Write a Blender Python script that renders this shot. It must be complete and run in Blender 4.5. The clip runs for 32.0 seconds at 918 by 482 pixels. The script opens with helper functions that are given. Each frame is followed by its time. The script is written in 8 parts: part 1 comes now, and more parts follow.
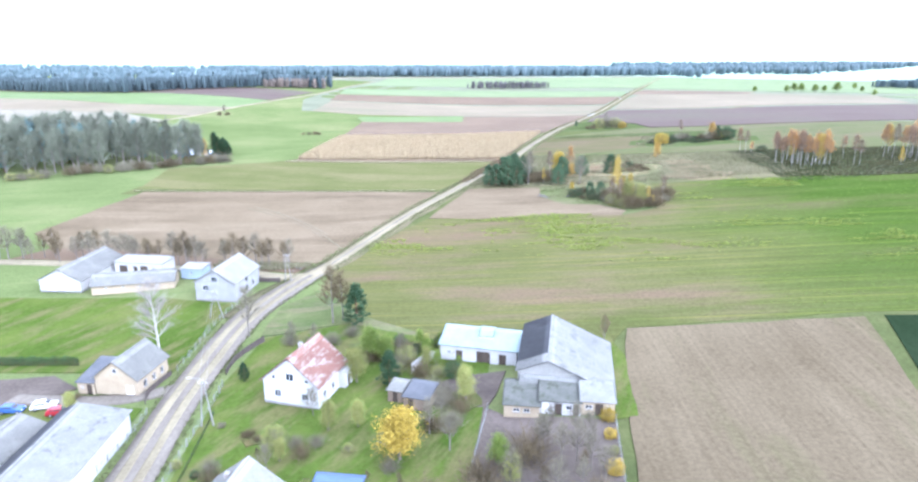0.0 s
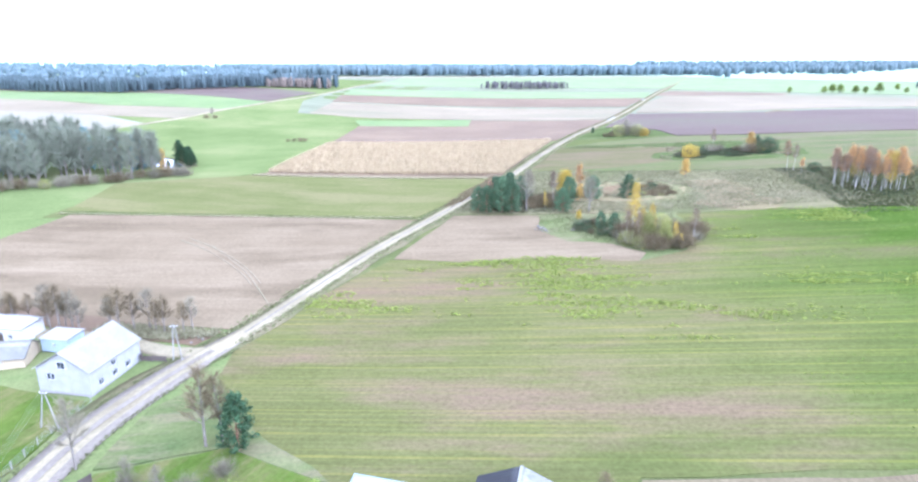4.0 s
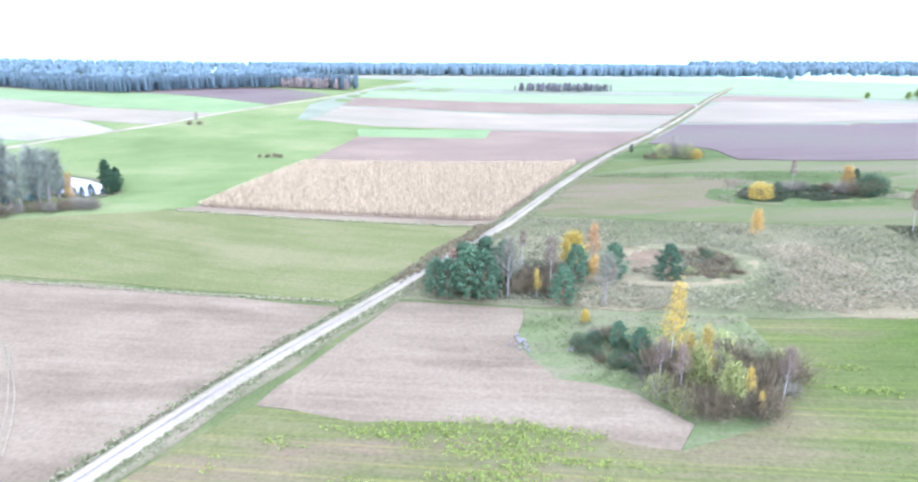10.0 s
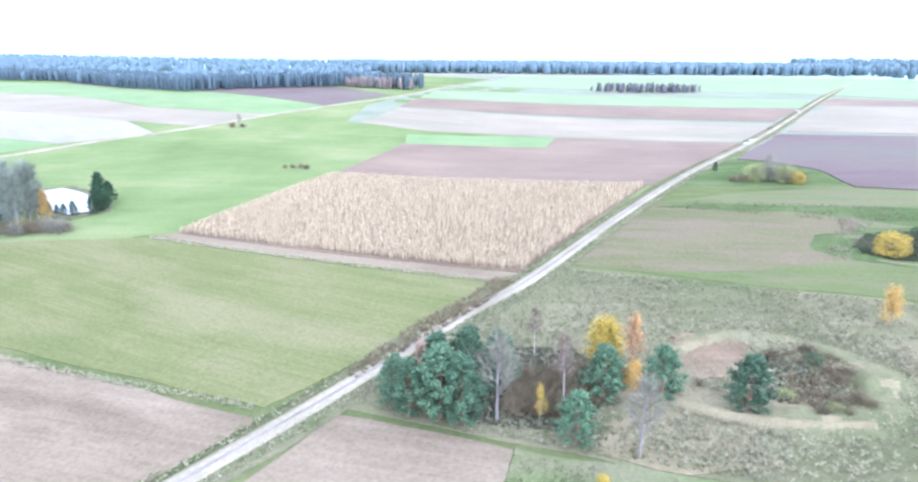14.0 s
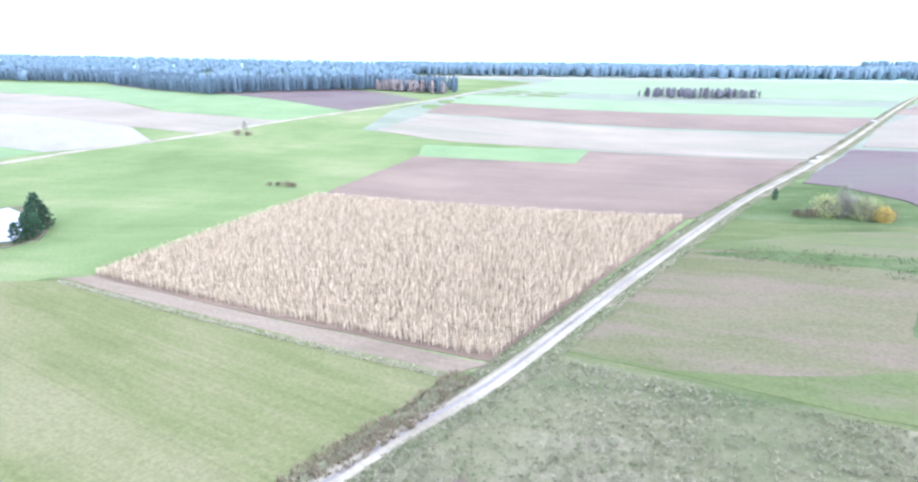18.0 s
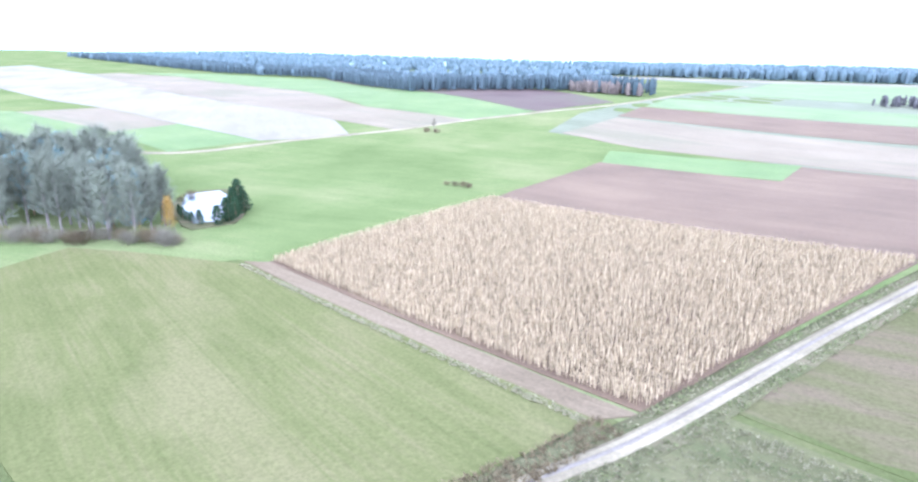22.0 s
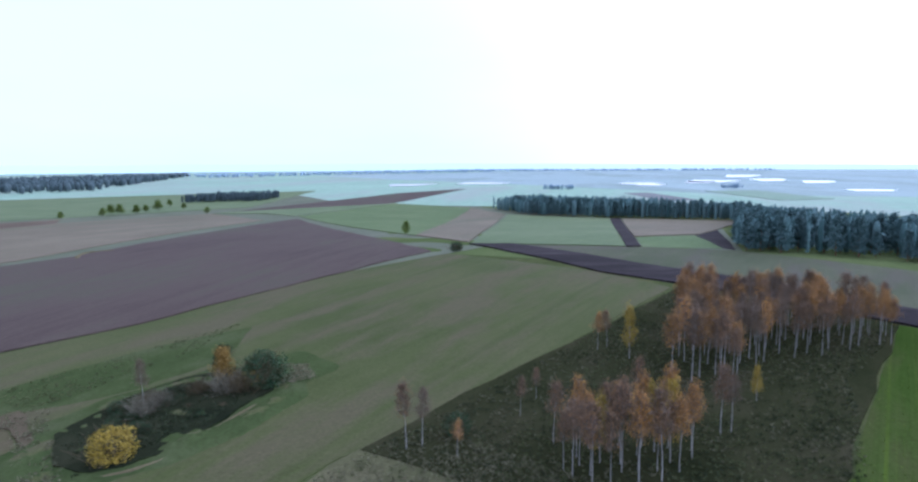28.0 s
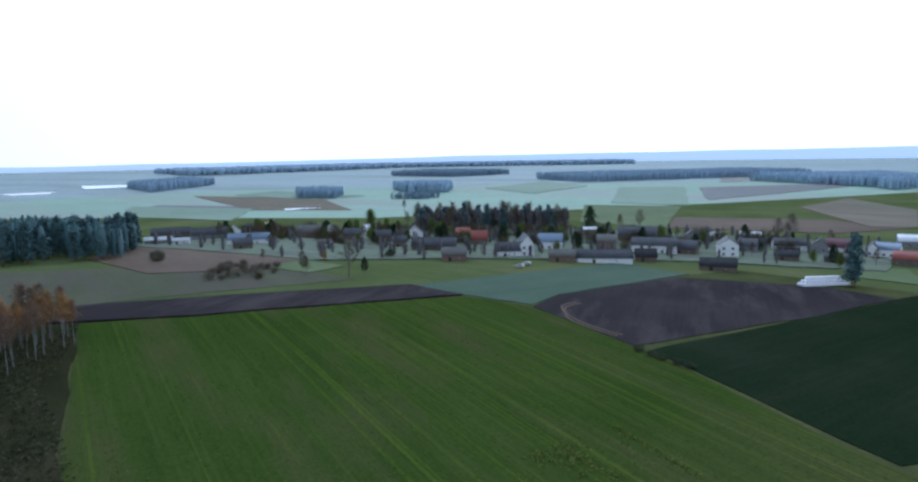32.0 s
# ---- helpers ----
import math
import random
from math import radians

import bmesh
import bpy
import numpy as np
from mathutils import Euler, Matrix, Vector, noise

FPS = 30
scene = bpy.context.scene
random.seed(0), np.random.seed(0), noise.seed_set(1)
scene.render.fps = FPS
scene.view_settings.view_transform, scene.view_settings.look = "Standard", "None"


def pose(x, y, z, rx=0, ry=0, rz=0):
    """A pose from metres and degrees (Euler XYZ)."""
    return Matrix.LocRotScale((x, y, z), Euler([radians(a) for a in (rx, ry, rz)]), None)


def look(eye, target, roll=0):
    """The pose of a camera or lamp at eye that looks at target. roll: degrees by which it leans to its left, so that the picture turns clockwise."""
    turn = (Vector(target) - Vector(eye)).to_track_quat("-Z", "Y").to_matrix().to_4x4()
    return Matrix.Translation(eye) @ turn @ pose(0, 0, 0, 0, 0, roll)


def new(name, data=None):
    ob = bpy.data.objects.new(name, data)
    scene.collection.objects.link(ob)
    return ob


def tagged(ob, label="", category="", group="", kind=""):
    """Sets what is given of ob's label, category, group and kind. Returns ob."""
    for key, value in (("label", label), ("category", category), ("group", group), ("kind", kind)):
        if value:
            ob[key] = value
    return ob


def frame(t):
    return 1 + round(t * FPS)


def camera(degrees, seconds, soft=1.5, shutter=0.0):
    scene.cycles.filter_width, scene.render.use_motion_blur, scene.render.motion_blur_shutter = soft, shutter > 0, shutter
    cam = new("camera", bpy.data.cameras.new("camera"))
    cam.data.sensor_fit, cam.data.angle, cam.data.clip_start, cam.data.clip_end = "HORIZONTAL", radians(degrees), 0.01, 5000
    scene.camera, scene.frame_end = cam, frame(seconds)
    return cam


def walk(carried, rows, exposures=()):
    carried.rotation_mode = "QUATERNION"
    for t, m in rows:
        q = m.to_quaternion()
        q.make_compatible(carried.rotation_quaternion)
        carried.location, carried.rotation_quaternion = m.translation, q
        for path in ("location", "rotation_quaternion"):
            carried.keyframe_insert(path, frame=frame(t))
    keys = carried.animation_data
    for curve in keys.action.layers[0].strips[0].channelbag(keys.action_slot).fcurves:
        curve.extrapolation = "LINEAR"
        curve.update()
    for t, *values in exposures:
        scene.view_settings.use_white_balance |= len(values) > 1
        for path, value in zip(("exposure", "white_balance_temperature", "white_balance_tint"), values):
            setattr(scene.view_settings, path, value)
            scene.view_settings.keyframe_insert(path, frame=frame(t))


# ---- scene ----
cam = camera(71.05, 32.0, 2.45)
PATH = [
    (0.0, look((48.91, -11.36, 56.86), (37.31, 83.80, 28.40), 0.14)),
    (0.5, look((49.80, -4.86, 56.51), (38.19, 90.31, 28.11), 0.10)),
    (1.0, look((50.54, 1.39, 56.26), (38.94, 96.57, 27.87), 0.10)),
    (1.5, look((51.11, 7.22, 56.06), (39.55, 102.40, 27.65), 0.13)),
    (2.0, look((51.58, 12.90, 55.89), (40.09, 108.08, 27.47), 0.13)),
    (2.5, look((52.34, 18.62, 55.83), (40.96, 113.83, 27.44), 0.13)),
    (3.0, look((53.58, 24.48, 55.90), (42.16, 119.64, 27.37), 0.12)),
    (3.5, look((54.78, 30.79, 56.14), (39.70, 125.41, 27.51), 0.13)),
    (5.5, look((58.18, 62.16, 55.98), (44.63, 157.01, 27.34), 0.24)),
    (6.0, look((59.01, 68.68, 55.91), (45.65, 163.56, 27.29), 0.20)),
    (6.5, look((59.83, 74.91, 55.89), (46.78, 169.81, 27.22), 0.21)),
    (7.0, look((60.58, 80.90, 55.94), (42.84, 175.03, 27.22), 0.25)),
    (7.5, look((61.39, 86.83, 56.04), (39.34, 180.01, 27.22), 0.34)),
    (8.0, look((62.26, 92.71, 56.19), (39.84, 185.78, 27.31), 0.32)),
    (8.5, look((62.82, 98.59, 56.25), (38.93, 191.29, 27.34), 0.32)),
    (9.0, look((63.35, 104.66, 56.26), (40.37, 197.60, 27.36), 0.37)),
    (9.5, look((63.82, 110.79, 56.34), (41.71, 203.94, 27.44), 0.41)),
    (10.0, look((64.42, 116.93, 56.38), (42.77, 210.17, 27.45), 0.39)),
    (10.5, look((65.06, 123.15, 56.43), (43.69, 216.46, 27.47), 0.40)),
    (11.0, look((65.63, 129.25, 56.48), (41.98, 222.00, 27.51), 0.39)),
    (11.5, look((66.17, 135.48, 56.57), (41.49, 227.91, 27.46), 0.37)),
    (12.0, look((66.82, 141.88, 56.65), (39.84, 233.64, 27.47), 0.37)),
    (12.5, look((67.44, 148.24, 56.72), (40.59, 240.03, 27.49), 0.29)),
    (13.0, look((67.97, 154.38, 56.74), (40.41, 245.95, 27.48), 0.26)),
    (13.5, look((68.40, 160.59, 56.76), (38.09, 251.27, 27.45), 0.25)),
    (14.0, look((68.66, 166.87, 56.77), (35.18, 256.39, 27.35), 0.24)),
    (14.5, look((68.88, 173.23, 56.73), (31.48, 261.17, 27.29), 0.27)),
    (16.5, look((69.79, 198.02, 55.90), (28.47, 284.30, 26.80), 0.19)),
    (17.0, look((69.37, 204.05, 55.96), (28.71, 290.65, 26.88), 0.20)),
    (17.5, look((69.05, 209.70, 56.20), (28.39, 296.29, 27.05), 0.23)),
    (18.0, look((68.87, 214.44, 56.37), (28.34, 301.07, 27.17), 0.23)),
    (18.5, look((68.63, 217.97, 56.47), (27.67, 304.38, 27.23), 0.23)),
    (19.0, look((68.46, 220.34, 56.54), (21.51, 303.63, 27.24), 0.29)),
    (19.5, look((68.33, 221.83, 56.59), (19.29, 303.90, 27.27), 0.34)),
    (20.0, look((68.27, 222.91, 56.64), (14.83, 302.16, 27.28), 0.38)),
    (20.5, look((68.07, 223.71, 56.73), (11.64, 300.84, 27.30), 0.42)),
    (21.0, look((67.92, 224.41, 56.80), (8.10, 298.94, 27.37), 0.48)),
    (21.5, look((67.84, 225.03, 56.88), (6.14, 298.02, 27.46), 0.47)),
    (22.0, look((67.85, 225.63, 56.97), (3.78, 296.54, 27.52), 0.45)),
    (22.5, look((67.79, 226.10, 57.05), (3.80, 297.09, 27.63), 0.49)),
    (23.0, look((67.68, 226.51, 57.14), (7.50, 300.88, 28.04), 0.44)),
    (23.5, look((67.71, 226.85, 57.34), (8.77, 305.10, 37.23), 0.43)),
    (24.0, look((67.72, 227.04, 57.51), (18.87, 313.35, 44.69), 0.45)),
    (24.5, look((67.68, 227.12, 57.56), (45.61, 323.87, 45.19), 0.39)),
    (25.0, look((67.60, 227.18, 57.57), (74.70, 326.19, 45.48), 0.27)),
    (25.5, look((67.46, 227.31, 57.60), (91.60, 323.61, 45.66), 0.21)),
    (27.5, look((67.33, 228.98, 57.68), (135.58, 301.07, 45.60), -0.24)),
    (28.0, look((67.30, 228.82, 57.92), (146.55, 288.58, 45.79), -0.31)),
    (28.5, look((67.25, 228.64, 58.09), (154.60, 275.77, 45.88), -0.47)),
    (29.0, look((67.23, 228.49, 58.21), (160.73, 261.77, 45.94), -0.59)),
    (29.5, look((67.15, 228.52, 58.36), (164.84, 245.93, 45.96), -0.75)),
    (30.0, look((66.99, 228.60, 58.54), (166.13, 232.02, 45.97), -0.80)),
    (30.5, look((66.73, 228.69, 58.70), (165.28, 217.47, 45.99), -0.91)),
    (31.0, look((66.49, 228.79, 58.85), (162.71, 204.81, 45.99), -0.99)),
    (31.5, look((66.37, 228.80, 58.91), (159.94, 195.99, 45.93), -1.00)),
    (32.0, look((66.30, 228.88, 58.94), (152.73, 180.34, 45.81), -0.96)),
]
EXPOSURES = [(0, 1.79, 5000, 17), (3, 1.88, 4900, 19), (6, 1.93, 4810, 21), (13, 1.91, 4750, 21), (22.8, 1.87, 4810, 22), (23.5, 1.44, 4850, 18), (24.5, 0.62, 4790, 12), (25.5, 0.36, 4750, 13), (27.5, -0.03, 4760, 19), (30, -0.52, 4750, 16), (32, -0.77, 4750, 10)]
walk(cam, PATH, EXPOSURES)

# ---- sky and sun: a bright, thin overcast ----
SUN_EL, SUN_AZ = 32.0, 130.0          # degrees; azimuth clockwise from +y
world = bpy.data.worlds.new("sky")
scene.world = world
world.use_nodes = True
wn = world.node_tree
wn.nodes.clear()
w_out = wn.nodes.new("ShaderNodeOutputWorld")
w_bg = wn.nodes.new("ShaderNodeBackground")
w_sky = wn.nodes.new("ShaderNodeTexSky")
w_sky.sky_type = "NISHITA"
w_sky.sun_disc = False
w_sky.sun_elevation = radians(SUN_EL)
w_sky.sun_rotation = radians(SUN_AZ)
w_sky.dust_density = 3.0
w_co = wn.nodes.new("ShaderNodeTexCoord")
w_map = wn.nodes.new("ShaderNodeMapping")
w_map.inputs["Scale"].default_value = (1.0, 1.0, 4.0)
w_no = wn.nodes.new("ShaderNodeTexNoise")
w_no.inputs["Scale"].default_value = 1.6
w_no.inputs["Detail"].default_value = 4.0
w_ra = wn.nodes.new("ShaderNodeMapRange")
w_ra.inputs["From Min"].default_value, w_ra.inputs["From Max"].default_value = 0.3, 0.6
w_ra.inputs["To Min"].default_value, w_ra.inputs["To Max"].default_value = 0.9, 1.0
w_mix = wn.nodes.new("ShaderNodeMix")
w_mix.data_type = "RGBA"
w_mix.inputs[7].default_value = (10.0, 9.8, 9.6, 1)
wn.links.new(w_co.outputs["Generated"], w_map.inputs["Vector"])
wn.links.new(w_map.outputs["Vector"], w_no.inputs["Vector"])
wn.links.new(w_no.outputs["Fac"], w_ra.inputs["Value"])
wn.links.new(w_ra.outputs["Result"], w_mix.inputs[0])
wn.links.new(w_sky.outputs["Color"], w_mix.inputs[6])
w_dot = wn.nodes.new("ShaderNodeVectorMath")      # the veil of cloud is brighter round the sun
w_dot.operation = "DOT_PRODUCT"
w_dot.inputs[1].default_value = (math.sin(radians(SUN_AZ)) * math.cos(radians(SUN_EL)), math.cos(radians(SUN_AZ)) * math.cos(radians(SUN_EL)), math.sin(radians(SUN_EL)))
w_cl = wn.nodes.new("ShaderNodeMapRange")
w_cl.interpolation_type = "SMOOTHSTEP"
w_cl.inputs["From Min"].default_value, w_cl.inputs["From Max"].default_value = 0.1, 1.0
w_cl.inputs["To Min"].default_value, w_cl.inputs["To Max"].default_value = 1.0, 2.2
w_mul = wn.nodes.new("ShaderNodeVectorMath")
w_mul.operation = "SCALE"
wn.links.new(w_co.outputs["Generated"], w_dot.inputs[0])
wn.links.new(w_dot.outputs["Value"], w_cl.inputs["Value"])
wn.links.new(w_mix.outputs[2], w_mul.inputs[0])
wn.links.new(w_cl.outputs["Result"], w_mul.inputs["Scale"])
wn.links.new(w_mul.outputs["Vector"], w_bg.inputs["Color"])
wn.links.new(w_bg.outputs["Background"], w_out.inputs["Surface"])
w_bg.inputs["Strength"].default_value = 0.12
sun = new("sun", bpy.data.lights.new("sun", "SUN"))
sun.data.energy, sun.data.angle, sun.data.color = 0.9, radians(16), (1.0, 0.95, 0.88)
a_, e_ = radians(SUN_AZ), radians(SUN_EL)
sun.matrix_world = look((0, 0, 300), (-300 * math.sin(a_) * math.cos(e_), -300 * math.cos(a_) * math.cos(e_), 300 - 300 * math.sin(e_)))

# ---- materials ----
def nodes_of(name, rough=0.9, spec=0.2, metal=0.0):
    m = bpy.data.materials.new(name)
    m.use_nodes = True
    nt = m.node_tree
    b = nt.nodes["Principled BSDF"]
    b.inputs["Roughness"].default_value = rough
    b.inputs["Specular IOR Level"].default_value = spec
    b.inputs["Metallic"].default_value = metal
    return m, nt, b


def ramp(nt, fac, stops):
    r = nt.nodes.new("ShaderNodeValToRGB")
    els = r.color_ramp.elements
    while len(els) < len(stops):
        els.new(0.5)
    for e, (p, c) in zip(els, stops):
        e.position, e.color = p, (*c, 1)
    nt.links.new(fac, r.inputs["Fac"])
    return r.outputs["Color"]


def noise_of(nt, vec, scale, detail=3.0, rough=0.55):
    n = nt.nodes.new("ShaderNodeTexNoise")
    n.inputs["Scale"].default_value, n.inputs["Detail"].default_value, n.inputs["Roughness"].default_value = scale, detail, rough
    nt.links.new(vec, n.inputs["Vector"])
    return n.outputs["Fac"]


def mapped(nt, angle=0.0, scale=(1, 1, 1)):
    c = nt.nodes.new("ShaderNodeTexCoord")
    m1 = nt.nodes.new("ShaderNodeMapping")
    m1.vector_type = "POINT"
    m1.inputs["Rotation"].default_value = (0, 0, radians(-angle))
    m2 = nt.nodes.new("ShaderNodeMapping")
    m2.inputs["Scale"].default_value = scale
    nt.links.new(c.outputs["Object"], m1.inputs["Vector"])
    nt.links.new(m1.outputs["Vector"], m2.inputs["Vector"])
    return m2.outputs["Vector"]


def blend(nt, fac, a, b, kind="MIX"):
    x = nt.nodes.new("ShaderNodeMix")
    x.data_type, x.blend_type = "RGBA", kind
    for sock, v in ((x.inputs[0], fac), (x.inputs[6], a), (x.inputs[7], b)):
        if isinstance(v, (int, float)):
            sock.default_value = v
        elif isinstance(v, tuple):
            sock.default_value = (*v, 1)
        else:
            nt.links.new(v, sock)
    return x.outputs[2]


def ranged(nt, v, a, b, c=0.0, d=1.0):
    r = nt.nodes.new("ShaderNodeMapRange")
    for k, val in zip(("From Min", "From Max", "To Min", "To Max"), (a, b, c, d)):
        r.inputs[k].default_value = val
    nt.links.new(v, r.inputs["Value"])
    return r.outputs["Result"]


def bumped(nt, b, height, strength, dist):
    n = nt.nodes.new("ShaderNodeBump")
    n.inputs["Strength"].default_value, n.inputs["Distance"].default_value = strength, dist
    nt.links.new(height, n.inputs["Height"])
    nt.links.new(n.outputs["Normal"], b.inputs["Normal"])


def land(name, dark, mid, light, angle=0.0, row=1.2, streak=0.5, patch=0.02, weed=None, weed_at=0.62, weed_stretch=0.15, bump=0.3, rough=1.0, spec=0.0, second=None, lines=None, thin=None):
    """A field: broad patches, streaks along its working direction, fine grain, and at will weeds in streaky patches."""
    m, nt, b = nodes_of(name, rough, spec)
    flat = mapped(nt, angle)
    rows = mapped(nt, angle, (0.035, row, 0))
    wide = mapped(nt, angle, (0.012, 0.12, 0))
    big = noise_of(nt, flat, patch, 5.0, 0.6)
    fine = noise_of(nt, flat, 1.4, 6.0, 0.7)
    st = noise_of(nt, rows, 1.0, 3.0, 0.6)
    st2 = noise_of(nt, wide, 1.0, 3.0, 0.6)
    mid1 = nt.nodes.new("ShaderNodeMath")
    mid1.operation = "MULTIPLY_ADD"
    nt.links.new(st, mid1.inputs[0])
    mid1.inputs[1].default_value = streak
    nt.links.new(big, mid1.inputs[2])
    mid2 = nt.nodes.new("ShaderNodeMath")
    mid2.operation = "MULTIPLY_ADD"
    nt.links.new(st2, mid2.inputs[0])
    mid2.inputs[1].default_value = streak
    nt.links.new(mid1.outputs[0], mid2.inputs[2])
    f = ranged(nt, mid2.outputs[0], 0.36 + 0.36 * streak * 2, 0.64 + 0.64 * streak * 2)
    col = ramp(nt, f, [(0.0, dark), (0.5, mid), (1.0, light)])
    if second:                              # broad drifts of another growth
        tone, at, wide2 = second
        dr = noise_of(nt, mapped(nt, angle, (0.012 * wide2, 0.045 * wide2, 0)), 1.0, 6.0, 0.65)
        col = blend(nt, ranged(nt, dr, at - 0.07, at + 0.07), col, tone)
    if lines:                               # sown rows and wheelings that stand out
        tone, freq, at = lines
        ln = noise_of(nt, mapped(nt, angle, (0.0016, freq, 0)), 1.0, 2.0, 0.5)
        gap = noise_of(nt, mapped(nt, angle, (0.02, 0.06, 0)), 1.0, 3.0, 0.6)
        lm = nt.nodes.new("ShaderNodeMath")
        lm.operation = "MULTIPLY"
        nt.links.new(ranged(nt, ln, at, at + 0.1, 0.0, 0.42), lm.inputs[0])
        nt.links.new(ranged(nt, gap, 0.36, 0.6, 0.1, 1.0), lm.inputs[1])
        col = blend(nt, lm.outputs[0], col, tone)
        ln2 = noise_of(nt, mapped(nt, angle + 0.2, (0.0016, freq * 2.3, 0)), 1.0, 2.0, 0.5)
        col = blend(nt, ranged(nt, ln2, 0.58, 0.72, 0.0, 0.45), col, dark)
    if thin:                                # the colour turns lighter and browner towards low x
        tone, x0, x1 = thin
        sx = nt.nodes.new("ShaderNodeSeparateXYZ")
        nt.links.new(flat, sx.inputs[0])
        wx = nt.nodes.new("ShaderNodeMath")
        wx.operation = "MULTIPLY_ADD"
        nt.links.new(noise_of(nt, mapped(nt, angle, (0.015, 0.05, 0)), 1.0, 4.0, 0.6), wx.inputs[0])
        wx.inputs[1].default_value = 120.0
        nt.links.new(sx.outputs[0], wx.inputs[2])
        col = blend(nt, 1.0, col, blend(nt, ranged(nt, wx.outputs[0], x0 + 60, x1 + 60), tone, (1.0, 1.0, 1.0)), "MULTIPLY")
    grain = ranged(nt, fine, 0.3, 0.7, 0.8, 1.2)
    col = blend(nt, 1.0, col, grain, "MULTIPLY")
    if weed:
        wv = mapped(nt, angle, (0.06 * weed_stretch / 0.15, 0.16, 0))
        wf = noise_of(nt, wv, 0.6, 5.0, 0.7)
        wf2 = noise_of(nt, flat, 0.9, 4.0, 0.8)
        mm = nt.nodes.new("ShaderNodeMath")
        mm.operation = "MULTIPLY_ADD"
        nt.links.new(wf2, mm.inputs[0])
        mm.inputs[1].default_value = 0.35
        nt.links.new(wf, mm.inputs[2])
        col = blend(nt, ranged(nt, mm.outputs[0], weed_at + 0.12, weed_at + 0.22), col, weed)
    nt.links.new(col, b.inputs["Base Color"])
    bumped(nt, b, fine, bump, 0.25)
    return m


def plain(name, a, bcol, scale=0.8, rough=0.85, spec=0.25, bump=0.15, metal=0.0, stretch=(1, 1, 1), stain=None, stain_at=0.55, dist=0.02):
    m, nt, b = nodes_of(name, rough, spec, metal)
    v = mapped(nt, 0, stretch)
    n1 = noise_of(nt, v, scale, 4.0)
    n2 = noise_of(nt, v, scale * 9, 5.0, 0.7)
    f = ranged(nt, n1, 0.3, 0.7)
    col = blend(nt, f, a, bcol)
    col = blend(nt, 1.0, col, ranged(nt, n2, 0.25, 0.75, 0.82, 1.18), "MULTIPLY")
    if stain:
        n3 = noise_of(nt, v, scale * 1.7, 6.0, 0.72)
        col = blend(nt, ranged(nt, n3, stain_at, stain_at + 0.1), col, stain)
    nt.links.new(col, b.inputs["Base Color"])
    if bump:
        bumped(nt, b, n2, bump, dist)
    return m


def leafy(name, a, bcol, c, rough=0.8):
    """Foliage: tint by leaf and by tree."""
    m, nt, b = nodes_of(name, rough, 0.15)
    g = nt.nodes.new("ShaderNodeNewGeometry")
    o = nt.nodes.new("ShaderNodeObjectInfo")
    col = ramp(nt, g.outputs["Random Per Island"], [(0.0, a), (0.5, bcol), (1.0, c)])
    col = blend(nt, 1.0, col, ranged(nt, o.outputs["Random"], 0, 1, 0.75, 1.2), "MULTIPLY")
    nt.links.new(col, b.inputs["Base Color"])
    return m


GRASS = land("meadow_grass", (0.06612, 0.0863, 0.03078), (0.08904, 0.1096, 0.04185), (0.1248, 0.1302, 0.06062), 20, 0.5, 0.2, 0.012)
CROP_S = land("thin_green_crop", (0.0291, 0.04927, 0.00874), (0.03943, 0.06279, 0.01202), (0.05632, 0.07439, 0.01966), 3, 1.1, 0.55, 0.016, weed=(0.07039, 0.1043, 0.01311), weed_at=0.76, second=((0.05533, 0.06309, 0.0209), 0.57, 1.0), lines=((0.0909, 0.1262, 0.0152), 1.3, 0.53), thin=((1.8, 1.18, 2.3), 75.0, 165.0), rough=1.0, spec=0.0)
SOIL_TAN = land("dry_harrowed_soil", (0.09718, 0.07625, 0.04873), (0.1224, 0.09789, 0.06414), (0.1483, 0.1199, 0.08042), 3, 1.4, 0.5, 0.02, second=((0.08988, 0.07101, 0.04571), 0.55, 1.2), lines=((0.1517, 0.1232, 0.08258), 0.5, 0.62), rough=1.0, spec=0.0)
SOIL_R = land("dry_harrowed_soil_with_green", (0.07414, 0.05932, 0.03661), (0.09318, 0.07582, 0.04826), (0.1176, 0.09661, 0.06246), -85, 1.4, 0.5, 0.02, weed=(0.06776, 0.08068, 0.02035), weed_at=0.74, second=((0.07907, 0.07266, 0.03802), 0.6, 1.0), lines=((0.121, 0.1009, 0.06528), 0.6, 0.6), rough=1.0, spec=0.0)
SOIL_DARK = land("dark_ploughed_soil", (0.06786, 0.04732, 0.02984), (0.09382, 0.06617, 0.04193), (0.1234, 0.08854, 0.05486), 3, 1.4, 0.5, 0.015, rough=0.85, spec=0.1)
SOIL_PURPLE = land("wide_ploughed_soil", (0.0552, 0.03991, 0.03427), (0.07509, 0.05618, 0.04704), (0.07061, 0.07126, 0.04402), 20, 1.0, 0.6, 0.01, rough=0.9, spec=0.05)
SOIL_BLACK = land("fresh_dark_furrows", (0.01683, 0.0134, 0.01434), (0.02574, 0.02105, 0.0215), (0.0396, 0.03158, 0.03174), -50, 1.2, 0.4, 0.02, second=((0.0495, 0.04211, 0.04096), 0.57, 1.5), rough=0.9, spec=0.03)
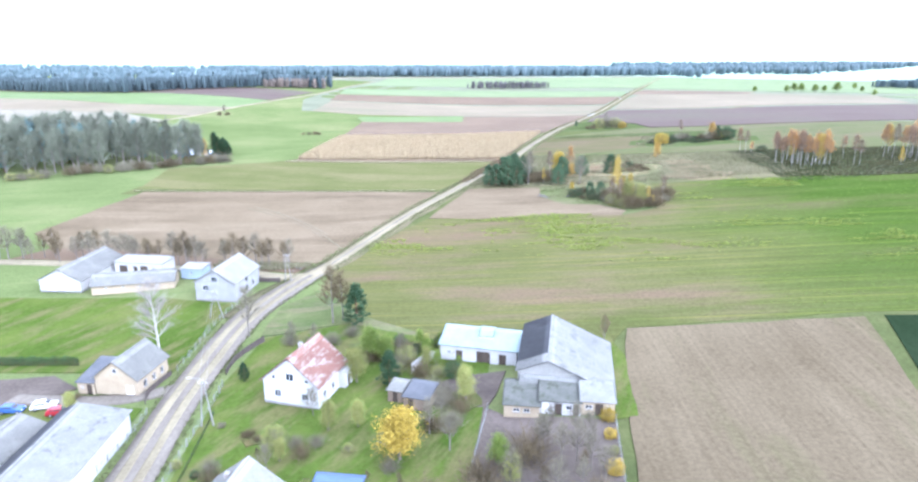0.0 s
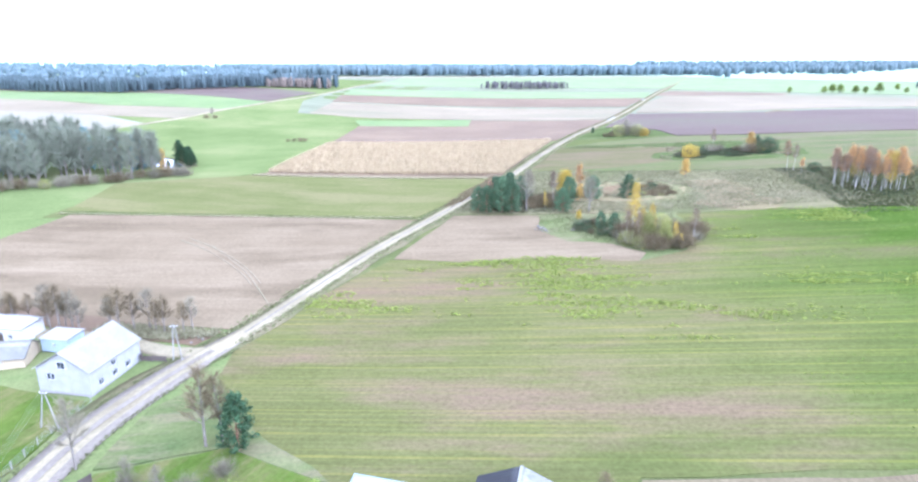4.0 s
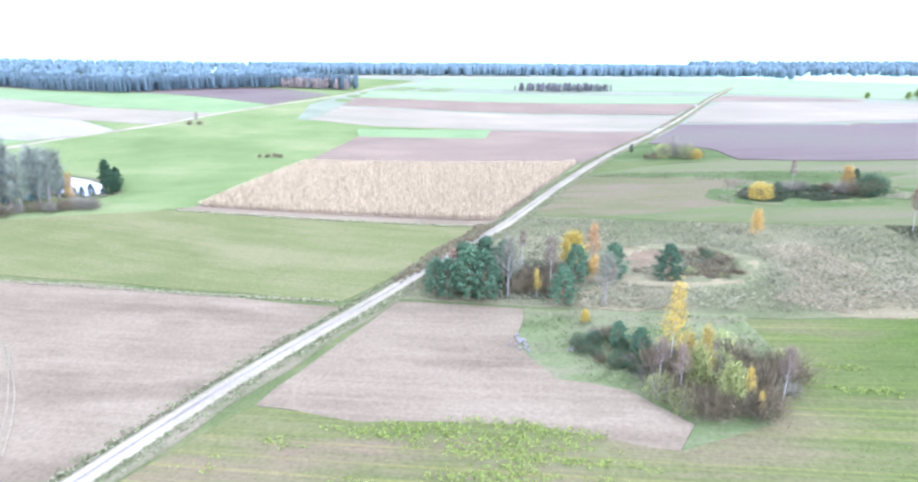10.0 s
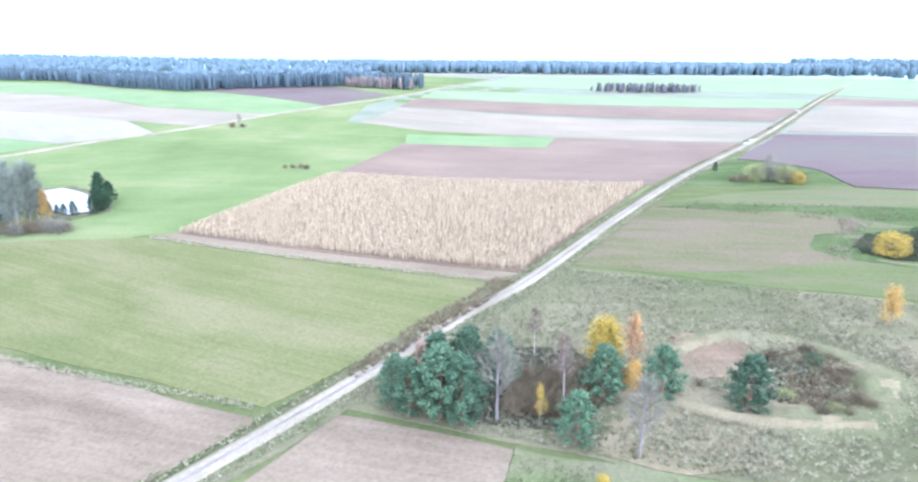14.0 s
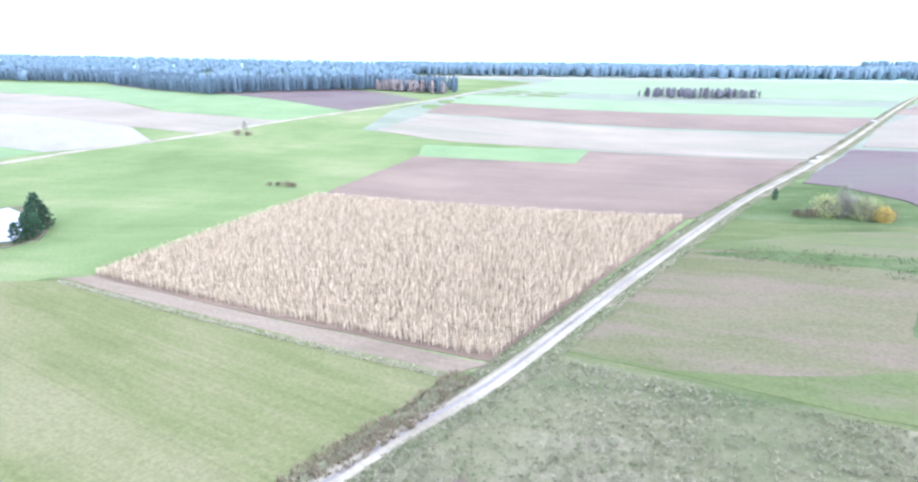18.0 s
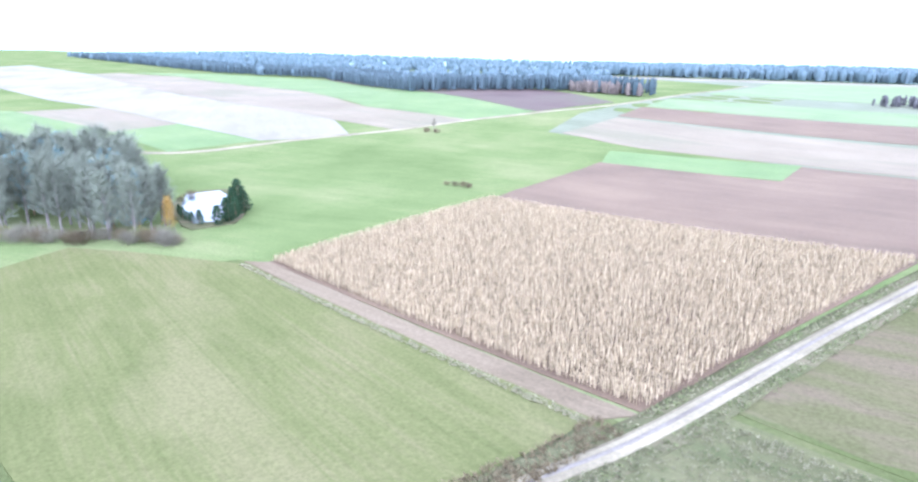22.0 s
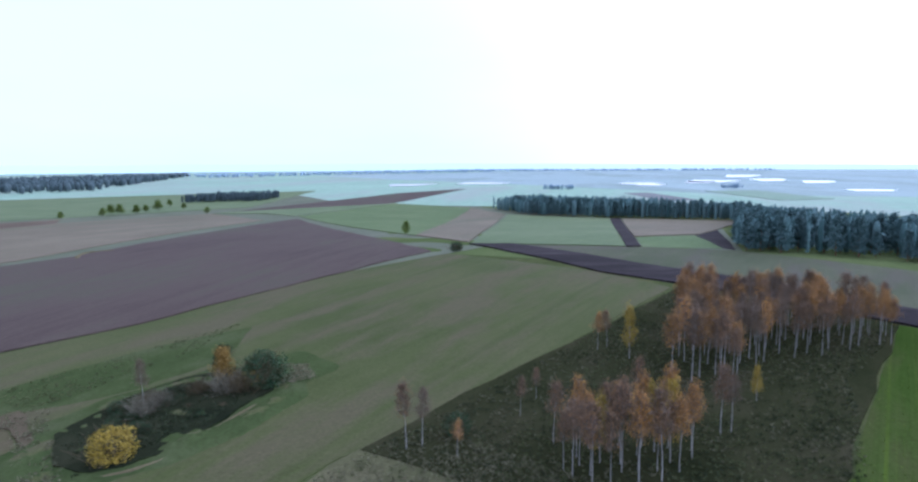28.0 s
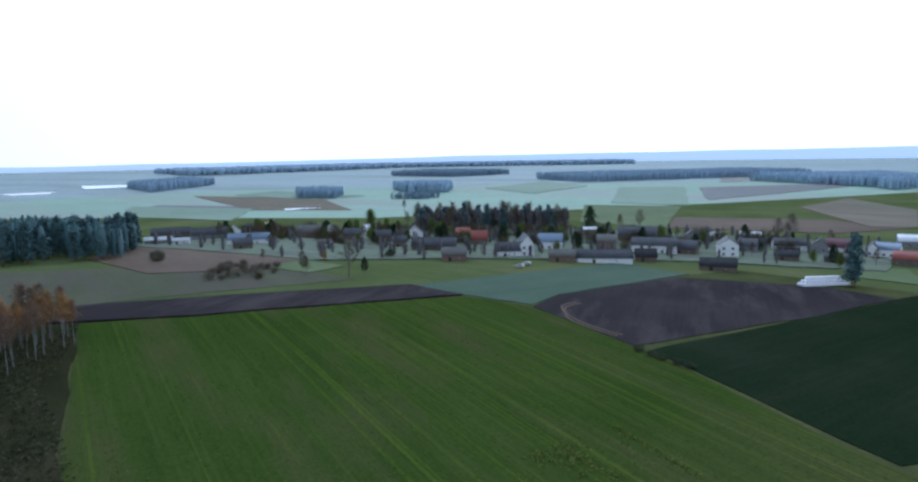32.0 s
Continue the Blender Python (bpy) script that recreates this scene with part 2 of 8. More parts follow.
STUBBLE = land("pale_stubble", (0.1078, 0.08841, 0.05719), (0.1302, 0.1075, 0.06984), (0.1579, 0.1313, 0.08686), 0, 0.9, 0.4, 0.01, second=((0.1078, 0.09804, 0.0594), 0.56, 0.5), rough=0.85, spec=0.1)
STUBBLE_W = land("white_stubble", (0.126, 0.1147, 0.08226), (0.148, 0.1352, 0.0981), (0.171, 0.1548, 0.1143), -30, 0.9, 0.4, 0.01, second=((0.118, 0.1058, 0.0765), 0.56, 0.4), rough=0.85, spec=0.1)
GREEN_MID = land("short_green_crop", (0.06362, 0.07056, 0.02567), (0.08209, 0.08535, 0.03363), (0.1067, 0.09737, 0.04803), -9, 0.8, 0.5, 0.02, second=((0.1027, 0.09672, 0.04554), 0.56, 0.8), lines=((0.06362, 0.08209, 0.02245), 0.4, 0.62))
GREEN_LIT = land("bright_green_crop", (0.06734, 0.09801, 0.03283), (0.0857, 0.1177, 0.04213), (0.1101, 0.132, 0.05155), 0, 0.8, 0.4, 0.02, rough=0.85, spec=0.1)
GREEN_DEEP = land("deep_green_crop", (0.0106, 0.01881, 0.00864), (0.015, 0.02451, 0.01188), (0.0229, 0.0303, 0.01725), -85, 0.8, 0.4, 0.02, rough=1.0, spec=0.0)
GREEN_VIL = land("blue_green_crop", (0.05386, 0.08364, 0.0532), (0.06583, 0.0984, 0.06384), (0.08379, 0.1132, 0.07448), -85, 0.8, 0.4, 0.02, rough=0.9, spec=0.05)
MEADOW_E = land("dry_eastern_meadow", (0.06445, 0.0722, 0.04063), (0.0792, 0.08385, 0.04956), (0.09855, 0.09675, 0.06371), 5, 0.4, 0.35, 0.02, second=((0.08595, 0.0774, 0.06016), 0.55, 1.0), rough=0.9, spec=0.02)
PLOT = land("village_plot_grass", (0.0928, 0.1246, 0.07168), (0.1177, 0.1537, 0.08888), (0.1491, 0.1814, 0.1147), 20, 0.3, 0.4, 0.03, second=((0.09904, 0.1002, 0.08312), 0.52, 3.0), rough=0.85, spec=0.1)
WEEDY = land("weedy_green_ground", (0.0357, 0.051, 0.018), (0.0527, 0.068, 0.0252), (0.0765, 0.085, 0.0405), 12, 0.25, 0.3, 0.05, bump=0.8)
GREEN_PALE = land("pale_green_crop", (0.08228, 0.1118, 0.04838), (0.103, 0.1306, 0.05802), (0.1232, 0.1432, 0.07101), 10, 0.8, 0.4, 0.02, rough=0.85, spec=0.1)
OLIVE = land("olive_meadow", (0.04821, 0.05922, 0.01913), (0.0627, 0.07152, 0.02509), (0.07951, 0.08043, 0.03453), 5, 0.4, 0.35, 0.02, second=((0.08194, 0.07366, 0.03937), 0.53, 1.2), lines=((0.07232, 0.08268, 0.03105), 0.1, 0.6), rough=0.9, spec=0.04)
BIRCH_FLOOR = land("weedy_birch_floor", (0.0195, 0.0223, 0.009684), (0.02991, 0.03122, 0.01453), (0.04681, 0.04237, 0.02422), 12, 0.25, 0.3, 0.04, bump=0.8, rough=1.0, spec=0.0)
OLIVE_TAN = land("worn_olive_meadow", (0.06221, 0.06415, 0.0276), (0.07648, 0.07268, 0.03576), (0.09568, 0.08122, 0.04608), 5, 0.4, 0.35, 0.02, second=((0.09327, 0.07592, 0.04836), 0.52, 1.5))
ROUGH = land("rough_dry_grassland", (0.0572, 0.06556, 0.02874), (0.09601, 0.09213, 0.04786), (0.1397, 0.121, 0.0747), 12, 0.25, 0.3, 0.03, bump=0.8)
REED = land("bleached_dry_grass", (0.09494, 0.0813, 0.04487), (0.1214, 0.1034, 0.05829), (0.1524, 0.1281, 0.07569), 12, 0.3, 0.4, 0.05, bump=0.8)
LAWN = land("village_lawn", (0.03517, 0.0563, 0.01047), (0.04973, 0.0739, 0.01419), (0.07034, 0.088, 0.0209), 70, 0.5, 0.15, 0.06, second=((0.082, 0.082, 0.032), 0.54, 6.0), weed=(0.06, 0.095, 0.014), weed_at=0.7)
YARD = land("trodden_farmyard_earth", (0.054, 0.0459, 0.0405), (0.0756, 0.0639, 0.054), (0.103, 0.0864, 0.0756), 10, 0.6, 0.2, 0.08, rough=1.0, spec=0.0)
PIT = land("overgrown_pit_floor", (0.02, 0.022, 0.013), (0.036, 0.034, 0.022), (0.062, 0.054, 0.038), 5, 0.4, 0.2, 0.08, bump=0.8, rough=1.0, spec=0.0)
# Near-black base colour paints the shade of the hollow's depth.
PIT_DARK = land("painted_shade_floor", (0.013, 0.016, 0.009), (0.021, 0.024, 0.013), (0.034, 0.035, 0.02), 5, 0.4, 0.2, 0.08, bump=0.8)
ROAD = land("pale_gravel", (0.1316, 0.1142, 0.07731), (0.1636, 0.1437, 0.09701), (0.1993, 0.1749, 0.1181), 70, 0.8, 0.2, 0.05)
ROAD_OLD = land("grey_village_road", (0.09756, 0.08609, 0.071), (0.1216, 0.108, 0.08953), (0.1455, 0.1299, 0.1087), 97, 0.5, 0.5, 0.08, bump=0.12)
VERGE = land("dry_verge", (0.0541, 0.0594, 0.0269), (0.078, 0.0752, 0.0403), (0.12, 0.099, 0.0653), 70, 0.5, 0.3, 0.08, bump=0.6)
# The FAR_ lands have distance haze painted into their pale base colours.
FAR_PLAIN = land("hazed_wet_meadow", (0.1771, 0.2678, 0.1874), (0.2188, 0.3115, 0.2245), (0.2669, 0.3563, 0.2682), 30, 0.02, 0.6, 0.002, second=((0.2366, 0.2733, 0.2245), 0.54, 0.12), rough=0.8, spec=0.2)
FAR_PALE = land("hazed_outer_meadow", (0.209, 0.267, 0.258), (0.241, 0.296, 0.29), (0.271, 0.328, 0.322), 30, 0.02, 0.6, 0.002, second=((0.185, 0.235, 0.212), 0.56, 0.08), rough=0.8, spec=0.2)
FAR_GREEN = land("hazed_green_crop", (0.1323, 0.1898, 0.126), (0.161, 0.2242, 0.15), (0.1898, 0.2472, 0.174), 30, 0.05, 0.5, 0.004, rough=0.8, spec=0.2)
FAR_BROWN = land("hazed_ploughed_land", (0.105, 0.105, 0.1), (0.128, 0.127, 0.122), (0.15, 0.15, 0.142), 30, 0.05, 0.5, 0.004, rough=0.8, spec=0.2)
FAR_TAN = land("hazed_stubble_land", (0.15, 0.15, 0.13), (0.175, 0.175, 0.152), (0.2, 0.2, 0.175), 30, 0.05, 0.5, 0.004, rough=0.8, spec=0.2)
BANK = land("bare_reddish_earth", (0.08721, 0.0636, 0.03876), (0.1179, 0.08798, 0.05426), (0.1539, 0.1187, 0.07287), 20, 0.8, 0.4, 0.15, bump=0.8, rough=1.0, spec=0.0)
MARGIN = land("weedy_field_margin", (0.0468, 0.058, 0.0221), (0.065, 0.07424, 0.0286), (0.0936, 0.0928, 0.0416), 12, 0.25, 0.3, 0.05, bump=0.8)
SCRUB = land("patchy_scrub_grass", (0.05, 0.07, 0.026), (0.076, 0.09, 0.036), (0.112, 0.114, 0.058), 12, 0.25, 0.3, 0.06, second=((0.105, 0.098, 0.056), 0.55, 4.0), bump=0.8)
MARGIN_N = land("dull_strip_grass", (0.078, 0.086, 0.05), (0.095, 0.102, 0.062), (0.115, 0.118, 0.076), 12, 0.25, 0.3, 0.02, rough=0.85, spec=0.1)
BARK_GREY = plain("grey_bark", (0.105, 0.090, 0.075), (0.165, 0.150, 0.131), 1.5)
BARK_BIRCH = plain("white_birch_bark", (0.34, 0.325, 0.3), (0.27, 0.255, 0.235), 1.0, stain=(0.045, 0.038, 0.034), stain_at=0.6, stretch=(1, 1, 2))
BARK_PINE = plain("pine_bark", (0.120, 0.068, 0.038), (0.180, 0.105, 0.064), 1.5)
L_PINE = leafy("pine_needles", (0.033, 0.066, 0.0336), (0.0528, 0.092, 0.0464), (0.088, 0.125, 0.0624))
L_SPRUCE = leafy("spruce_needles", (0.015, 0.034, 0.017), (0.026, 0.053, 0.022), (0.041, 0.071, 0.032))
L_ORANGE = leafy("autumn_orange_leaves", (0.3, 0.145, 0.042), (0.41, 0.21, 0.055), (0.52, 0.305, 0.085))
L_AMBER = leafy("amber_leaves", (0.22, 0.13, 0.03), (0.3, 0.19, 0.045), (0.4, 0.27, 0.07))
L_RUSSET = leafy("dull_russet_leaves", (0.085, 0.072, 0.06), (0.111, 0.09, 0.074), (0.14, 0.112, 0.09))
L_BIRCHTWIG = leafy("pinkish_birch_twigs", (0.0984, 0.07067, 0.0491), (0.1353, 0.1006, 0.06977), (0.1804, 0.1365, 0.09576))
L_GOLD = leafy("golden_leaves", (0.19, 0.135, 0.02), (0.29, 0.21, 0.028), (0.4, 0.3, 0.05))
L_RUST = leafy("thin_rust_leaves", (0.2, 0.112, 0.062), (0.275, 0.158, 0.08), (0.35, 0.215, 0.108))
L_GREEN = leafy("late_green_leaves", (0.0583, 0.099, 0.0165), (0.099, 0.141, 0.0242), (0.165, 0.19, 0.0418))
L_WILLOW = leafy("yellow_green_willow_leaves", (0.120, 0.143, 0.030), (0.180, 0.188, 0.053), (0.247, 0.240, 0.090))
L_TWIG = leafy("bare_grey_twigs", (0.0858, 0.07676, 0.05269), (0.1248, 0.1125, 0.07844), (0.1716, 0.1573, 0.111))
L_BROWN = leafy("bare_brown_twigs", (0.0601, 0.0461, 0.02477), (0.09064, 0.07181, 0.03922), (0.1294, 0.1049, 0.05762))
# L_FAR, L_HAZE and L_MIST hold distance haze as a bluish lift in colour.
L_FAR = leafy("hazed_wood_needles", (0.05643, 0.1037, 0.1029), (0.08721, 0.1433, 0.1411), (0.1283, 0.1877, 0.1882))
L_HAZE = leafy("far_hazed_needles", (0.046, 0.066, 0.07), (0.057, 0.079, 0.084), (0.071, 0.094, 0.1))
# Brown twigs greyed towards violet to paint in haze.
L_HAZED_TWIG = leafy("hazed_brown_twigs", (0.072, 0.068, 0.068), (0.098, 0.093, 0.093), (0.128, 0.122, 0.12))
L_DARKHERB = leafy("dark_rank_weeds", (0.022, 0.032, 0.014), (0.035, 0.046, 0.02), (0.052, 0.06, 0.028))
L_STRAW = leafy("bleached_straw_blades", (0.1432, 0.1202, 0.07192), (0.191, 0.1613, 0.0992), (0.2455, 0.2087, 0.1314))
L_MIST = leafy("haze_pale_needles", (0.2366, 0.32, 0.4004), (0.272, 0.3571, 0.4412), (0.3061, 0.3927, 0.4805))
L_WOOD = leafy("grey_green_twigs", (0.0929, 0.102, 0.0704), (0.124, 0.134, 0.0952), (0.162, 0.174, 0.126))
L_CORN = leafy("dry_maize_leaves", (0.085, 0.063, 0.033), (0.28, 0.22, 0.128), (0.43, 0.352, 0.222))
L_TUFT = leafy("dry_grass_blades", (0.1087, 0.1065, 0.05549), (0.1556, 0.1462, 0.08396), (0.2116, 0.1931, 0.1208))
L_HERB = leafy("green_herb_blades", (0.06563, 0.08113, 0.03091), (0.09282, 0.1045, 0.04257), (0.126, 0.1283, 0.05808))

# ---- geometry helpers ----

# the lie of the land: gentle swells on a grid of 150 m
SWELL = np.array([
    [-0.01, -0.12, -0.45, -0.21, 0.5, 0.35, 0.09, 0.02, 0.0],
    [-0.07, -0.6, -2.59, -2.07, 2.11, 1.87, 0.43, 0.06, 0.01],
    [-0.21, -0.04, -1.51, -3.4, 2.85, 4.11, 1.3, 0.21, 0.02],
    [-0.33, 0.62, 3.58, 0.69, 2.98, 5.87, 2.5, 0.44, 0.04],
    [0.64, 0.04, -1.46, -1.62, 2.7, 5.32, 2.28, 0.39, 0.03],
    [1.88, 3.17, -0.54, -3.3, -0.55, 1.49, 0.72, 0.11, 0.01],
    [1.42, 3.44, 2.4, -0.17, -0.15, 0.36, 0.14, 0.01, -0.0],
    [0.71, 1.87, 1.84, 1.14, 1.27, 0.88, 0.22, 0.02, -0.0],
])


def gz(x, y):
    """Height of the ground."""
    ex = np.exp(-((x - np.arange(-450, 751, 150)) ** 2) / 45000.0)
    ey = np.exp(-((y - np.arange(-150, 901, 150)) ** 2) / 45000.0)
    return float(ey @ SWELL @ ex)



def mesh_np(name, verts, faces, mat, smooth=False):
    me = bpy.data.meshes.new(name)
    v, f = np.asarray(verts, np.float32), np.asarray(faces, np.int32)
    n, k = f.shape
    me.vertices.add(len(v))
    me.vertices.foreach_set("co", v.ravel())
    me.loops.add(n * k)
    me.loops.foreach_set("vertex_index", f.ravel())
    me.polygons.add(n)
    me.polygons.foreach_set("loop_start", np.arange(0, n * k, k, dtype=np.int32))
    me.update(calc_edges=True)
    me.validate()
    me.materials.append(mat)
    if smooth:
        me.polygons.foreach_set("use_smooth", np.ones(n, bool))
    return me


def bm_mesh(name, bm, mat):
    me = bpy.data.meshes.new(name)
    bmesh.ops.recalc_face_normals(bm, faces=bm.faces)
    bm.to_mesh(me)
    bm.free()
    me.materials.append(mat)
    return me


def part(name, data, parent, label="", m=None):
    """A mesh as one part under a thing or a part."""
    ob = new(name, data)
    ob.parent = parent
    if m is not None:
        ob.matrix_basis = m
    return tagged(ob, label)


def base(name, label, category, m, group=""):
    ob = new(name)
    ob.empty_display_size = 0.3
    ob.matrix_basis = m
    return tagged(ob, label, category, group)


def box(bm, x0, x1, y0, y1, z0, z1):
    c = [bm.verts.new(p) for p in ((x0, y0, z0), (x1, y0, z0), (x1, y1, z0), (x0, y1, z0), (x0, y0, z1), (x1, y0, z1), (x1, y1, z1), (x0, y1, z1))]
    for f in ((3, 2, 1, 0), (4, 5, 6, 7), (0, 1, 5, 4), (1, 2, 6, 5), (2, 3, 7, 6), (3, 0, 4, 7)):
        bm.faces.new([c[i] for i in f])


def boxes(name, mat, *dims):
    bm = bmesh.new()
    for d in dims:
        box(bm, *d)
    return bm_mesh(name, bm, mat)


def outline(pts, step, wob):
    """A closed outline with points every few metres, wandering a little."""
    out = []
    for (x0, y0), (x1, y1) in zip(pts, pts[1:] + pts[:1]):
        d = math.hypot(x1 - x0, y1 - y0)
        n = max(1, int(d / step))
        for i in range(n):
            t = i / n
            x, y = x0 + (x1 - x0) * t, y0 + (y1 - y0) * t
            k = noise.noise((x * 0.08, y * 0.08, 1.7)) + 0.6 * noise.noise((x * 0.5, y * 0.5, 5.1))
            out.append((x - (y1 - y0) / d * k * wob, y + (x1 - x0) / d * k * wob))
    return out


LEVEL = {False: 0.06, True: 0.10}


def field(name, pts, mat, label, step=5.0, wob=0.8, z=None, category="field", flat=None):
    """A flat piece of land on the ground sheet, each a little above the one before."""
    ring = outline(pts, step, wob)
    span = max(max(p[k] for p in ring) - min(p[k] for p in ring) for k in (0, 1))
    if z is None:
        far = span > 275
        LEVEL[far] += 0.022 if far else 0.007
        z = LEVEL[far]
    bm = bmesh.new()
    bm.faces.new([bm.verts.new((x, y, 0)) for x, y in ring])
    for k in (0, 1):
        lo, hi = min(p[k] for p in ring), max(p[k] for p in ring)
        cell = 10.0 if span < 330 else 20.0 if span < 600 else 40.0 if span < 1500 else 200.0
        for i in range(int(lo // cell) + 1, int(hi // cell) + 1):
            co, no = [0, 0, 0], [0, 0, 0]
            co[k], no[k] = i * cell, 1
            bmesh.ops.bisect_plane(bm, geom=bm.verts[:] + bm.edges[:] + bm.faces[:], plane_co=co, plane_no=no)
    bmesh.ops.triangulate(bm, faces=bm.faces[:])
    for v in bm.verts:
        v.co.z = z + (flat if flat is not None else gz(v.co.x, v.co.y))
    me = bpy.data.meshes.new(name)
    bm.normal_update()
    for q in bm.faces:
        if q.normal.z < 0:
            q.normal_flip()
    rim = bmesh.ops.extrude_edge_only(bm, edges=[e for e in bm.edges if e.is_boundary])
    for v in rim["geom"]:
        if isinstance(v, bmesh.types.BMVert):
            v.co.z -= 0.7
    bm.to_mesh(me)
    bm.free()
    me.materials.append(mat)
    return tagged(new(name, me), label, category, kind="structure")


def spline(pts, step=4.0):
    """Catmull-Rom through points."""
    p = [np.array(q, float) for q in pts]
    p = [2 * p[0] - p[1]] + p + [2 * p[-1] - p[-2]]
    out = []
    for a, b, c, d in zip(p, p[1:], p[2:], p[3:]):
        n = max(2, int(np.linalg.norm((c - b)[:2]) / step))
        for i in range(n):
            t = i / n
            out.append(0.5 * (2 * b + (c - a) * t + (2 * a - 5 * b + 4 * c - d) * t * t + (3 * b - a - 3 * c + d) * t ** 3))
    out.append(p[-2])
    return np.array(out)


def ribbon(name, pts, w, mat, label, z, crown=0.06, wob=0.25, category="road", shift=0.0, kind="structure"):
    """A strip of road along a curve: x, y, and at will a width of its own at each point."""
    q = spline([tuple(p) if len(p) == 3 else (*p, w) for p in pts])
    d = np.gradient(q[:, :2], axis=0)
    d /= np.linalg.norm(d, axis=1)[:, None]
    nrm = np.stack([d[:, 1], -d[:, 0]], 1)
    cols = [-1.0, -0.999, -0.6, 0.0, 0.6, 0.999, 1.0]
    v, f = [], []
    for i in range(len(q)):
        for j, c in enumerate(cols):
            k = q[i, 2] / 2 * c + shift + (wob * noise.noise((i * 0.35, c * 3, 2.0)) * c / abs(c) if abs(c) > 0.9 else 0)
            xy = q[i, :2] + nrm[i] * k
            v.append((*xy, gz(*xy) + (z + crown * (1 - c * c) if abs(c) < 1 else -0.3)))
    for i in range(len(q) - 1):
        for j in range(6):
            a = i * 7 + j
            f.append((a, a + 1, a + 8, a + 7))
    return tagged(new(name, mesh_np(name, v, f, mat, True)), label, category, kind=kind)


def tube(V, F, pts, rad, sides=5):
    """Adds a tapered tube along points to the lists V and F."""
    pts = np.asarray(pts, float)
    start = len(V)
    for i, p in enumerate(pts):
        t = pts[min(i + 1, len(pts) - 1)] - pts[max(i - 1, 0)]
        t = t / (np.linalg.norm(t) + 1e-9)
        a = np.cross(t, (0.3, 1, 0.1))
        a /= np.linalg.norm(a)
        b = np.cross(t, a)
        for k in range(sides):
            an = 2 * math.pi * k / sides
            V.append(p + rad[i] * (math.cos(an) * a + math.sin(an) * b))
    for i in range(len(pts) - 1):
        for k in range(sides):
            k2 = (k + 1) % sides
            F.append((start + i * sides + k, start + i * sides + k2, start + (i + 1) * sides + k2, start + (i + 1) * sides + k))


def flakes(c, size, r, flat=0.0, up=None):
    """Quads (leaves) of about the given size at the centres c, turned at random."""
    n = len(c)
    a = r.normal(size=(n, 3))
    if flat:
        a[:, 2] *= 1 - flat
    a /= np.linalg.norm(a, axis=1)[:, None]
    b = np.cross(a, r.normal(size=(n, 3)))
    b /= np.linalg.norm(b, axis=1)[:, None]
    s = (size * r.uniform(0.6, 1.4, (n, 1)))
    a, b = a * s, b * s * 0.7
    v = np.stack([c - a, c - b * 0.9, c + a, c + b * 0.9], 1).reshape(-1, 3)
    return v, np.arange(4 * n).reshape(n, 4)


def twigs(start, way, width, r):
    """Thin tapered quads from start along way."""
    n = len(start)
    s = np.cross(way, r.normal(size=(n, 3)))
    s /= np.linalg.norm(s, axis=1)[:, None] + 1e-9
    s *= width
    v = np.stack([start - s, start + s, start + way + s * 0.25, start + way - s * 0.25], 1).reshape(-1, 3)
    return v, np.arange(4 * n).reshape(n, 4)


def joined(*vf):
    v, f, k = [], [], 0
    for a, b in vf:
        v.append(a)
        f.append(np.asarray(b) + k)
        k += len(a)
    return np.concatenate(v), np.concatenate(f)


def limbs(h, n, r, first, reach, rise, trunk_r, bend=0.03):
    """A trunk and limbs: tubes, and points along the limbs for twigs and leaves."""
    V, F, tips, ways = [], [], [], []
    k = np.linspace(0, 1, 7)
    off = np.cumsum(r.normal(0, bend * h / 7, (7, 2)), 0) * k[:, None]
    tr = np.column_stack([off, k * h])
    tube(V, F, tr, trunk_r * (1 - k * 0.9), 6)
    for i in range(n):
        t = first + (0.97 - first) * (i + r.uniform(0, 1)) / n
        p = np.array([np.interp(t, k, tr[:, j]) for j in range(3)])
        an = i * 2.4 + r.uniform(-0.5, 0.5)
        ln = reach * h * (1 - 0.75 * max(0, t - first) / (1 - first)) * r.uniform(0.7, 1.2)
        d = np.array([math.cos(an), math.sin(an), rise * r.uniform(0.6, 1.4)])
        d /= np.linalg.norm(d)
        pts = [p, p + d * ln * 0.5 + (0, 0, ln * 0.03), p + d * ln + (0, 0, ln * 0.12 * rise)]
        rr = trunk_r * (1 - t * 0.9) * 0.45
        tube(V, F, pts, [rr, rr * 0.6, rr * 0.2], 4)
        for s in (0.35, 0.55, 0.75, 0.95):
            tips.append(p + d * ln * s)
            ways.append(d * ln)
    return np.array(V), np.array(F), np.array(tips), np.array(ways)

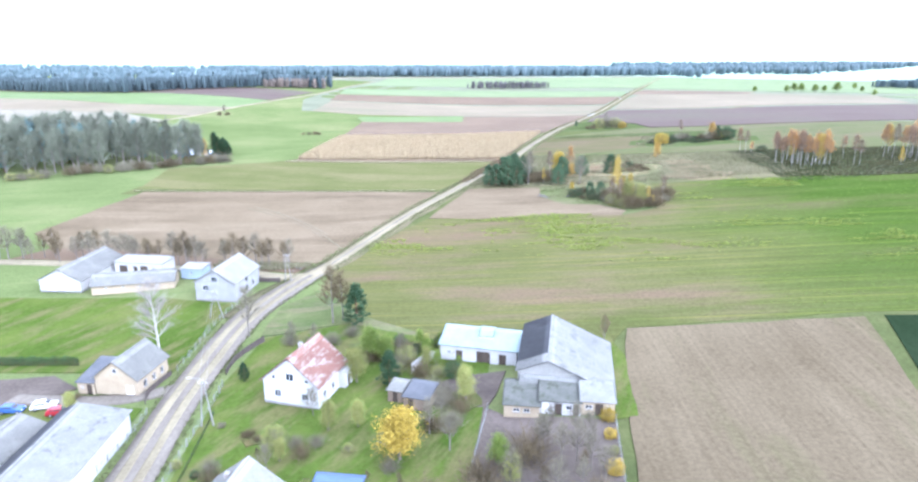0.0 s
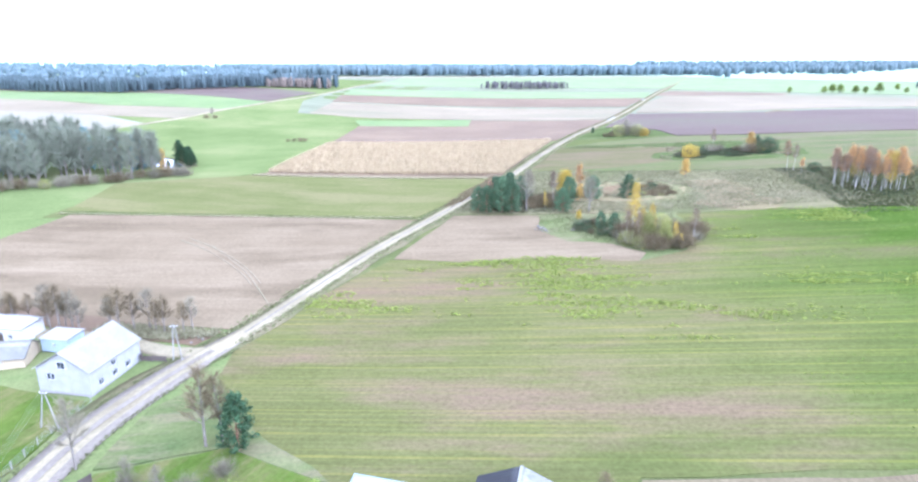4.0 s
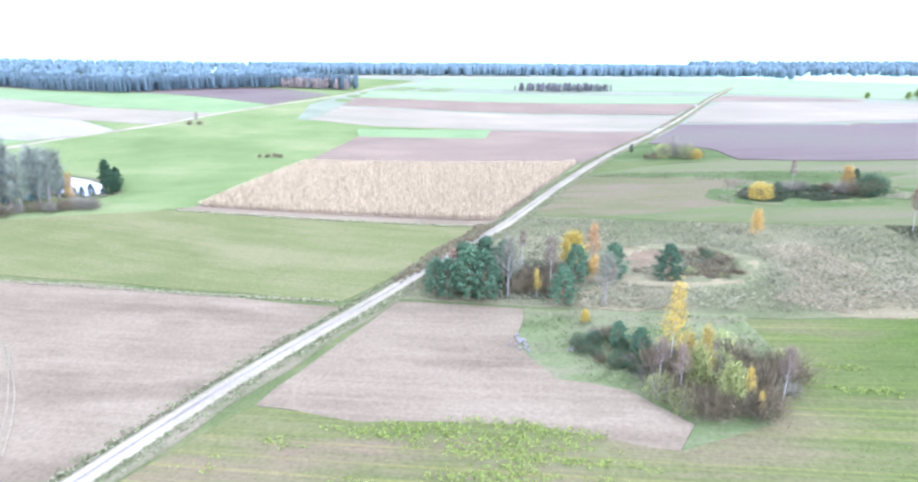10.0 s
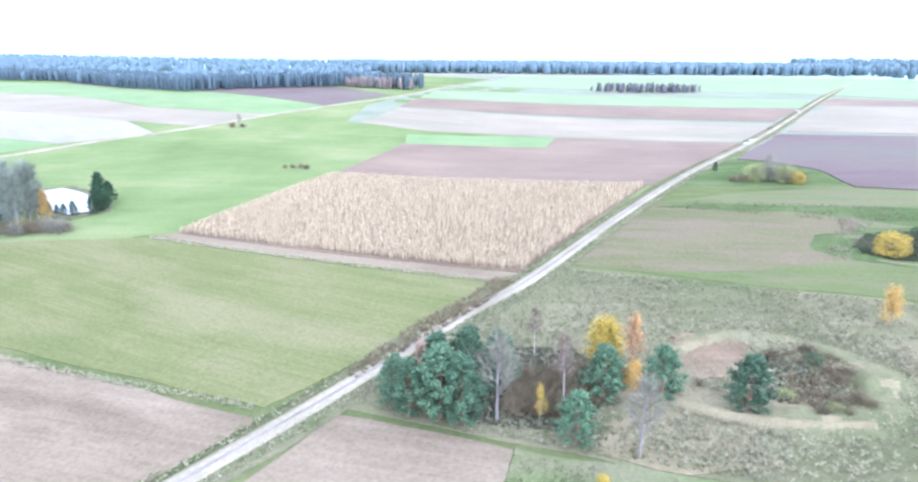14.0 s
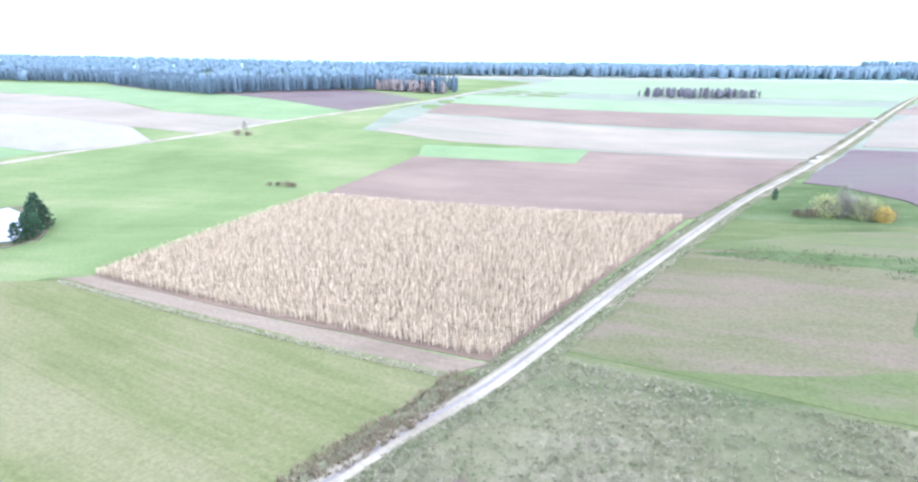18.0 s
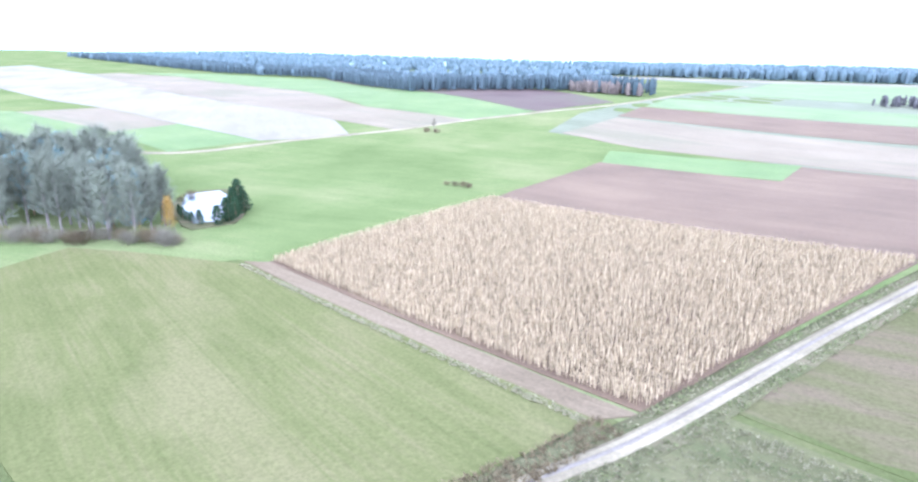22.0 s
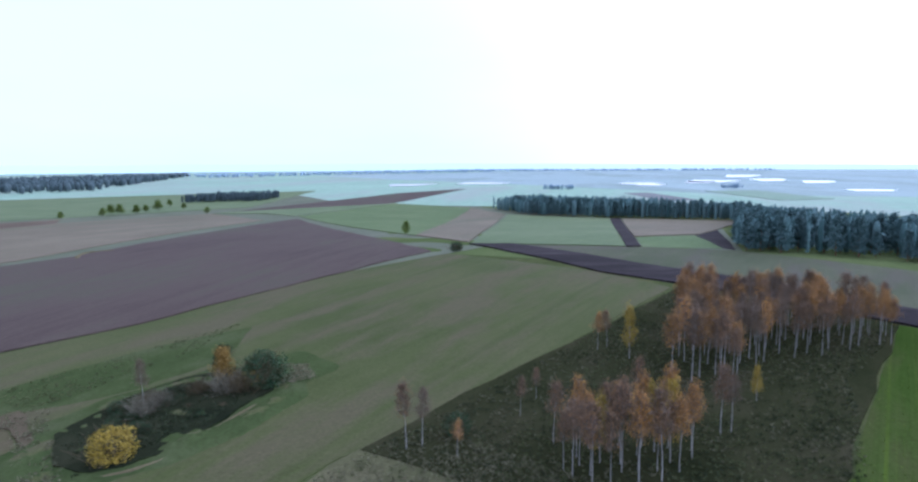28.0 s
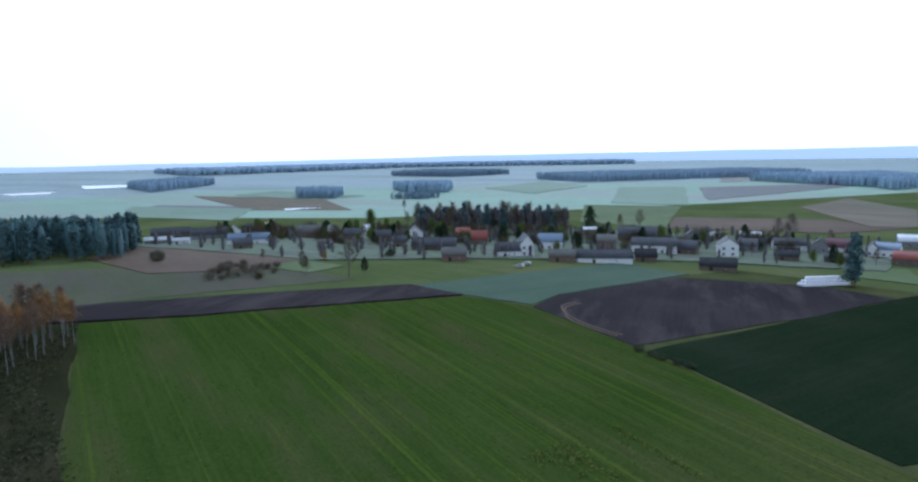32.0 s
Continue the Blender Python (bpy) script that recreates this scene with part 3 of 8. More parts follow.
# ---- trees: one of each kind and shape, then copies ----


def tree_birch(seed, h, leaf, n_leaf, twig, n_twig=260, first=0.47):
    """Slim white trunk, fine rising limbs, a thin narrow crown."""
    r = np.random.default_rng(seed)
    V, F, tips, ways = limbs(h, 28, r, first, 0.22, 0.95, 0.0075 * h, 0.07)
    i = r.integers(0, len(tips), n_twig)
    st = tips[i] + r.normal(0, 0.1, (n_twig, 3))
    w = r.normal(0, 0.05 * h, (n_twig, 3)) + (0, 0, -0.01 * h)
    tv = twigs(st, w, 0.022, r)
    j = r.integers(0, len(tips), n_leaf)
    c = tips[j] + r.normal(0, 0.03 * h, (n_leaf, 3)) * (1, 1, 1.5)
    return mesh_np("trunk", V, F, BARK_BIRCH, True), mesh_np("twigs", *tv, twig), (mesh_np("crown", *flakes(c, 0.0095 * h, r), leaf) if n_leaf else None)


def tree_bare(seed, h, twig, n_twig=900, reach=0.3, bark=None, first=0.28, fine=0.0026):
    r = np.random.default_rng(seed)
    V, F, tips, ways = limbs(h, 22, r, first, reach, 0.9, 0.02 * h, 0.04)
    i = r.integers(0, len(tips), n_twig)
    w = ways[i] * 0.45 + r.normal(0, 0.055 * h, (n_twig, 3)) + (0, 0, 0.03 * h)
    tv = twigs(tips[i], w, fine * h, r)
    return mesh_np("trunk", V, F, bark or BARK_GREY, True), mesh_np("twigs", *tv, twig), None


def tree_round(seed, h, leaf, n_leaf=5200, wide=0.4):
    """A leafy tree or large bush: clumps at the ends of limbs, with gaps between."""
    r = np.random.default_rng(seed)
    V, F, tips, ways = limbs(h * 0.9, 18, r, 0.14, wide, 0.8, 0.022 * h, 0.05)
    ends = tips[r.permutation(len(tips))[:60]]
    i = r.integers(0, len(ends), n_leaf)
    c = ends[i] + r.normal(0, 0.07 * h, (n_leaf, 3))
    c[:, 2] = np.abs(c[:, 2])
    return mesh_np("trunk", V, F, BARK_GREY, True), None, mesh_np("crown", *flakes(c, 0.016 * h, r), leaf)


def tree_pine(seed, h, leaf, n_leaf=7500, wide=0.42, low=0.04, size=0.0165):
    """Young pine: branches to the ground, dense tufts at their ends, an uneven outline."""
    r = np.random.default_rng(seed)
    V, F = [], []
    tube(V, F, [(0, 0, 0), (0.1, 0, h * 0.5), (0, 0.1, h * 0.98)], [0.02 * h, 0.012 * h, 0.002 * h], 6)
    cs = []
    n = 64
    for i in range(n):
        t = low + (0.97 - low) * (i / n) ** 0.9
        ln = wide * h * (math.sin(min(1.0, (t + 0.12) * 2.2) * math.pi / 2)) * (1 - t) ** 0.62 * r.uniform(0.65, 1.25)
        an = i * 2.399 + r.uniform(-0.4, 0.4)
        d = np.array([math.cos(an), math.sin(an), 0.25])
        p = np.array([0, 0, t * h])
        tube(V, F, [p, p + d * ln], [0.004 * h, 0.001 * h], 3)
        k = int(n_leaf / n)
        s = r.uniform(0.35, 1.05, k) ** 0.7
        cs.append(p + d * ln * s[:, None] + r.normal(0, 0.024 * h, (k, 3)) * (1, 1, 0.8))
    c = np.concatenate(cs)
    c[:, 2] = np.maximum(c[:, 2], 0.1)
    return mesh_np("trunk", V, F, BARK_PINE, True), None, mesh_np("crown", *flakes(c, size * h, r, 0.3), leaf)


def tree_tall_pine(seed, h, leaf, n_leaf=1500):
    r = np.random.default_rng(seed)
    V, F, tips, ways = limbs(h, 30, r, 0.1, 0.2, 0.5, 0.014 * h, 0.02)
    i = r.integers(0, len(tips), n_leaf)
    c = tips[i] + r.normal(0, 0.035 * h, (n_leaf, 3)) * (1, 1, 0.9)
    return mesh_np("trunk", V, F, BARK_PINE, True), None, mesh_np("crown", *flakes(c, 0.027 * h, r, 0.4), leaf)


def shrub(seed, h, twig, n=500, leaf=None, n_leaf=0, spread=0.7):
    """A bush of stems from one foot."""
    r = np.random.default_rng(seed)
    d = r.normal(size=(n, 3)) * (spread, spread, 0.4) + (0, 0, 0.9)
    d /= np.linalg.norm(d, axis=1)[:, None]
    st = r.normal(0, 0.22 * h, (n, 3)) * (1, 1, 0) + np.outer(r.uniform(0, 0.5, n) * h, (0, 0, 1)) + d * (r.uniform(0, 0.25, n) * h)[:, None] * (1, 1, 0)
    w = d * (r.uniform(0.25, 0.6, n) * h)[:, None]
    v = mesh_np("stems", *twigs(st, w, 0.009 * h, r), twig)
    cr = None
    if leaf:
        c = r.normal(size=(n_leaf, 3))
        c /= np.linalg.norm(c, axis=1)[:, None]
        lump = np.array([1 + 0.28 * noise.noise((q[0] * 2.2 + seed, q[1] * 2.2, q[2] * 2.2)) for q in c])
        c *= (r.uniform(0.55, 1.0, n_leaf) * lump)[:, None] * (0.6 * h, 0.6 * h, 0.55 * h)
        c[:, 2] = np.abs(c[:, 2] + 0.38 * h)
        cr = mesh_np("leaves", *flakes(c, 0.024 * h, r), leaf)
    return v, None, cr


PLANTS = {}


def kind_of(key, made):
    PLANTS.setdefault(key, []).append(made)


for s in range(3):
    kind_of("birch_orange", (12, tree_birch(10 + s, 12, L_ORANGE, 1350, L_BIRCHTWIG, 900)))
    kind_of("birch_gold", (12, tree_birch(20 + s, 12, L_GOLD, 2600, L_BIRCHTWIG, 260, 0.22)))
    kind_of("birch_rust", (12, tree_birch(30 + s, 12, L_RUST, 650, L_BIRCHTWIG, 1100)))
    kind_of("birch_bare", (12, tree_birch(40 + s, 12, None, 0, L_BIRCHTWIG, 1100)))
    kind_of("bare", (12, tree_bare(50 + s, 12, L_TWIG)))
    kind_of("bare_brown", (12, tree_bare(60 + s, 12, L_BROWN, 1000, 0.26)))
    kind_of("wood", (20, tree_bare(65 + s, 20, L_WOOD, 1900, 0.24, None, 0.15, 0.003)))
    kind_of("pine", (10, tree_pine(70 + s, 10, L_PINE)))
    kind_of("spruce", (10, tree_pine(80 + s, 10, L_SPRUCE, 4200, 0.36, 0.04, 0.021)))
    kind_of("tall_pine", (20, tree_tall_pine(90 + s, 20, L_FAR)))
    kind_of("green", (8, tree_round(100 + s, 8, L_GREEN)))
    kind_of("willow", (8, tree_round(110 + s, 8, L_WILLOW, 4200, 0.36)))
    kind_of("gold", (8, tree_round(120 + s, 8, L_GOLD, 7000, 0.44)))
    kind_of("orange", (8, tree_round(125 + s, 8, L_AMBER, 3000, 0.3)))
    kind_of("shrub_brown", (4, shrub(130 + s, 4, L_BROWN, 420)))
    kind_of("shrub_grey", (4, shrub(140 + s, 4, L_TWIG, 420)))
    kind_of("shrub_green", (4, shrub(150 + s, 4, L_BROWN, 160, L_SPRUCE, 2200)))
    kind_of("shrub_gold", (4, shrub(160 + s, 4, L_BROWN, 160, L_GOLD, 3200)))
    kind_of("shrub_willow", (4, shrub(170 + s, 4, L_TWIG, 260, L_WILLOW, 1600)))
kind_of("thuja", (2, tree_pine(210, 2, L_SPRUCE, 420, 0.24, 0.03, 0.034)))
kind_of("silver", (16, tree_bare(200, 16, leafy("pale_birch_twigs", (0.2, 0.18, 0.165), (0.26, 0.238, 0.22), (0.33, 0.3, 0.28)), 1100, 0.3, BARK_BIRCH, 0.25, 0.0017)))

SAY = {
    "birch_orange": ("birch_tree", "slim white-barked birch with thin orange autumn leaves", "tree"),
    "birch_gold": ("birch_tree", "slim birch with a bright golden crown", "tree"),
    "birch_rust": ("birch_tree", "slim birch with a thin rust-brown crown", "tree"),
    "birch_bare": ("birch_tree", "leafless white-stemmed birch with fine brown twigs", "tree"),
    "bare": ("bare_tree", "leafless grey deciduous tree with spreading limbs", "tree"),
    "bare_brown": ("bare_tree", "leafless brown tree with upright limbs", "tree"),
    "wood": ("bare_tree", "tall leafless grey tree in a dense wood", "tree"),
    "silver": ("birch_tree", "big pale leafless birch beside a cream house", "tree"),
    "pine": ("pine_tree", "bushy blue-green young pine with branches to the ground", "tree"),
    "thuja": ("thuja", "clipped dark green thuja in a hedge", "hedge plant"),
    "spruce": ("spruce_tree", "dark green conical spruce with dense branches", "tree"),
    "tall_pine": ("pine_tree", "tall dark pine in a small wood", "tree"),
    "green": ("fruit_tree", "low leafy tree with late green leaves", "tree"),
    "willow": ("willow_tree", "rounded willow with pale yellow-green leaves", "tree"),
    "gold": ("garden_tree", "broad garden tree with bright yellow leaves", "tree"),
    "orange": ("autumn_tree", "small rounded tree with orange leaves", "tree"),
    "shrub_brown": ("shrub", "leafless dark brown shrub with upright stems", "shrub"),
    "shrub_grey": ("shrub", "leafless grey shrub in rough grass", "shrub"),
    "shrub_green": ("shrub", "dark evergreen shrub with dense needles", "shrub"),
    "shrub_gold": ("shrub", "dense rounded shrub with golden leaves", "shrub"),
    "shrub_willow": ("shrub", "loose yellow-green willow shrub with thin leaves", "shrub"),
}
tree_rng = random.Random(5)


def plant(key, x, y, h, z=0.0, group="", wide=1.0, lean=0.0, say=""):
    i = tree_rng.randrange(len(PLANTS[key]))
    h0, (trunk, twig, crown) = PLANTS[key][i]
    s = h / h0
    m = pose(x, y, gz(x, y) + z + 0.2, lean, lean * 0.6, tree_rng.uniform(0, 360)) @ Matrix.Diagonal((s * wide, s * wide, s, 1))
    name, label, cat = SAY[key]
    ob = base(name, say or label, cat, m, group)
    first_name = "branchwork" if "shrub" in key else "trunk"
    part(first_name, trunk, ob)
    if twig:
        part("twig_crown", twig, ob, "fine bare branchwork")
    if crown:
        part("crown", crown, ob)
    return ob

# ---- building materials ----
WHITE_WALL = plain("white_render", (0.33, 0.328, 0.322), (0.39, 0.388, 0.38), 0.5, stain=(0.26, 0.255, 0.24), stain_at=0.6)
GREY_BLOCK = plain("grey_block_wall", (0.2, 0.202, 0.2), (0.25, 0.252, 0.25), 0.6, stain=(0.19, 0.186, 0.18), stain_at=0.6)
CREAM_WALL = plain("cream_brick_wall", (0.27, 0.22, 0.15), (0.32, 0.27, 0.19), 0.6, stain=(0.25, 0.2, 0.135), stain_at=0.58)
BRICK_WALL = plain("red_brick_wall", (0.173, 0.114, 0.0918), (0.219, 0.163, 0.128), 0.8)
WOOD_WALL = plain("weathered_board_wall", (0.131, 0.0984, 0.0732), (0.187, 0.146, 0.114), 0.7, stretch=(1, 1, 0.2))
ETERNIT = plain("grey_fibre_cement_roof", (0.1229, 0.1232, 0.1129), (0.1639, 0.1623, 0.1471), 0.35, stain=(0.1061, 0.104, 0.08892), stain_at=0.56, rough=0.8)
ETERNIT_W = plain("pale_fibre_cement_roof", (0.1755, 0.1763, 0.1636), (0.2179, 0.216, 0.1985), 0.35, stain=(0.1508, 0.1477, 0.132), stain_at=0.58, rough=0.8)
ETERNIT_G = plain("bleached_fibre_cement_roof", (0.1284, 0.1298, 0.1217), (0.1663, 0.1677, 0.1572), 0.3, stain=(0.09467, 0.09677, 0.08921), stain_at=0.54, rough=0.8)
MOSSY = plain("mossy_fibre_cement_roof", (0.06178, 0.06458, 0.05543), (0.09282, 0.09438, 0.08436), 0.4, stain=(0.04212, 0.04719, 0.03093), stain_at=0.52, rough=0.9)
RUST_ROOF = plain("flaking_red_roof", (0.15, 0.078, 0.06), (0.185, 0.1, 0.078), 0.5, stain=(0.27, 0.24, 0.22), stain_at=0.5, rough=0.7, stretch=(0.35, 1.6, 1))
PURPLE_ROOF = plain("plum_red_roof", (0.109, 0.048, 0.058), (0.136, 0.061, 0.071), 0.5, rough=0.6)
TAR_ROOF = plain("black_tar_felt", (0.024, 0.025, 0.029), (0.037, 0.039, 0.043), 0.4, stain=(0.068, 0.068, 0.071), stain_at=0.6, stretch=(1, 0.3, 1))
TIN_ROOF = plain("bright_sheet_metal_roof", (0.1445, 0.1913, 0.204), (0.1785, 0.2253, 0.238), 0.3, rough=0.42, spec=0.5)
BLUE_ROOF = plain("blue_sheet_metal_roof", (0.034, 0.061, 0.136), (0.048, 0.082, 0.170), 0.3, rough=0.45, spec=0.5)
BLUE_PALE = plain("pale_blue_roof", (0.170, 0.224, 0.306), (0.204, 0.265, 0.354), 0.3, rough=0.5)
RED_ROOF = plain("red_sheet_roof", (0.2176, 0.0576, 0.0442), (0.2608, 0.0816, 0.0624), 0.3, rough=0.55)
CORAL_ROOF = plain("coral_tile_roof", (0.340, 0.129, 0.088), (0.394, 0.163, 0.116), 0.3, rough=0.7)
SLATE_ROOF = plain("dark_slate_roof", (0.06093, 0.06547, 0.07374), (0.09269, 0.09591, 0.1045), 0.4, rough=0.7)
FRAME_W = plain("white_painted_wood", (0.490, 0.490, 0.476), (0.544, 0.544, 0.530), 2.0, bump=0)
DARK_DOOR = plain("dark_wooden_door", (0.041, 0.031, 0.024), (0.061, 0.048, 0.037), 1.0, stretch=(1, 1, 0.3))
BRICK = plain("chimney_brick", (0.238, 0.204, 0.190), (0.340, 0.313, 0.292), 2.0)
CONCRETE = plain("weathered_concrete", (0.1615, 0.1571, 0.146), (0.204, 0.1982, 0.1853), 1.0, stain=(0.119, 0.1142, 0.1066), stain_at=0.6)
METAL = plain("galvanised_steel", (0.272, 0.279, 0.286), (0.340, 0.347, 0.354), 1.0, rough=0.5, metal=0.6)
GLASS, _nt, _b = nodes_of("window_glass", 0.08, 0.5)
_b.inputs["Base Color"].default_value = (0.035, 0.04, 0.05, 1)


def wall_panel(name, mat, length, height, thick, holes):
    """An upright wall along x from 0, outer face at y = 0, with real openings (x0, x1, z0, z1)."""
    xs = sorted({0, length, *(h[0] for h in holes), *(h[1] for h in holes)})
    zs = sorted({0, height, *(h[2] for h in holes), *(h[3] for h in holes)})
    bm = bmesh.new()
    for x0, x1 in zip(xs, xs[1:]):
        for z0, z1 in zip(zs, zs[1:]):
            cx, cz = (x0 + x1) / 2, (z0 + z1) / 2
            if not any(h[0] < cx < h[1] and h[2] < cz < h[3] for h in holes):
                box(bm, x0, x1, 0, thick, z0, z1)
    bmesh.ops.remove_doubles(bm, verts=bm.verts, dist=0.001)
    seen = {}
    for f in bm.faces:
        seen.setdefault(tuple(round(c, 3) for c in f.calc_center_median()), []).append(f)
    bmesh.ops.delete(bm, geom=[f for fs in seen.values() if len(fs) > 1 for f in fs], context="FACES")
    return bm_mesh(name, bm, mat)


def window_in(parent, x0, x1, z0, z1, deep=0.12, bars=1, mat=None):
    """A window in an opening: frame, sill and panes as its parts."""
    w = part("window", boxes("window", mat or FRAME_W, (x0, x0 + 0.09, deep - 0.04, deep + 0.04, z0, z1), (x1 - 0.09, x1, deep - 0.04, deep + 0.04, z0, z1),
             (x0 + 0.09, x1 - 0.09, deep - 0.04, deep + 0.04, z1 - 0.09, z1), (x0 + 0.09, x1 - 0.09, deep - 0.04, deep + 0.04, z0, z0 + 0.09)), parent)
    n = bars + 1
    wd = (x1 - x0 - 0.18) / n
    for i in range(n):
        a = x0 + 0.09 + i * wd
        part("pane", boxes("pane", GLASS, (a + 0.02, a + wd - 0.02, deep - 0.008, deep + 0.008, z0 + 0.09, z1 - 0.09)), w)
        if i:
            part("bar", boxes("bar", mat or FRAME_W, (a - 0.035, a + 0.035, deep - 0.03, deep + 0.03, z0 + 0.09, z1 - 0.09)), w)
    part("sill", boxes("sill", CONCRETE, (x0 - 0.06, x1 + 0.06, -0.08, 0.1, z0 - 0.07, z0 - 0.004)), w)


def slab(name, mat, length, run, rise, thick, ribs=0.0):
    """A roof slope: along x, from the eave (y=0, z=0) up to the ridge (y=run, z=rise); ribs: the width of its corrugated, lapped sheets."""
    s = math.hypot(run, rise)
    ny, nz = -rise / s, run / s
    nx = max(1, int(length / (ribs * 0.25))) if ribs else 1
    k = max(1, int(s / 1.2)) if ribs else 1
    rows = [(0.0, 0.0)]
    for i in range(k):
        rows += [(i / k, thick + (0.035 if ribs else 0)), ((i + 1) / k, thick)]
    rows += [(1.0, 0.0)]
    v = []
    for t, h in rows:
        for j in range(nx + 1):
            wave = 0.03 * (j % 2) if ribs and h > 0 else 0.0
            v.append((length * j / nx, run * t + ny * (h + wave), rise * t + nz * (h + wave)))
    c = nx + 1
    f = [(i * c + j, i * c + j + 1, (i + 1) * c + j + 1, (i + 1) * c + j) for i in range(len(rows) - 1) for j in range(nx)]
    f += [(j + 1, j, (len(rows) - 1) * c + j, (len(rows) - 1) * c + j + 1) for j in range(nx)]
    for j in (0, nx):
        for i in range(1, len(rows) - 2):
            f.append((j, i * c + j, (i + 1) * c + j, (len(rows) - 1) * c + j))
    return mesh_np(name, v, f, mat)


def gable(name, mat, width, rise, thick, hole=None):
    """A gable triangle along x from 0, foot at z = 0."""
    bm = bmesh.new()
    p = [(0, 0), (width, 0), (width / 2, rise)]
    a = [bm.verts.new((x, 0, z)) for x, z in p]
    b = [bm.verts.new((x, thick, z)) for x, z in p]
    bm.faces.new(a)
    bm.faces.new(b[::-1])
    for i in range(3):
        j = (i + 1) % 3
        bm.faces.new((a[i], b[i], b[j], a[j]))
    return bm_mesh(name, bm, mat)


def house(name, label, x, y, turn, width, depth, wall_h, rise, wall_mat, roof_l, roof_r=None, wins=None, chimneys=(), over=0.4, ribs=1.0,
          gable_mat=None, category="house", group="", plinth=True, gable_win=None, z=0.0, gable_vents=False):
    """A gabled building. Its front gable faces -y before the turn; x = 0 is the front's middle, the ridge runs along y.
    wins: for the walls front, right, back, left, rows (centre, width, foot, top, kind)."""
    roof_r = roof_r or roof_l
    wins = wins or {}
    ob = base(name, label, category, pose(x, y, gz(x, y) + z + 0.2, 0, 0, turn), group)
    T = 0.3
    spots = {"front": (width, pose(-width / 2, 0, 0)), "right": (depth - 2 * T, pose(width / 2, T, 0, 0, 0, 90)),
             "back": (width, pose(width / 2, depth, 0, 0, 0, 180)), "left": (depth - 2 * T, pose(-width / 2, depth - T, 0, 0, 0, -90))}
    for side, (ln, m) in spots.items():
        rows = wins.get(side, ())
        holes = [(c - w / 2, c + w / 2, z0, z1) for c, w, z0, z1, k in rows]
        wall = part("wall", wall_panel("wall", wall_mat, ln, wall_h, T, holes), ob, m=m)
        for (c, w, z0, z1, k), hl in zip(rows, holes):
            if k == "win":
                window_in(wall, *hl)
            elif k == "door":
                part("door", boxes("door", DARK_DOOR, (hl[0] + 0.01, hl[1] - 0.01, 0.1, 0.16, hl[2] + 0.01, hl[3] - 0.01)), wall)
            elif k == "gate":
                part("door", boxes("door", FRAME_W, (hl[0] + 0.01, hl[1] - 0.01, 0.06, 0.12, hl[2] + 0.01, hl[3] - 0.01)), wall, "pale double door")
            else:
                # A dark panel closes the hole and imitates the shade inside.
                part("opening", boxes("opening", DARK_DOOR, (hl[0], hl[1], T - 0.05, T, hl[2], hl[3])), wall, "dark panel painted as an unlit opening")
    gm = gable_mat or wall_mat
    for k, m in ((0, pose(-width / 2, 0.002, wall_h)), (1, pose(width / 2, depth - 0.002, wall_h, 0, 0, 180))):
        g = part("gable", gable("gable", gm, width, rise, T), ob, m=m)
        if gable_win and (k == 0 or gable_win[0] == 2):
            _, w, z0, z1 = gable_win
            gw = part("window", boxes("window", FRAME_W, (width / 2 - w / 2, width / 2 + w / 2, -0.04, 0.02, z0, z1)), g)
            for i in (0, 1):
                a = width / 2 - w / 2 + 0.08 + i * (w - 0.16) / 2
                part("pane", boxes("pane", GLASS, (a + 0.03, a + (w - 0.16) / 2 - 0.03, -0.055, -0.041, z0 + 0.08, z1 - 0.08)), gw)
        if gable_vents:
            for cx in (0.2, 0.8):
                part("vent", boxes("vent", GLASS, (width * cx - 0.22, width * cx + 0.22, -0.03, 0.02, 0.35, 0.85)), g, "small dark attic vent")
    run = width / 2 + over
    rs = rise * run / (width / 2)
    drop = rise * over / (width / 2)
    part("roof", slab("roof", roof_r, depth + 2 * over, run, rs, 0.1, ribs), ob, m=pose(width / 2 + over, -over, wall_h - drop + 0.02, 0, 0, 90))
    part("roof", slab("roof", roof_l, depth + 2 * over, run, rs, 0.1, ribs), ob, m=pose(-width / 2 - over, depth + over, wall_h - drop + 0.02, 0, 0, -90))
    part("ridge", boxes("ridge", roof_r, (-0.16, 0.16, -over, depth + over, wall_h + rise + 0.09, wall_h + rise + 0.19)), ob)
    for cx, cy, ch in chimneys:
        zb = wall_h + rise * (1 - abs(cx) / (width / 2)) - 0.3
        c = part("chimney", boxes("chimney", BRICK, (cx - 0.3, cx + 0.3, cy - 0.3, cy + 0.3, zb, zb + ch + 0.3)), ob)
        part("cap", boxes("cap", CONCRETE, (cx - 0.37, cx + 0.37, cy - 0.37, cy + 0.37, zb + ch + 0.304, zb + ch + 0.4)), c)
    if plinth:
        part("plinth", boxes("plinth", CONCRETE, (-width / 2 - 0.04, width / 2 + 0.04, -0.04, -0.003, 0, 0.45), (-width / 2 - 0.04, -width / 2 - 0.003, 0, depth, 0, 0.45),
             (width / 2 + 0.003, width / 2 + 0.04, 0, depth, 0, 0.45)), ob)
    return ob


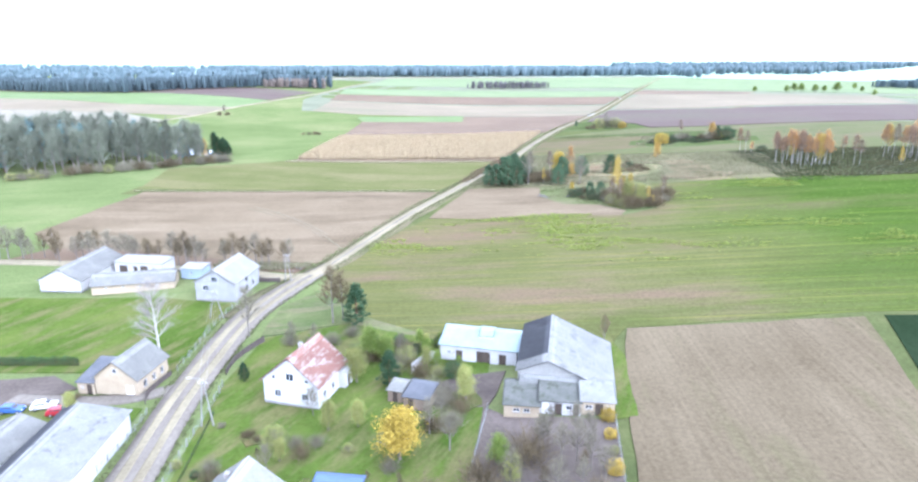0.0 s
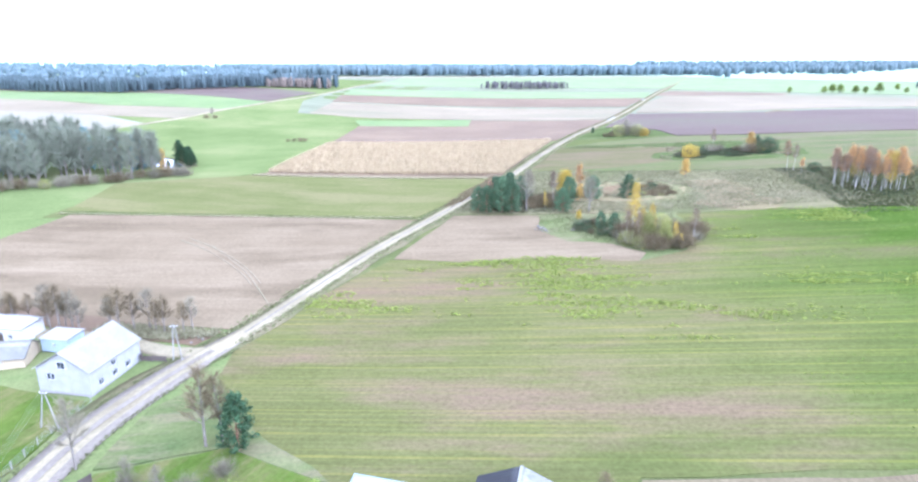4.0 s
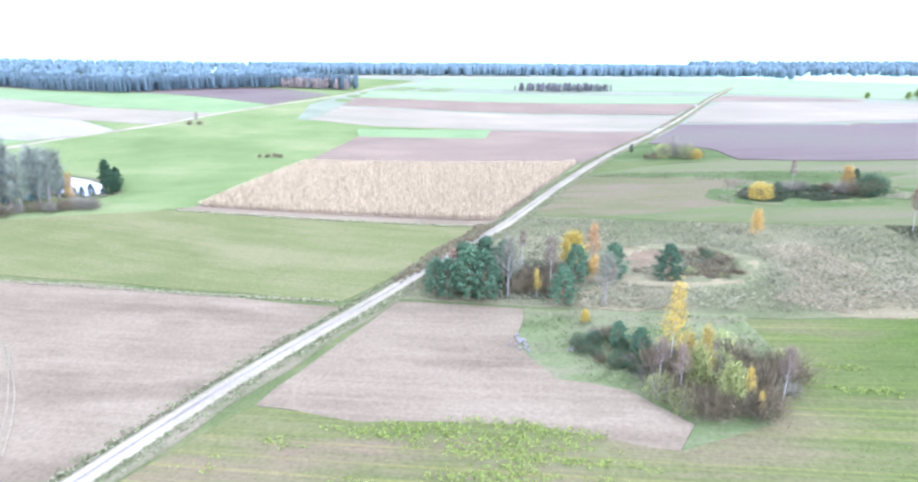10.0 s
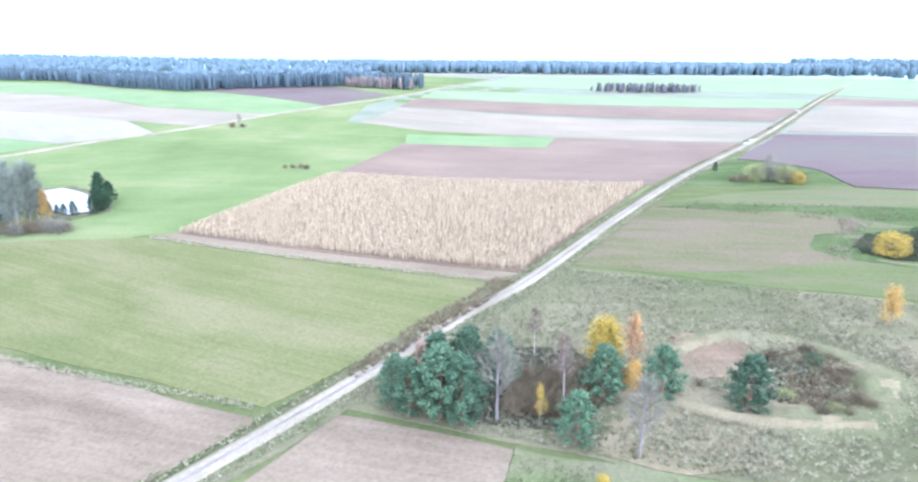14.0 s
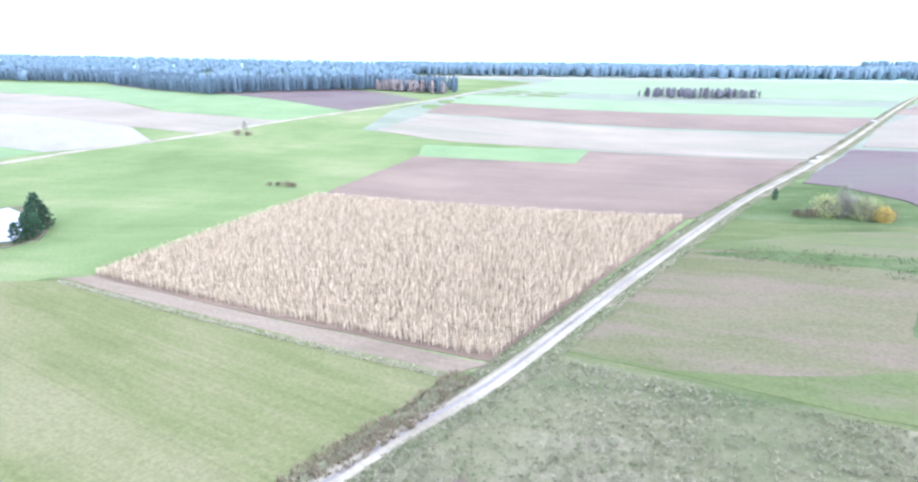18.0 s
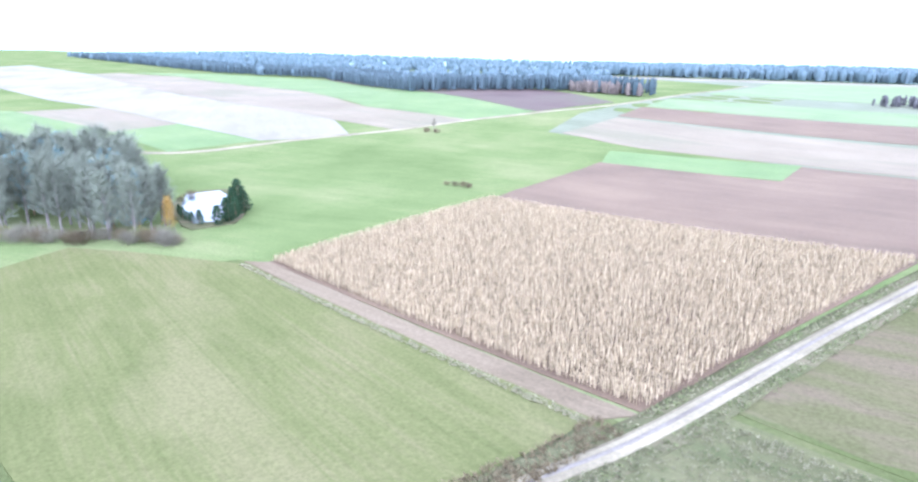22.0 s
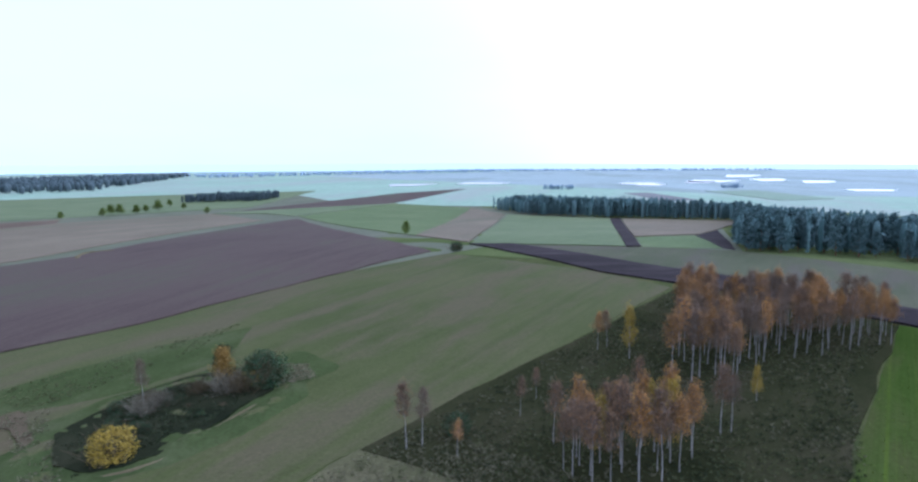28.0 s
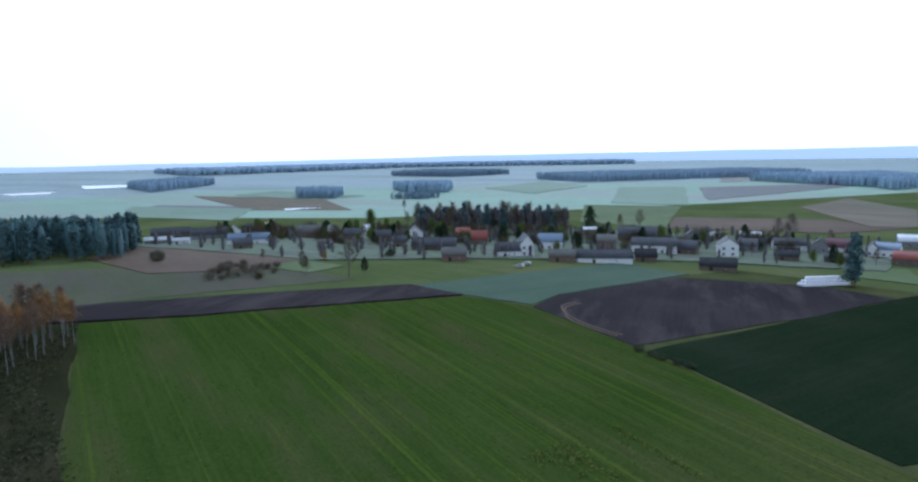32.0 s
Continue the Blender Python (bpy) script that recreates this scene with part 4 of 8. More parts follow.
def shed(name, label, x, y, turn, width, depth, h_front, h_back, wall_mat, roof_mat, wins=None, over=0.25, category="shed", group="", ribs=1.0, z=0.0):
    """A lean-to: front along x facing -y, roof sloping from front to back."""
    ob = base(name, label, category, pose(x, y, gz(x, y) + z + 0.2, 0, 0, turn), group)
    T, lo = 0.2, min(h_front, h_back)
    spots = {"front": (width, h_front, pose(-width / 2, 0, 0)), "right": (depth - 2 * T, lo, pose(width / 2, T, 0, 0, 0, 90)),
             "back": (width, h_back, pose(width / 2, depth, 0, 0, 0, 180)), "left": (depth - 2 * T, lo, pose(-width / 2, depth - T, 0, 0, 0, -90))}
    for side, (ln, hh, m) in spots.items():
        rows = (wins or {}).get(side, ())
        holes = [(c - w / 2, c + w / 2, z0, z1) for c, w, z0, z1, k in rows]
        wall = part("wall", wall_panel("wall", wall_mat, ln, hh, T, holes), ob, m=m)
        for (c, w, z0, z1, k), hl in zip(rows, holes):
            if k == "win":
                window_in(wall, *hl)
            else:
                part("door", boxes("door", DARK_DOOR if k == "door" else FRAME_W, (hl[0] + 0.01, hl[1] - 0.01, 0.06, 0.12, hl[2] + 0.01, hl[3] - 0.01)), wall)
    d = depth + 2 * over
    if h_back >= h_front:
        m = pose(-width / 2 - over, -over, h_front + 0.02)
    else:
        m = pose(width / 2 + over, depth + over, h_back + 0.02, 0, 0, 180)
    part("roof", slab("roof", roof_mat, width + 2 * over, d, abs(h_back - h_front) + 0.02, 0.1, ribs), ob, m=m)
    return ob

# ---- the ground and the fields ----
def ground_sheet():
    ax = [-9000, -5000, -3000, -2000, -1500, -1200, *range(-1000, 1301, 20), 1600, 2000, 3000, 5000, 9000]
    v = [(x, y, gz(x, y)) for y in ax for x in ax]
    n = len(ax)
    f = [(i * n + j, i * n + j + 1, (i + 1) * n + j + 1, (i + 1) * n + j) for i in range(n - 1) for j in range(n - 1)]
    return mesh_np("ground", v, f, GRASS, True)


tagged(new("ground", ground_sheet()), "wide gently rolling autumn grassland", "ground", kind="structure")

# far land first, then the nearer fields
field("plain_east", [(700, 900), (900, 300), (640, 0), (560, -400), (500, -900), (300, -2500), (-300, -4800), (3500, -4800), (4800, -2500), (4800, 2500), (1500, 2600)], FAR_PLAIN, "wide wet meadows paled with haze colour", 200, 5, category="plain")
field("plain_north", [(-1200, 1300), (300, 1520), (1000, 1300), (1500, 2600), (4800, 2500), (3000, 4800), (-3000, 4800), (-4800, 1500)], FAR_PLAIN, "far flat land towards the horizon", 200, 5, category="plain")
field("plain_outer", [(1500, 1150), (1250, 500), (1350, 0), (1200, -450), (900, -900), (700, -2400), (400, -4700), (3400, -4700), (4700, -2400), (4700, 2400), (2000, 2500)], FAR_PALE, "outer meadows in pale haze colour at the horizon", 150, 60, category="plain")
field("north_margins", [(-170, 574), (95, 580), (160, 830), (330, 1570), (-560, 1330), (-262, 1195), (-206, 792), (-200, 660)], MARGIN_N, "dull grass between the far strips", 40, 1, 0.05)
field("east_margins", [(97, 580), (90, 515), (120, 470), (125, 426), (300, 405), (345, 405), (365, 340), (376, 300), (620, 375), (700, 380), (660, 500), (745, 700), (985, 1060), (1200, 1065), (975, 1290), (330, 1500), (160, 830)], MARGIN_N, "dull grass between the eastern strips", 40, 1, 0.05)
field("field_northwest_white", [(-1500, 480), (-648, 430), (-530, 433), (-365, 422), (-262, 421), (-240, 470), (-299, 503), (-498, 524), (-875, 590), (-1190, 650), (-1700, 700)], STUBBLE_W, "pale bleached stubble field", 40, 2)
field("field_northwest_pink", [(-1190, 650), (-875, 590), (-498, 524), (-299, 503), (-238, 505), (-235, 570), (-344, 567), (-579, 661), (-1010, 725), (-1190, 700)], STUBBLE, "pale pinkish stubble field", 40, 2)
field("field_northwest_green", [(-1060, 820), (-1190, 720), (-1010, 726), (-579, 662), (-344, 568), (-235, 572), (-228, 640), (-247, 643), (-441, 711), (-756, 842)], GREEN_LIT, "long green strip of winter crop", 40, 2)
field("field_northwest_brown", [(-833, 889), (-756, 843), (-441, 712), (-247, 644), (-226, 642), (-215, 738), (-295, 785), (-533, 912), (-706, 916)], SOIL_PURPLE, "brown harrowed field before the forest", 40, 2)
field("field_west_green", [(-362.3, 375.8), (-364.9, 422.1), (-263.0, 422.8), (-263.4, 368.9)], GREEN_LIT, "bright green field by the far road", 20, 1)
field("field_west_pink", [(-551.2, 374.5), (-529.9, 432.9), (-364.9, 422.1), (-359.4, 377.8)], STUBBLE, "pale stubble field", 20, 1)
field("field_west_green", [(-669.9, 330.9), (-551.2, 374.5), (-359.4, 377.8), (-347.9, 324.5), (-603.9, 281.6)], GREEN_LIT, "bright green field behind the wood", 20, 1)
field("field_north_tan", [(-160.9, 576.6), (-101.1, 566.7), (-18.9, 581.7), (92.8, 583.5), (118.2, 691.8), (-168.7, 661.5)], STUBBLE, "wide pale stubble field", 20, 1.5)
field("field_north_strip", [(-133.9, 592.6), (-70.5, 626), (19.0, 649.6), (106, 668), (108, 675), (19.0, 658), (-70.5, 634), (-133.9, 598)], STUBBLE_W, "thin bleached strip across the stubble", 15, 0.8)
field("field_north_brown", [(-172.4, 667.9), (119.6, 709.2), (148.9, 812.2), (-182.6, 727.9)], SOIL_DARK, "narrow ploughed strip", 20, 1.5)
field("field_north_green", [(-182.6, 732.1), (149.6, 820.2), (173.3, 919.0), (-197.2, 811.4)], GREEN_PALE, "pale green strip", 20, 1.5)
field("field_north_far", [(-207.6, 912.7), (202.3, 1029.0), (309.9, 1496.1), (-265.9, 1364.8)], GREEN_PALE, "far pale green field", 40, 2)
field("field_north_white", [(-545.8, 1241.5), (309.9, 1496.1), (323.1, 1556.0), (-555.2, 1314.8)], STUBBLE_W, "thin pale strip before the forest", 40, 2)
field("field_east_tan", [(122.0, 645.7), (202.0, 641.5), (451.8, 758.6), (480.4, 892.8), (323.0, 896.8), (175.8, 845.7), (141.1, 746.6)], STUBBLE, "tan stubble field beside the road", 20, 1.5)
field("field_east_dark", [(155.1, 847.4), (322.9, 901.3), (344.6, 946.2), (196.4, 953.0)], SOIL_DARK, "dark ploughed strip", 20, 1.5)
field("field_east_green", [(202.2, 998.5), (367.1, 968.5), (578.2, 960.9), (971.9, 1285.9), (309.9, 1496.1)], GREEN_PALE, "far green fields", 40, 2)
field("roadside_rough", [(53, 423), (120, 426.5), (117, 469), (101, 497), (87, 505), (80, 512), (66, 454)], WEEDY, "weedy ground round the roadside bushes", 5, 1.0)
field("field_purple", [(100, 497), (87, 505), (91, 530), (115.5, 629), (224.3, 624.3), (481.8, 744.1), (296.0, 418.0), (240.0, 413.4), (158.0, 414.3), (120.8, 425.2), (116.6, 469.2)], SOIL_PURPLE, "wide purplish ploughed field", 10, 1.2)
field("field_east_lit", [(506.8, 771.7), (742.8, 849.1), (727.9, 707.1), (363.7, 486.2)], GREEN_LIT, "bright green field", 20, 1)
field("field_east_strip", [(363.7, 486.2), (727.9, 707.1), (652.6, 608.0), (336.9, 425.5)], STUBBLE, "tan strip field", 20, 1)
field("field_east_lit", [(480.4, 892.8), (516.7, 840.2), (507.7, 780.6), (742.7, 851.4), (980.9, 1054.8)], GREEN_PALE, "pale green field", 20, 1)
field("field_east_strip", [(507.6, 902.6), (980.6, 1060.5), (1206.9, 1068.5), (742.6, 854.8)], SOIL_PURPLE, "far ploughed field", 20, 1)
field("field_east_pale", [(330.4, 419.0), (645.3, 599.8), (647.0, 484.0), (355.8, 347.8)], GREEN_PALE, "pale green field by the pine wood", 20, 1)
field("field_east_furrow", [(647.0, 484.0), (658.6, 478.5), (361.7, 342.5), (354.8, 346.9)], SOIL_BLACK, "narrow dark ploughed strip", 20, 0.6)
field("field_east_brown", [(655.5, 475.8), (696.4, 378.3), (478.7, 350.3), (419.6, 368.7)], STUBBLE, "tan stubble patch", 20, 0.6)
field("field_east_spring", [(419.5, 367.9), (469.4, 349.5), (381.9, 309.3), (358.7, 340.5)], GREEN_LIT, "small bright green patch", 20, 0.6)
field("field_east_furrow", [(468.1, 349.4), (588.0, 384.6), (614.5, 378.0), (378.0, 303.4), (381.8, 310.1)], SOIL_BLACK, "dark ploughed strip", 20, 0.6)
field("field_margins", [(28, 104), (62, 104), (62, 46), (132, 50), (150, -50), (245, -10), (250, 120), (275, 240), (300, 330), (292, 405), (120, 428), (56, 424), (34, 300), (-6, 150)], MARGIN, "grassy margins between the fields", 20, 0.5, 0.045)
field("meadow_strip", [(340.7, 402.7), (363.7, 337.3), (374.4, 296.9), (359.2, 238.0), (340.6, 168.9), (286.1, 149.6), (279.4, 235.5), (295.9, 282.6), (304.9, 320.6)], MEADOW_E, "dry grass strip before the pines", 15, 1)
field("field_diagonal", [(328.8, 419.7), (338.5, 399.8), (304.1, 320.5), (295.2, 281.8), (277.9, 235.4), (267.2, 135.7), (245.9, 126.9), (251.7, 208.2), (257.3, 234.9), (272.7, 290.8), (279.1, 324.3)], SOIL_BLACK, "long dark ploughed strip", 10, 0.8)
field("meadow_east", [(54.7, 388.4), (91.3, 414.0), (120.8, 424.0), (157.9, 413.3), (239.9, 412.5), (293.0, 403.2), (279.1, 325.0), (266.6, 295.6), (194.4, 296.1), (120.6, 302.2), (41.6, 313.8), (47.5, 344.3)], OLIVE, "olive-green mown meadow", 10, 1.2)
field("meadow_worn", [(43, 316), (48, 345), (55.5, 386), (75, 388), (108, 369), (104, 347), (102, 328), (85, 318), (60, 312)], OLIVE_TAN, "worn brownish meadow patch", 8, 1.2)
field("sedge_strip", [(57, 381), (79, 389), (102, 388.5), (124, 390), (149, 386.5), (171, 378), (158, 366), (146, 360), (130, 361), (117, 366), (101, 378.5), (79, 379)], WEEDY, "wet green sedge strip", 5, 1.8)
field("grassland_rough", [(20.9, 241.3), (49.6, 238.8), (91.2, 238.2), (147.6, 239.2), (205.7, 237.0), (255.8, 235.6), (266.7, 293.6), (207.4, 295.4), (180, 298.4), (150, 300), (120.7, 301.3), (40.7, 311.9), (30.1, 277.7)], ROUGH, "rough dry grassland with tussocks", 8, 1.5)
field("grass_bleached", [(102.6, 281.2), (113.1, 284.1), (121.3, 269.6), (119.2, 254.6), (126.4, 249.8), (121.0, 240.3), (108.8, 240.0), (98.0, 246.0), (103.6, 254.6), (100.9, 267.8)], REED, "patch of bleached dry grass", 3, 2.4)
field("thicket_ground", [(49.7, 238.5), (51.3, 221.3), (59, 211), (70, 208), (79, 200.3), (76.4, 194.1), (88.6, 201.6), (95, 219), (91.5, 238.5)], SCRUB, "weedy green ground round the bushes", 4, 1.0)
field("field_green_south", [(-6.4, 149.2), (12.6, 195.8), (31.2, 195.5), (56.0, 197.6), (76.4, 194.1), (88.6, 201.6), (94.6, 219.0), (91.2, 237.3), (147.6, 238.6), (170, 236.6), (205.8, 236.4), (256.6, 235.2), (244.4, 126.7), (224.8, 114.4), (182.2, 113.6), (160.7, 114.6), (129.2, 118.2), (116.0, 117.9), (68.1, 112.0), (63.7, 103.5), (28.0, 106.7), (11.4, 118.5), (-2.9, 133.6)], CROP_S, "broad green crop field with brown streaks", 8, 0.8)
field("field_margins", [(-121, 229), (-55, 234), (12, 231), (24, 262), (34, 300), (28, 302), (-78, 309), (-84, 306), (-121, 243)], MARGIN, "grassy margins beside the brown field", 10, 0.5, 0.045)
field("field_brown_east", [(13.5, 196.7), (21.9, 239.4), (49.7, 237.9), (51.3, 221.3), (59.1, 211.2), (70.3, 207.9), (78.8, 200.3), (76.4, 194.1), (56.0, 197.6), (31.2, 195.5)], SOIL_TAN, "pale harrowed corner of soil", 5, 0.9)
field("field_brown_west", [(-116.7, 176.0), (-113.1, 233.0), (-54.8, 238.6), (11.4, 234.8), (1.6, 196.8), (-10.6, 153.0), (-34.0, 154.5), (-69.5, 161.3), (-99.3, 162.2)], SOIL_TAN, "dry harrowed brown field", 8, 0.8)
field("field_furrow_west", [(-99.3, 162.2), (-69.5, 161.3), (-34.0, 154.5), (-11.6, 152.0), (-14.5, 145.2), (-54.6, 151.5), (-105.1, 152.3)], SOIL_DARK, "dark strip of ploughed garden soil", 6, 0.8)
field("field_green_mid", [(-118.4, 237.8), (-55.0, 240.6), (10.3, 237.7), (21.2, 264.3), (32.2, 294.9), (27.1, 299.6), (-77.5, 305.8), (-104.6, 293.8), (-129.0, 279.9)], GREEN_MID, "short green crop with brownish streaks", 8, 0.8)
field("field_corn_soil", [(-75.9, 310.7), (32.5, 305.3), (51.0, 420.1), (-82.0, 408.8)], SOIL_DARK, "dark soil under the maize", 6, 0.4)
field("corn_margin", [(-81.2, 306.5), (-75.9, 310.7), (32.6, 304.4), (28.1, 299.2)], SOIL_TAN, "bare tan strip along the maize", 5, 0.5)
field("field_dark_north", [(-82.1, 409.9), (-96.1, 512.9), (-14.4, 529.7), (-18.6, 576.0), (90.8, 578.4), (52.9, 422.2)], SOIL_DARK, "dark reddish ploughed field", 8, 0.8)
field("field_strip_lit", [(-109.6, 547.4), (-19.9, 579.3), (-14.5, 530.9), (-95.2, 513.1)], GREEN_LIT, "bright green strip", 8, 0.8)
field("field_plough_south", [(68.2, 111.1), (114.9, 115.6), (109.9, 85.6), (131.4, 54.1), (62.6, 48.3), (65.5, 89.4)], SOIL_R, "dry brown field with faint green streaks", 6, 0.7)
field("field_deep_green", [(118.5, 116.4), (178.5, 112.2), (181.6, 35.7), (184.1, -29.1), (150.0, -47.2), (131.4, 54.1), (111.6, 86.5)], GREEN_DEEP, "deep green winter crop", 10, 0.8)
field("field_plough_dark", [(224.8, 114.4), (234.4, 95.2), (243.6, 32.3), (209.1, -8.9), (184.1, -13.8), (181.6, 35.7), (182.3, 113.9)], SOIL_BLACK, "dark ploughed field", 8, 0.8)
field("field_green_village", [(267.4, 134.8), (246.1, 126.0), (226.6, 112.9), (235.2, 95.3), (246.9, 19.0), (281.7, 27.4)], GREEN_VIL, "green crop beside the village", 8, 0.8)

# roads
ribbon("road_verge", [(-16.3, 116.3, 10), (-14.6, 131.2, 9), (-6.5, 151.1, 8), (-1.7, 170.0, 8), (7.3, 204.3, 8.5), (18.9, 242.3, 9), (29.1, 278.6, 9), (36.5, 303.4, 9), (48.2, 365.6, 9), (65.2, 453.0, 9), (96.0, 579.1, 10), (156.0, 828.1, 9), (227.6, 1132.8, 7)], 8, VERGE, "dry grassy road verge", 0.36, 0.02, 0.9, "verge")
ribbon("road_gravel", [(-9.3, 143.3, 4.6), (-6.5, 151.1, 4.4), (-2.2, 170.0, 4.2), (6.3, 204.3, 4.0), (18.4, 242.3, 3.8), (28.7, 278.6, 3.7), (36.5, 303.4, 3.6), (48.2, 365.6, 3.4), (65.2, 453.0, 3.3), (79.2, 511.5, 3.2), (96.0, 579.1, 3.2), (156.0, 828.1, 3), (227.6, 1132.8, 3), (310.1, 1480.6, 3)], 4, ROAD, "pale gravel farm road with wheel tracks", 0.42, 0.06, 0.2)
ribbon("road_village", [(-4.3, 47.1, 7.2), (-7.6, 62.5, 7.2), (-10.8, 77.7, 7.0), (-12.9, 91.3, 7.0), (-14.5, 106.3, 7.4), (-14.8, 119.3, 7.6), (-12.1, 133.2, 7.4), (-8.8, 144.3, 6.0), (-6.5, 152.1, 4.6)], 7, ROAD_OLD, "worn grey village road", 0.40, 0.05, 0.3)
ribbon("road_side", [(-7.3, 143.3, 4.5), (-17.5, 142.2, 4), (-34.3, 146.9, 3.6), (-54.6, 148.1, 3.4), (-78.2, 150.0, 3.4), (-121.9, 148.6, 3.4)], 3.5, ROAD, "pale gravel side lane", 0.405, 0.03, 0.2)
ribbon("lane_house", [(-13.2, 86.8, 3.5), (-22.4, 82.0, 3.2), (-32.7, 80.7, 3.2), (-43.0, 80.8, 3)], 3, ROAD_OLD, "grey earth driveway", 0.37, 0.02, 0.3)
ribbon("road_far", [(-660.4, 277.2, 4), (-457.1, 317.0, 4), (-348.3, 334.7, 4), (-260.1, 365.7, 4), (-249.3, 438.6, 4), (-238.7, 504.0, 4), (-234.3, 572.5, 4), (-223.2, 634.2, 4), (-204.8, 791.8, 4), (-259.6, 1196.0, 4)], 4, ROAD, "distant pale gravel road", 0.5, 0.04, 0.3)

# ---- the near village ----
W1 = lambda c, w=1.1, z0=0.95, z1=2.25: (c, w, z0, z1, "win")
house("house", "white rendered house with a flaking red and plum roof", 9.1, 81.2, -10, 10.4, 10.0, 4.5, 4.4, WHITE_WALL, PURPLE_ROOF, RUST_ROOF,
      {"front": [W1(2.6, 1.3, 1.4, 2.7), W1(7.8, 1.3, 1.4, 2.7), (2.6, 0.7, 0.2, 0.5, "win"), (7.4, 0.7, 0.2, 0.5, "win")], "right": [W1(2.0, 1.1, 1.4, 2.7), W1(5, 1.1, 1.4, 2.7), W1(8, 1.1, 1.4, 2.7)], "left": [W1(3), W1(7)], "back": [(5, 1, 0.1, 2.2, "door")]},
      chimneys=[(-0.9, 5.5, 1.0)], gable_win=(1, 1.6, 0.3, 1.7), gable_vents=True)
shed("porch", "white flat-roofed porch on the house's side", 17.0, 88.6, 80, 2.6, 1.8, 3.0, 3.2, WHITE_WALL, ETERNIT_W, {"front": [(1.3, 0.9, 0, 2.1, "door")]}, over=0.15, category="porch")


def skew_barn(name, label, x, y, turn, left, right, depth, h_left, h_ridge, h_right):
    """A barn whose ridge stands nearer to one side: x = 0 is under the ridge."""
    ob = base(name, label, "barn", pose(x, y, gz(x, y) + 0.15, 0, 0, turn))
    for k, (yy, m) in enumerate(((0, 1), (depth - 0.3, 1))):
        bm = bmesh.new()
        prof = [(-left, 0), (right, 0), (right, h_right), (0, h_ridge), (-left, h_left)]
        a = [bm.verts.new((px, yy, pz)) for px, pz in prof]
        b = [bm.verts.new((px, yy + 0.3, pz)) for px, pz in prof]
        bm.faces.new(a)
        bm.faces.new(b[::-1])
        for i in range(5):
            bm.faces.new((a[i], b[i], b[(i + 1) % 5], a[(i + 1) % 5]))
        part("gable_wall", bm_mesh("gable_wall", bm, ETERNIT_W), ob)
    part("wall", boxes("wall", WHITE_WALL, (-left, -left + 0.3, 0.3, depth - 0.3, 0, h_left - 0.05)), ob)
    part("wall", boxes("wall", WHITE_WALL, (right - 0.3, right, 0.3, depth - 0.3, 0, h_right - 0.05)), ob)
    o = 0.4
    gl, gr = (h_ridge - h_left) / left, (h_ridge - h_right) / right
    part("roof", slab("roof", ETERNIT_G, depth + 2 * o, right + o, gr * (right + o), 0.1, 1.15), ob, "pale fibre-cement roof slope", pose(right + o, -o, h_right - gr * o + 0.02, 0, 0, 90))
    part("roof", slab("roof", TAR_ROOF, depth - 3 + o, left + o, gl * (left + o), 0.1, 1.15), ob, "black tar-felt roof slope", pose(-left - o, depth + o, h_left - gl * o + 0.02, 0, 0, -90))
    part("roof", slab("roof", ETERNIT_G, 3 + o - 0.02, left + o, gl * (left + o), 0.1, 1.15), ob, "pale fibre-cement roof strip", pose(-left - o, 3, h_left - gl * o + 0.02, 0, 0, -90))
    part("ridge", boxes("ridge", ETERNIT_G, (-0.2, 0.2, -o, depth + o, h_ridge + 0.08, h_ridge + 0.18)), ob)
    part("canopy", slab("canopy", ETERNIT_G, left + right * 0.72, 2.2, 1.5, 0.08, 1.15), ob, "pale sloping canopy over the gable", pose(-left + 0.2, -1.9, h_left - 2.0))
    return ob


skew_barn("barn", "big skewed barn with one black and one pale roof slope", 52.0, 86.0, -3, 5.0, 10.8, 19, 4.2, 6.3, 1.5)
shed("lean_to", "low cream annex with a mossy roof before the barn", 47.9, 78.9, 0, 5.6, 6.6, 2.2, 3.0, CREAM_WALL, MOSSY, {"front": [W1(2, 1.1, 1, 1.7), W1(3.6, 1.1, 1, 1.7)]}, over=0.3)
shed("lean_to", "low white annex with a mossy roof along the barn", 53.95, 79.9, 0, 6.4, 5.6, 2.3, 3.0, WHITE_WALL, MOSSY,
     {"front": [(1.0, 1.2, 0, 2.0, "gate"), (2.9, 1.2, 0, 2.0, "door"), (4.6, 1.1, 0.9, 1.7, "win"), (5.7, 0.9, 0, 2.0, "door")]}, over=0.3)
shed("lean_to", "low cream annex with a pale roof at the barn's corner", 59.8, 79.9, 0, 5.2, 5.6, 2.3, 3.0, CREAM_WALL, ETERNIT_G,
     {"front": [W1(1.2, 1.2, 1, 1.7), (2.8, 1.3, 0, 2.0, "door"), W1(4.3, 0.8, 1, 1.7)]}, over=0.3)
shed("stable", "long white stable with a bright metal roof", 39.3, 97.0, -6, 14.4, 5.6, 3.0, 4.5, WHITE_WALL, TIN_ROOF,
     {"front": [(3.6, 1.3, 0, 2.1, "door"), (8.2, 2.6, 0, 2.3, "door"), (11.8, 1.4, 0, 2.1, "door"), W1(1.6, 0.8, 1.3, 1.9)]}, over=0.4)
